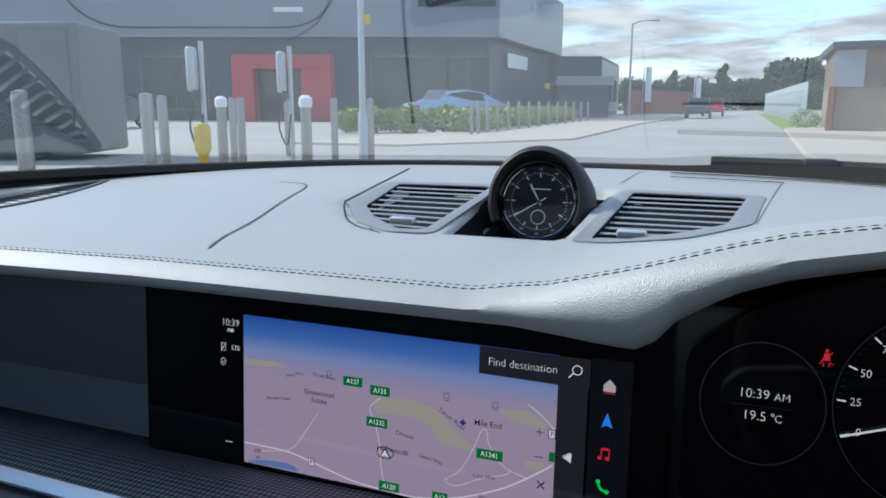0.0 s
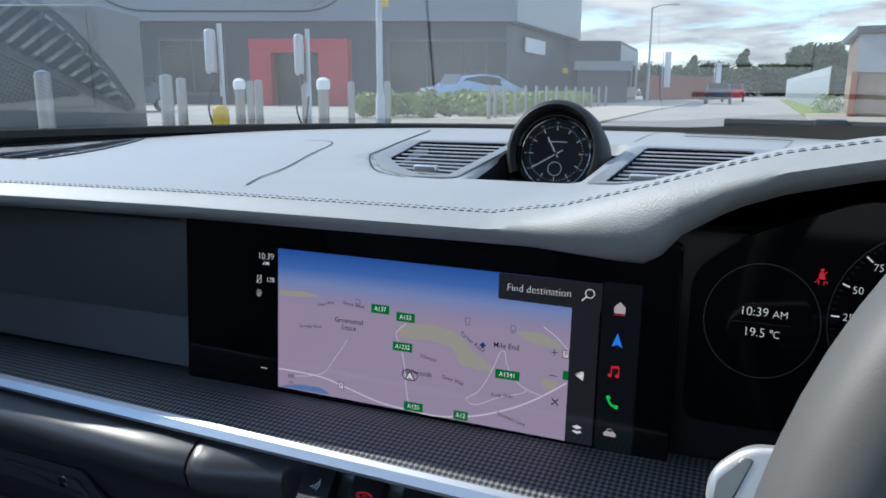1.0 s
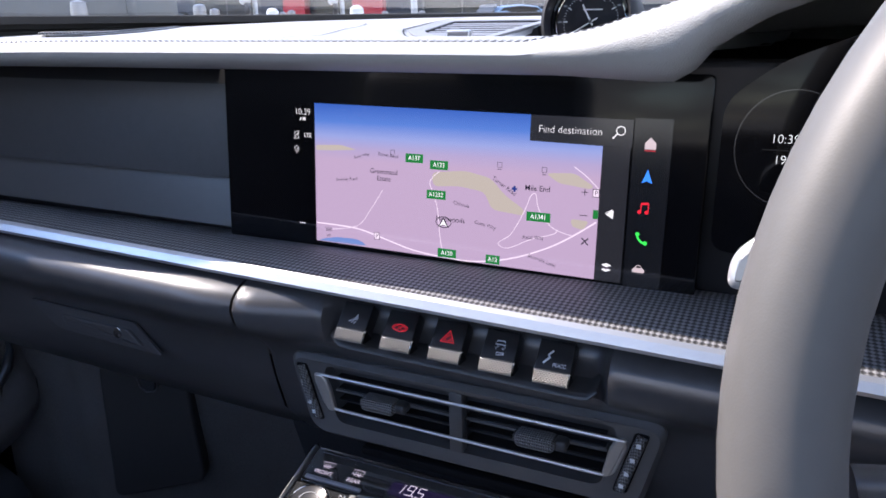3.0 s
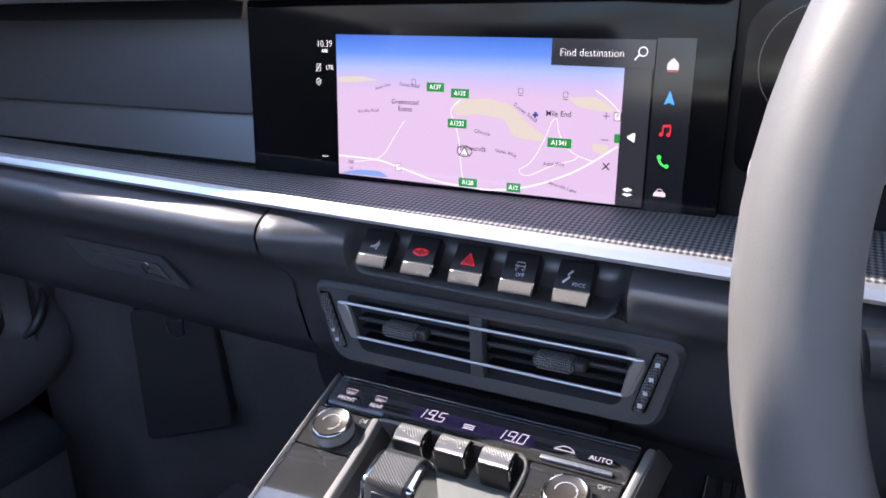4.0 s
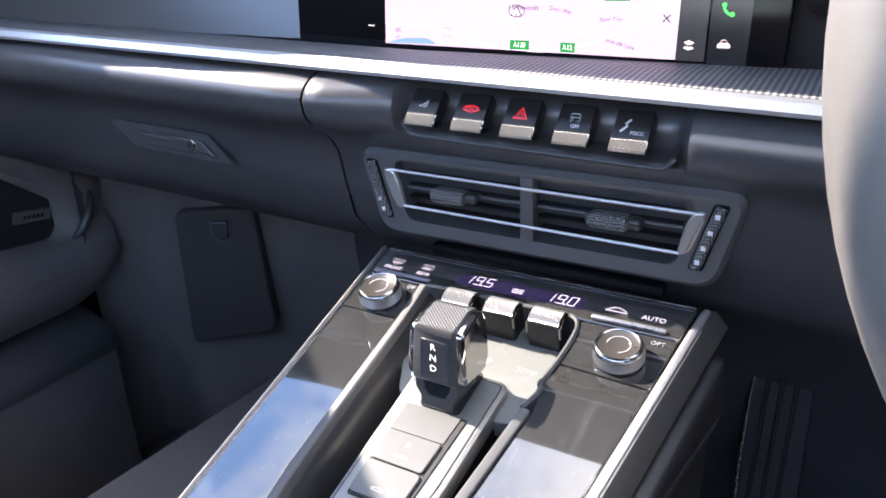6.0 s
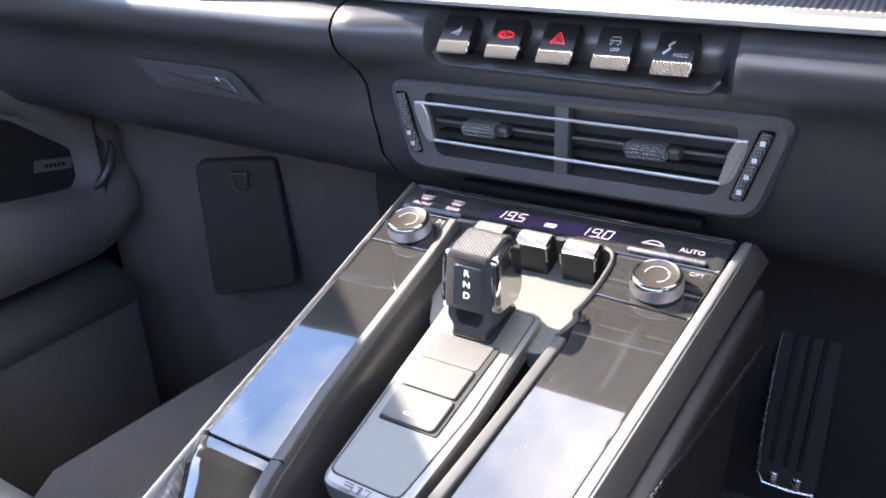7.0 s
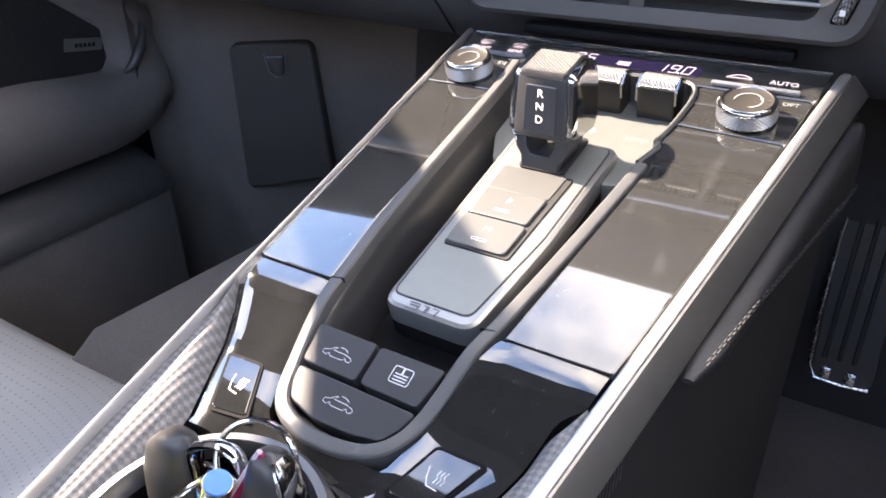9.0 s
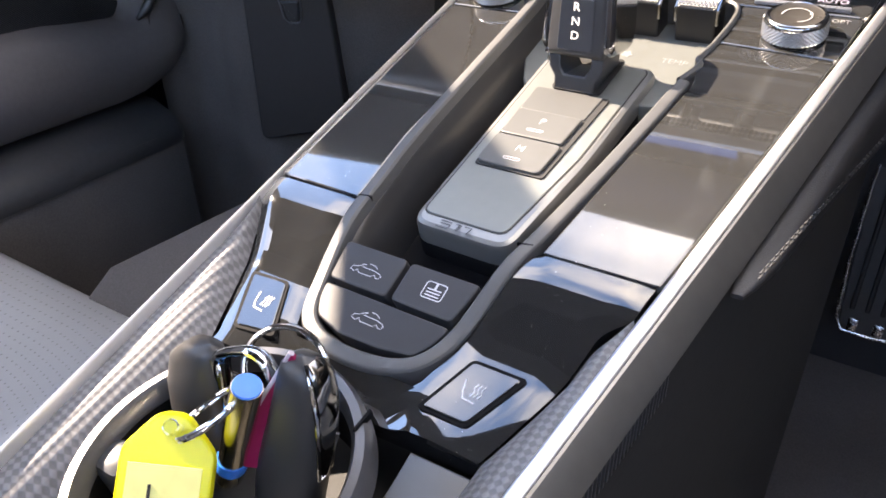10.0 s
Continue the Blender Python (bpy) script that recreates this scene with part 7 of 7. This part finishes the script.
# ---- cup holder and what stands in it ----
CX, CY, CZ = -.0140, -.0135, .5985
cup = thing("cup_holder", "round black cup holder with a smooth rim", "cup holder", at=(CX, CY, .52))
RM = basis((CX, CY, CZ), (1, 0, 0), (0, 1, .18))
part("rim", lathe([(.0385, -.006), (.0390, -.001), (.0405, .0012), (.0432, .0010), (.0448, -.0015), (.0455, -.008)], RM, 72, caps=False), SOFT, cup, "smooth dark grey rim")
part("bowl", lathe([(.0400, -.001), (.0390, -.02), (.0370, -.075), (.001, -.075)], RM, 48, caps=False), DEEP, cup)
part("rim_seam", block((.030, .031, .0006), (.0010, .008, .0025), 0, 1, RM @ pose(0, 0, 0, 0, 0, 0)), DEEP, cup)
for a in (200, 330):
    part("grip_finger", block((.034 * math.cos(radians(a)), .034 * math.sin(radians(a)), -.016), (.012, .012, .026), .003, 2, RM), HARD, cup)
LACQ = mat("fob_black", (0.040, 0.038, 0.037), 0.40, vary=0.1)


def fob(label, at, secs):
    """A pebble-shaped key: rounded sections as height, left, right, middle depth and half depth."""
    f = thing("key_fob", label, "car key", "keys in the cup", at)

    def section(q, t, off=0.0):
        z, x0, x1, y, d = q
        return Vector(((x0 + x1) / 2 + ((x1 - x0) / 2 + off) * math.copysign(abs(math.cos(t)) ** .75, math.cos(t)), y + (d + off) * math.copysign(abs(math.sin(t)) ** .75, math.sin(t)), z))

    bm, vs = loft([[section(q, 2 * math.pi * j / 28) for j in range(28)] for q in secs], close_v=True)
    bm.faces.new(vs[0])
    bm.faces.new(vs[-1][::-1])
    part("shell", bm, LACQ, f, "smooth black shell", sharp=60)
    return f, section


SHELL = [(.6347, .0078, .0092, .0045, .0005), (.634, .0055, .0115, .0045, .0026), (.6325, .0030, .0140, .0045, .0050), (.6285, .0018, .0158, .0043, .0064), (.620, -.0010, .0164, .0040, .0072), (.608, -.0055, .0150, .0036, .0076), (.594, -.0110, .0120, .0030, .0078), (.580, -.0150, .0085, .0026, .0076), (.562, -.0190, .0050, .0022, .0060)]
f, section = fob("second black car key fob on the split ring", (.003, .003, .562), SHELL)
rows = []
for q, a0 in zip(SHELL[1:7], (-34, -36, -34, -30, -24, -12)):
    rows.append([section(q, radians(a0 + (62 - a0) * j / 10), -.0006 if j in (0, 10) else .0006) for j in range(11)])
part("side_plate", loft(rows)[0], DCHROME, f, "dark polished side plate", sharp=60)
part("chrome_edge", tube([section(q, radians(a0), .0006) for q, a0 in zip(SHELL[1:7], (-34, -36, -34, -30, -24, -12))] + [section(SHELL[6], 0, .0004), section(SHELL[5], radians(20), .0006)], .0006, 8), CHROME, f, "bright chrome edge")
SHELL = [(.6222, -.0305, -.0295, .0045, .0004), (.6215, -.0330, -.0275, .0045, .0020), (.6200, -.0400, -.0268, .0045, .0048), (.6150, -.0460, -.0262, .0042, .0062), (.605, -.0492, -.0262, .0036, .0070), (.590, -.0500, -.0270, .0026, .0072), (.575, -.0490, -.0280, .0018, .0070), (.560, -.0460, -.0300, .0012, .0055)]
f, section = fob("black car key fob with a chrome clasp", (-.037, .003, .560), SHELL)
hoop = smooth_path([(-.0272, .0035, .585), (-.0268, .0038, .604), (-.0262, .0040, .6150), (-.0245, .0040, .6205), (-.0190, .0040, .6245), (-.0110, .0040, .6280), (-.0060, .0040, .6275), (-.0035, .0040, .6225), (-.0040, .0040, .610), (-.0060, .0040, .590)], 4)
part("chrome_clasp", tube(hoop, .0017, 10, squash=1.7), CHROME, f, "polished chrome hoop")
part("clasp_pin", tube([(-.0235, .0040, .610), (-.0225, .0040, .619), (-.0215, .0040, .6235)], .0010, 8), DCHROME, f)
part("clasp_plate", block((-.0165, .0055, .6110), (.0170, .0030, .0050), .0012, 2), DCHROME, f, "dark polished bridge")
pen = thing("metal_tube_key", "brass and steel tube with blue ends", "key", "keys in the cup", (-.0195, -.004, .57))
pm = basis((-.0215, -.0050, .5810), (.928, 0, -.372), (0, 1, 0)) @ Matrix.Scale(.86, 4, (1, 0, 0)) @ Matrix.Scale(.86, 4, (0, 1, 0))
part("tube", lathe([(.0001, 0), (.0050, 0), (.0052, .046), (.0050, .0478)], pm, 24), mat("steel_tube", (0.66, 0.60, 0.48), 0.2, 1.0), pen)
part("blue_cap", lathe([(.0050, .0474), (.0047, .0484), (.0001, .0486)], pm, 24), mat("bright_blue_plastic", (0.02, 0.22, 0.75), 0.35), pen, "bright blue end cap")
part("blue_band", lathe([(.0054, .0060), (.0056, .0065), (.0056, .0105), (.0054, .0110)], pm, 24), bpy.data.materials["bright_blue_plastic"], pen)
rt = thing("red_tag", "dark red leather key tag with a pale cut edge", "key tag", "keys in the cup", (-.010, .006, .58))
along, wide = Vector((.442, .163, .882)).normalized(), Vector((.45, .29, -.60)).normalized()
tm = Matrix((wide, along, wide.cross(along).normalized())).transposed().to_4x4()
tm.translation = (-.0120, -.0045, .6025)
part("strip", prism([(0, 0), (.003, -.012), (.0110, -.006), (.0125, .028), (.0090, .0385), (.0022, .0398)], -.0008, .0008, tm, .0003), mat("crimson_leather", (0.33, 0.012, 0.07), 0.35, vary=0.1), rt)
part("cut_edge", tube([tm @ Vector(q) for q in ((.003, -.009, 0), (0, 0, 0), (.001, .020, 0), (.0022, .0398, 0))], .0009, 6), mat("pale_edge", (0.6, 0.5, 0.5), 0.5), rt, "pale cut edge")
ring = thing("split_ring", "steel split key ring", "key ring", "keys in the cup", (-.008, .012, .62))
rm2 = Matrix.Translation((-.0062, .0112, .6190)) @ pose(0, 0, 0, 62, 12, 20)
pts = [rm2 @ Vector((.0122 * math.cos(t), .0122 * math.sin(t), .0016 * t / 12.0)) for t in [4 * math.pi * j / 72 for j in range(73)]]
part("coil", tube(pts, .0009, 8), CHROME, ring)
ring2 = thing("split_ring", "smaller steel key ring through the yellow tag", "key ring", "keys in the cup", (-.026, -.010, .61))
rm3 = basis(Vector((-.0235, -.0145, .6075)) + Vector((.0083, .0053, .0060)), (.72, .46, .52), (-.35, .75, -.15))
pts = [rm3 @ Vector((.0115 * math.cos(t), .0115 * math.sin(t), .0012 * t / 12.0)) for t in [4 * math.pi * j / 60 for j in range(61)]]
part("coil", tube(pts, .0008, 8), CHROME, ring2)
YEL = mat("yellow_tag_plastic", (0.72, 0.68, 0.02), 0.25, vary=0.06)
yt = thing("yellow_tag", "bright yellow plastic key tag with a paper insert", "key tag", "keys in the cup", (-.026, -.022, .59))
ym = Matrix.Translation((-.0235, -.0235, .5960)) @ pose(0, 0, 0, 52, 6, 30)
part("tag_body", prism(rounded([(-.0135, -.026), (.0135, -.026), (.0135, .008), (.0040, .0185), (-.0040, .0185), (-.0135, .008)], .003, 4), -.0016, .0016, ym, .0008), YEL, yt)
part("paper_insert", prism([(-.0105, -.024), (.0105, -.024), (.0105, .004), (-.0105, .004)], .0016, .0019, ym), mat("cream_paper", (0.70, 0.66, 0.24), 0.6), yt, "cream paper insert")
part("eyelet", lathe([(.0016, .0012), (.0022, .0022), (.0028, .0012)], ym @ Matrix.Translation((0, .0145, 0)), 20), CHROME, yt)
for x, y, w in ((-.004, -.006, .0045), (.003, -.009, .004), (-.006, -.012, .003)):
    part("print_bar", prism([(x, y), (x + .0009, y), (x + .0009, y + w), (x, y + w)], .0019, .0021, ym), SEAM, yt)

# ---- footwells, door, seat, pedal ----
bm = prism([(-.75, -.9), (.75, -.9), (.75, .95), (-.75, .95)], .20, .235)
tagged(part("floor", bm, DEEPC), "dark carpeted cabin floor", "floor", kind="structure")
mat_ = thing("floor_mat", "dark carpet floor mat with a bound edge", "floor mat", at=(-.38, .2, .24))
part("mat_surface", prism(rounded([(-.60, -.2), (-.14, -.2), (-.14, .52), (-.56, .52)], .04, 5), .235, .245, Matrix(), .003), DEEPC, mat_)
part("binding", tube([(x, y, .244) for x, y in rounded([(-.60, -.2), (-.14, -.2), (-.14, .52), (-.56, .52)], .04, 5)], .004, 6, closed=True), SOFT, mat_)
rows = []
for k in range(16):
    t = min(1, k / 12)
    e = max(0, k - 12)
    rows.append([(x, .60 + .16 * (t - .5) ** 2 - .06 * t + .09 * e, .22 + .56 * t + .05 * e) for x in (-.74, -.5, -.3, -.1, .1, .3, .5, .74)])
# bulkhead tone is set darker than the floor to carry the underdash shade
tagged(part("firewall", loft(rows)[0], mat("shaded_bulkhead_felt", (0.045, 0.044, 0.047), 0.95, vary=0.3, fine=700, bump=0.6, bump_scale=1500)), "carpeted front bulkhead, toned darker for the shade under the dash", "bulkhead", kind="structure")
kick = thing("footwell_cover", "black access cover with a small latch in the footwell", "cover panel", at=(-.47, .50, .5))
COVM = mat("matt_black_cover", (0.043, 0.039, 0.038), 0.6, vary=0.1, bump=0.1, bump_scale=900)
KM = basis((-.47, .49, .51), (.88, .47, 0), (0, 0, 1))
part("cover", prism(rounded([(-.047, .0775), (-.050, -.095), (.056, -.078), (.046, .080)], .012, 5), -.030, .005, KM, .003, 3), COVM, kick)
part("latch", prism(rounded([(-.006, .066), (.015, .066), (.013, .044), (.002, .044)], .003, 3), .004, .009, KM, .002), HARD, kick, "small black latch")
part("latch_rim", tube([KM @ Vector(q) for q in ((-.007, .067, .006), (-.003, .048, .007), (.003, .0425, .007), (.012, .0425, .007), (.016, .048, .007), (.0165, .067, .006))], .0010, 6), GREYP, kick)
plan = smooth_path([(-.575, -.6, 0), (-.575, .2, 0), (-.575, .385, 0), (-.587, .403, 0), (-.612, .416, 0), (-.623, .44, 0), (-.616, .460, 0), (-.586, .470, 0), (-.550, .466, 0), (-.514, .4705, 0), (-.47, .4945, 0), (-.42, .521, 0), (-.36, .548, 0), (-.25, .578, 0), (-.10, .592, 0)], 4)
rows = []
for p in plan:
    top = table([(.4155, .440), (.4165, .68)], p.y)
    rows.append([(p.x, p.y + .03 * (1 - zz) * (p.y > .45), .235 + (top - .235) * zz) for zz in (0, .06, .15, .3, .5, .75, 1)])
cut = next(i for i, p in enumerate(plan) if p.y > .395)
# one carpet: a lit tone for the kick panel, a shaded one below the sill
tagged(part("kick_panel", loft(rows[cut:])[0], CARPET), "carpeted side panel of the footwell in a lighter, lit tone", "side panel", kind="structure")
tagged(part("side_carpet", loft(rows[:cut + 1])[0], mat("shaded_sill_carpet", (0.110, 0.100, 0.096), 0.95, vary=0.3, fine=700, bump=0.8, bump_scale=1500)), "carpeted wall under the door sill in a darker, shaded tone", "side panel", kind="structure")

door = thing("door_panel", "black leather door panel with a speaker and armrest", "car door", at=(-.64, .2, .6))
ARM = [(-.6, .66), (.2, .70), (.343, .678), (.42, .622), (.478, .592)]
FOOT = [(-.6, .465), (.385, .468), (.43, .482), (.453, .498), (.467, .526), (.476, .56)]
rows = []
for k in range(41):
    y = -.55 + 1.026 * (k / 40) ** .8
    arm, foot, low = table(ARM, y), table(FOOT, y), table([(-.6, .58), (.30, .566), (.39, .553), (.47, .56)], y)
    deep = table([(.395, 1.0), (.43, 0.0)], y)
    end = .03 * max(0, (y - .455) / .021) ** 2
    low = max(low, foot + .02)
    rows.append([(x - end, y, z) for x, z in ((-.70, 1.002), (-.672, .990), (-.660, .90), (-.650, arm + .06), (-.634, arm + .03), (-.620, arm + .014), (-.617, arm), (-.622, arm - .012), (-.620 - .019 * deep, arm - .02), (-.616 - .023 * deep, low + .006), (-.613 - .013 * deep, low), (-.609, low - .012), (-.605, (low + foot) / 2), (-.612, foot + .010), (-.635, foot), (-.665, foot - .004))])
part("skin", loft(rows)[0], HIDE, door, "black leather door skin", sharp=60)
DM = basis((-.6385, .35, .585), (0, 1, 0), (0, 0, 1))
part("speaker_grille", prism(rounded([(-.20, -.004), (.040, -.025), (.064, .008), (-.012, .068), (-.20, .088)], .006, 4), 0, .003, DM, .001), MESHD, door, "black speaker mesh")
part("name_plate", prism(rounded([(.0015, .0044), (.0446, -.0019), (.0479, .0106), (.0051, .0176)], .001, 2), .003, .006, DM, .0008), SATIN, door, "small silver plate with unreadable letters")
for j in range(5):
    u = .0135 + .0050 * j
    v = .0088 - .146 * (u - .0135)
    part("plate_bar", prism([(u, v - .0018), (u + .0034, v - .0023), (u + .0042, v + .0017), (u + .0008, v + .0022)], .006, .0064, DM), SEAM, door)
part("grab_edge", tube([(-.622, .441, .606), (-.614, .437, .596), (-.611, .428, .580), (-.612, .417, .566), (-.618, .406, .556)], [.002, .0045, .006, .0058, .002], 10), HARD, door, "curved satin black grab edge")
bm = bmesh.new()
for off in (.0, .0035):
    for k in range(100):
        y = -.20 + .0066 * k
        if y < .47:
            tube([(-.632, y, table(ARM, y) + .0262 + off), (-.6325, y + .0044, table(ARM, y + .0044) + .0265 + off)], .0005, 5, bm=bm)
part("stitching", bm, THREAD, door)
sill = thing("door_sill", "black sill cover under the car door", "sill", at=(-.6, .0, .4))
rows = [[(x + e, y, z) for x, z in ((-.66, .466), (-.615, .464), (-.585, .452), (-.571, .436), (-.572, .425), (-.60, .42))] for y, e in ((-.60, 0), (.0, 0), (.30, 0), (.395, 0), (.408, -.010))]
bm, vs = loft(rows)
part("cover", bm, HARD, sill, "satin black sill cover", sharp=50)
right = thing("door_panel", "black leather driver's door panel", "car door", at=(.66, .2, .6))
part("skin", prism([(-.55, .22), (.55, .22), (.55, .94), (-.55, .955)], 0, .05, basis((.66, 0, 0), (0, 1, 0), (0, 0, 1))), HARD, right)
bm = block((0, -.62, .54), (1.4, .06, .68), .02, 2)
tagged(part("rear_bulkhead", bm, HIDE), "black leather rear cabin wall", "wall", kind="structure")
for s in (-1, 1):
    # left side and its door top are raised, out of view, to shade the seat
    bm = prism([(-.8, .18), (.75, .18), (.75, .90), (.42, .93), (.34, 1.0 if s < 0 else .95), (-.8, 1.0 if s < 0 else .95)], -.025, .025, basis((s * .725, 0, 0), (0, 1, 0), (0, 0, 1)), .01)
    tagged(part("car_side", bm, DARKCAR), "dark car body side", "car body", kind="structure")

seat = thing("passenger_seat", "grey perforated leather seat with bolsters", "seat", at=(-.38, -.2, .3))
SEATP = mat("perforated_seat_leather", (0.24, 0.25, 0.265), 0.45, vary=0.05, bump=0.2, bump_scale=560, pattern="holes")
rows = []
for k in range(25):
    x = -.60 + .45 * k / 24
    u = abs((x + .375) / .225)
    rise = .026 * max(0, (u - .55) / .45) ** 1.5 * (1 if u < .93 else max(0, (1.0 - u) / .07))
    rows.append([(x, y, z + rise + .035) for y, z in ((.10, .33), (.115, .40), (.110, .44), (.090, .462), (.05, .470), (-.05, .465), (-.2, .45), (-.40, .43), (-.45, .40))])
part("cushion", loft(rows)[0], SEATP, seat, "grey perforated leather cushion", sharp=70)
part("plinth", block((-.375, -.15, .30), (.42, .5, .16), .02, 2), HARD, seat)
part("backrest", block((-.375, -.50, .72), (.44, .10, .55), .04, 3), SEATL, seat)

pad = thing("knee_pad", "black stitched leather knee pad beside the console", "knee pad", at=(.11, .2, .6))
rows = []
for k in range(29):
    t = k / 28
    y = .292 - .176 * t
    zt = on_plane(0, y, -.0125)[2]
    zb = min(.6185, zt - .004)
    s = min(1, (1 - t) * 9 + .12, t * 12 + .15) ** .5
    c = Vector((.0768 + .133 * y, y, (zt + zb) / 2))
    rows.append([c + Vector((.0062 * s * math.copysign(abs(math.cos(a)) ** .55, math.cos(a)), 0, (zt - zb) / 2 * min(1, s * 1.3) * math.copysign(abs(math.sin(a)) ** .6, math.sin(a)))) for a in [2 * math.pi * j / 20 for j in range(20)]])
bm, vs = loft(rows, close_v=True)
bm.faces.new(vs[0])
bm.faces.new(vs[-1][::-1])
KTHREAD = mat("dark_grey_thread", (0.05, 0.05, 0.052), 0.8, vary=0.1)
KNEE = mat("black_knee_leather", (0.026, 0.025, 0.026), 0.45, vary=0.1, bump=0.15, bump_scale=1300, pattern="leather")
part("cushion", bm, KNEE, pad, "black leather cushion", sharp=70)
bm = bmesh.new()
for row in (.0058, .0078):
    for k in range(40):
        y = .288 - .0044 * k
        x = .0768 + .0061 + .133 * y
        tube([(x, y, .6215 + row), (x - .133 * .003, y - .003, .6215 + row)], .00035, 5, bm=bm)
part("stitching", bm, KTHREAD, pad)

pedal = thing("accelerator_pedal", "tall black accelerator pedal with a metal edge", "pedal", at=(.14, .55, .34))
PE = basis((.132, .560, .43), (1, 0, 0), (-.02, .28, 1))
part("plate", prism(rounded([(-.016, -.092), (.034, -.090), (.030, .040), (.022, .200), (-.022, .200), (-.0225, .04)], .010, 4), -.006, .003, PE, .002), HARD, pedal)
part("metal_edge", tube([PE @ Vector(q) for q in ((-.0220, .195, .002), (-.0215, .13, .002), (-.0185, .09, .003), (-.0215, .04, .002), (-.021, -.03, .002), (-.018, -.080, .002), (-.012, -.091, .002), (.010, -.092, .002), (.032, -.090, .002))], .0016, 8), ALU, pedal, "bright metal edge")
for x, yy in ((-.004, -.084), (.016, -.084), (.016, .180)):
    part("stud", block((x, yy, .004), (.008, .012, .003), .001, 2, PE), ALU, pedal, "bright metal stud")
for x in (-.008, .004, .016):
    part("rib", block((x, .055, .004), (.004, .25, .003), .001, 1, PE), RUBBER, pedal)
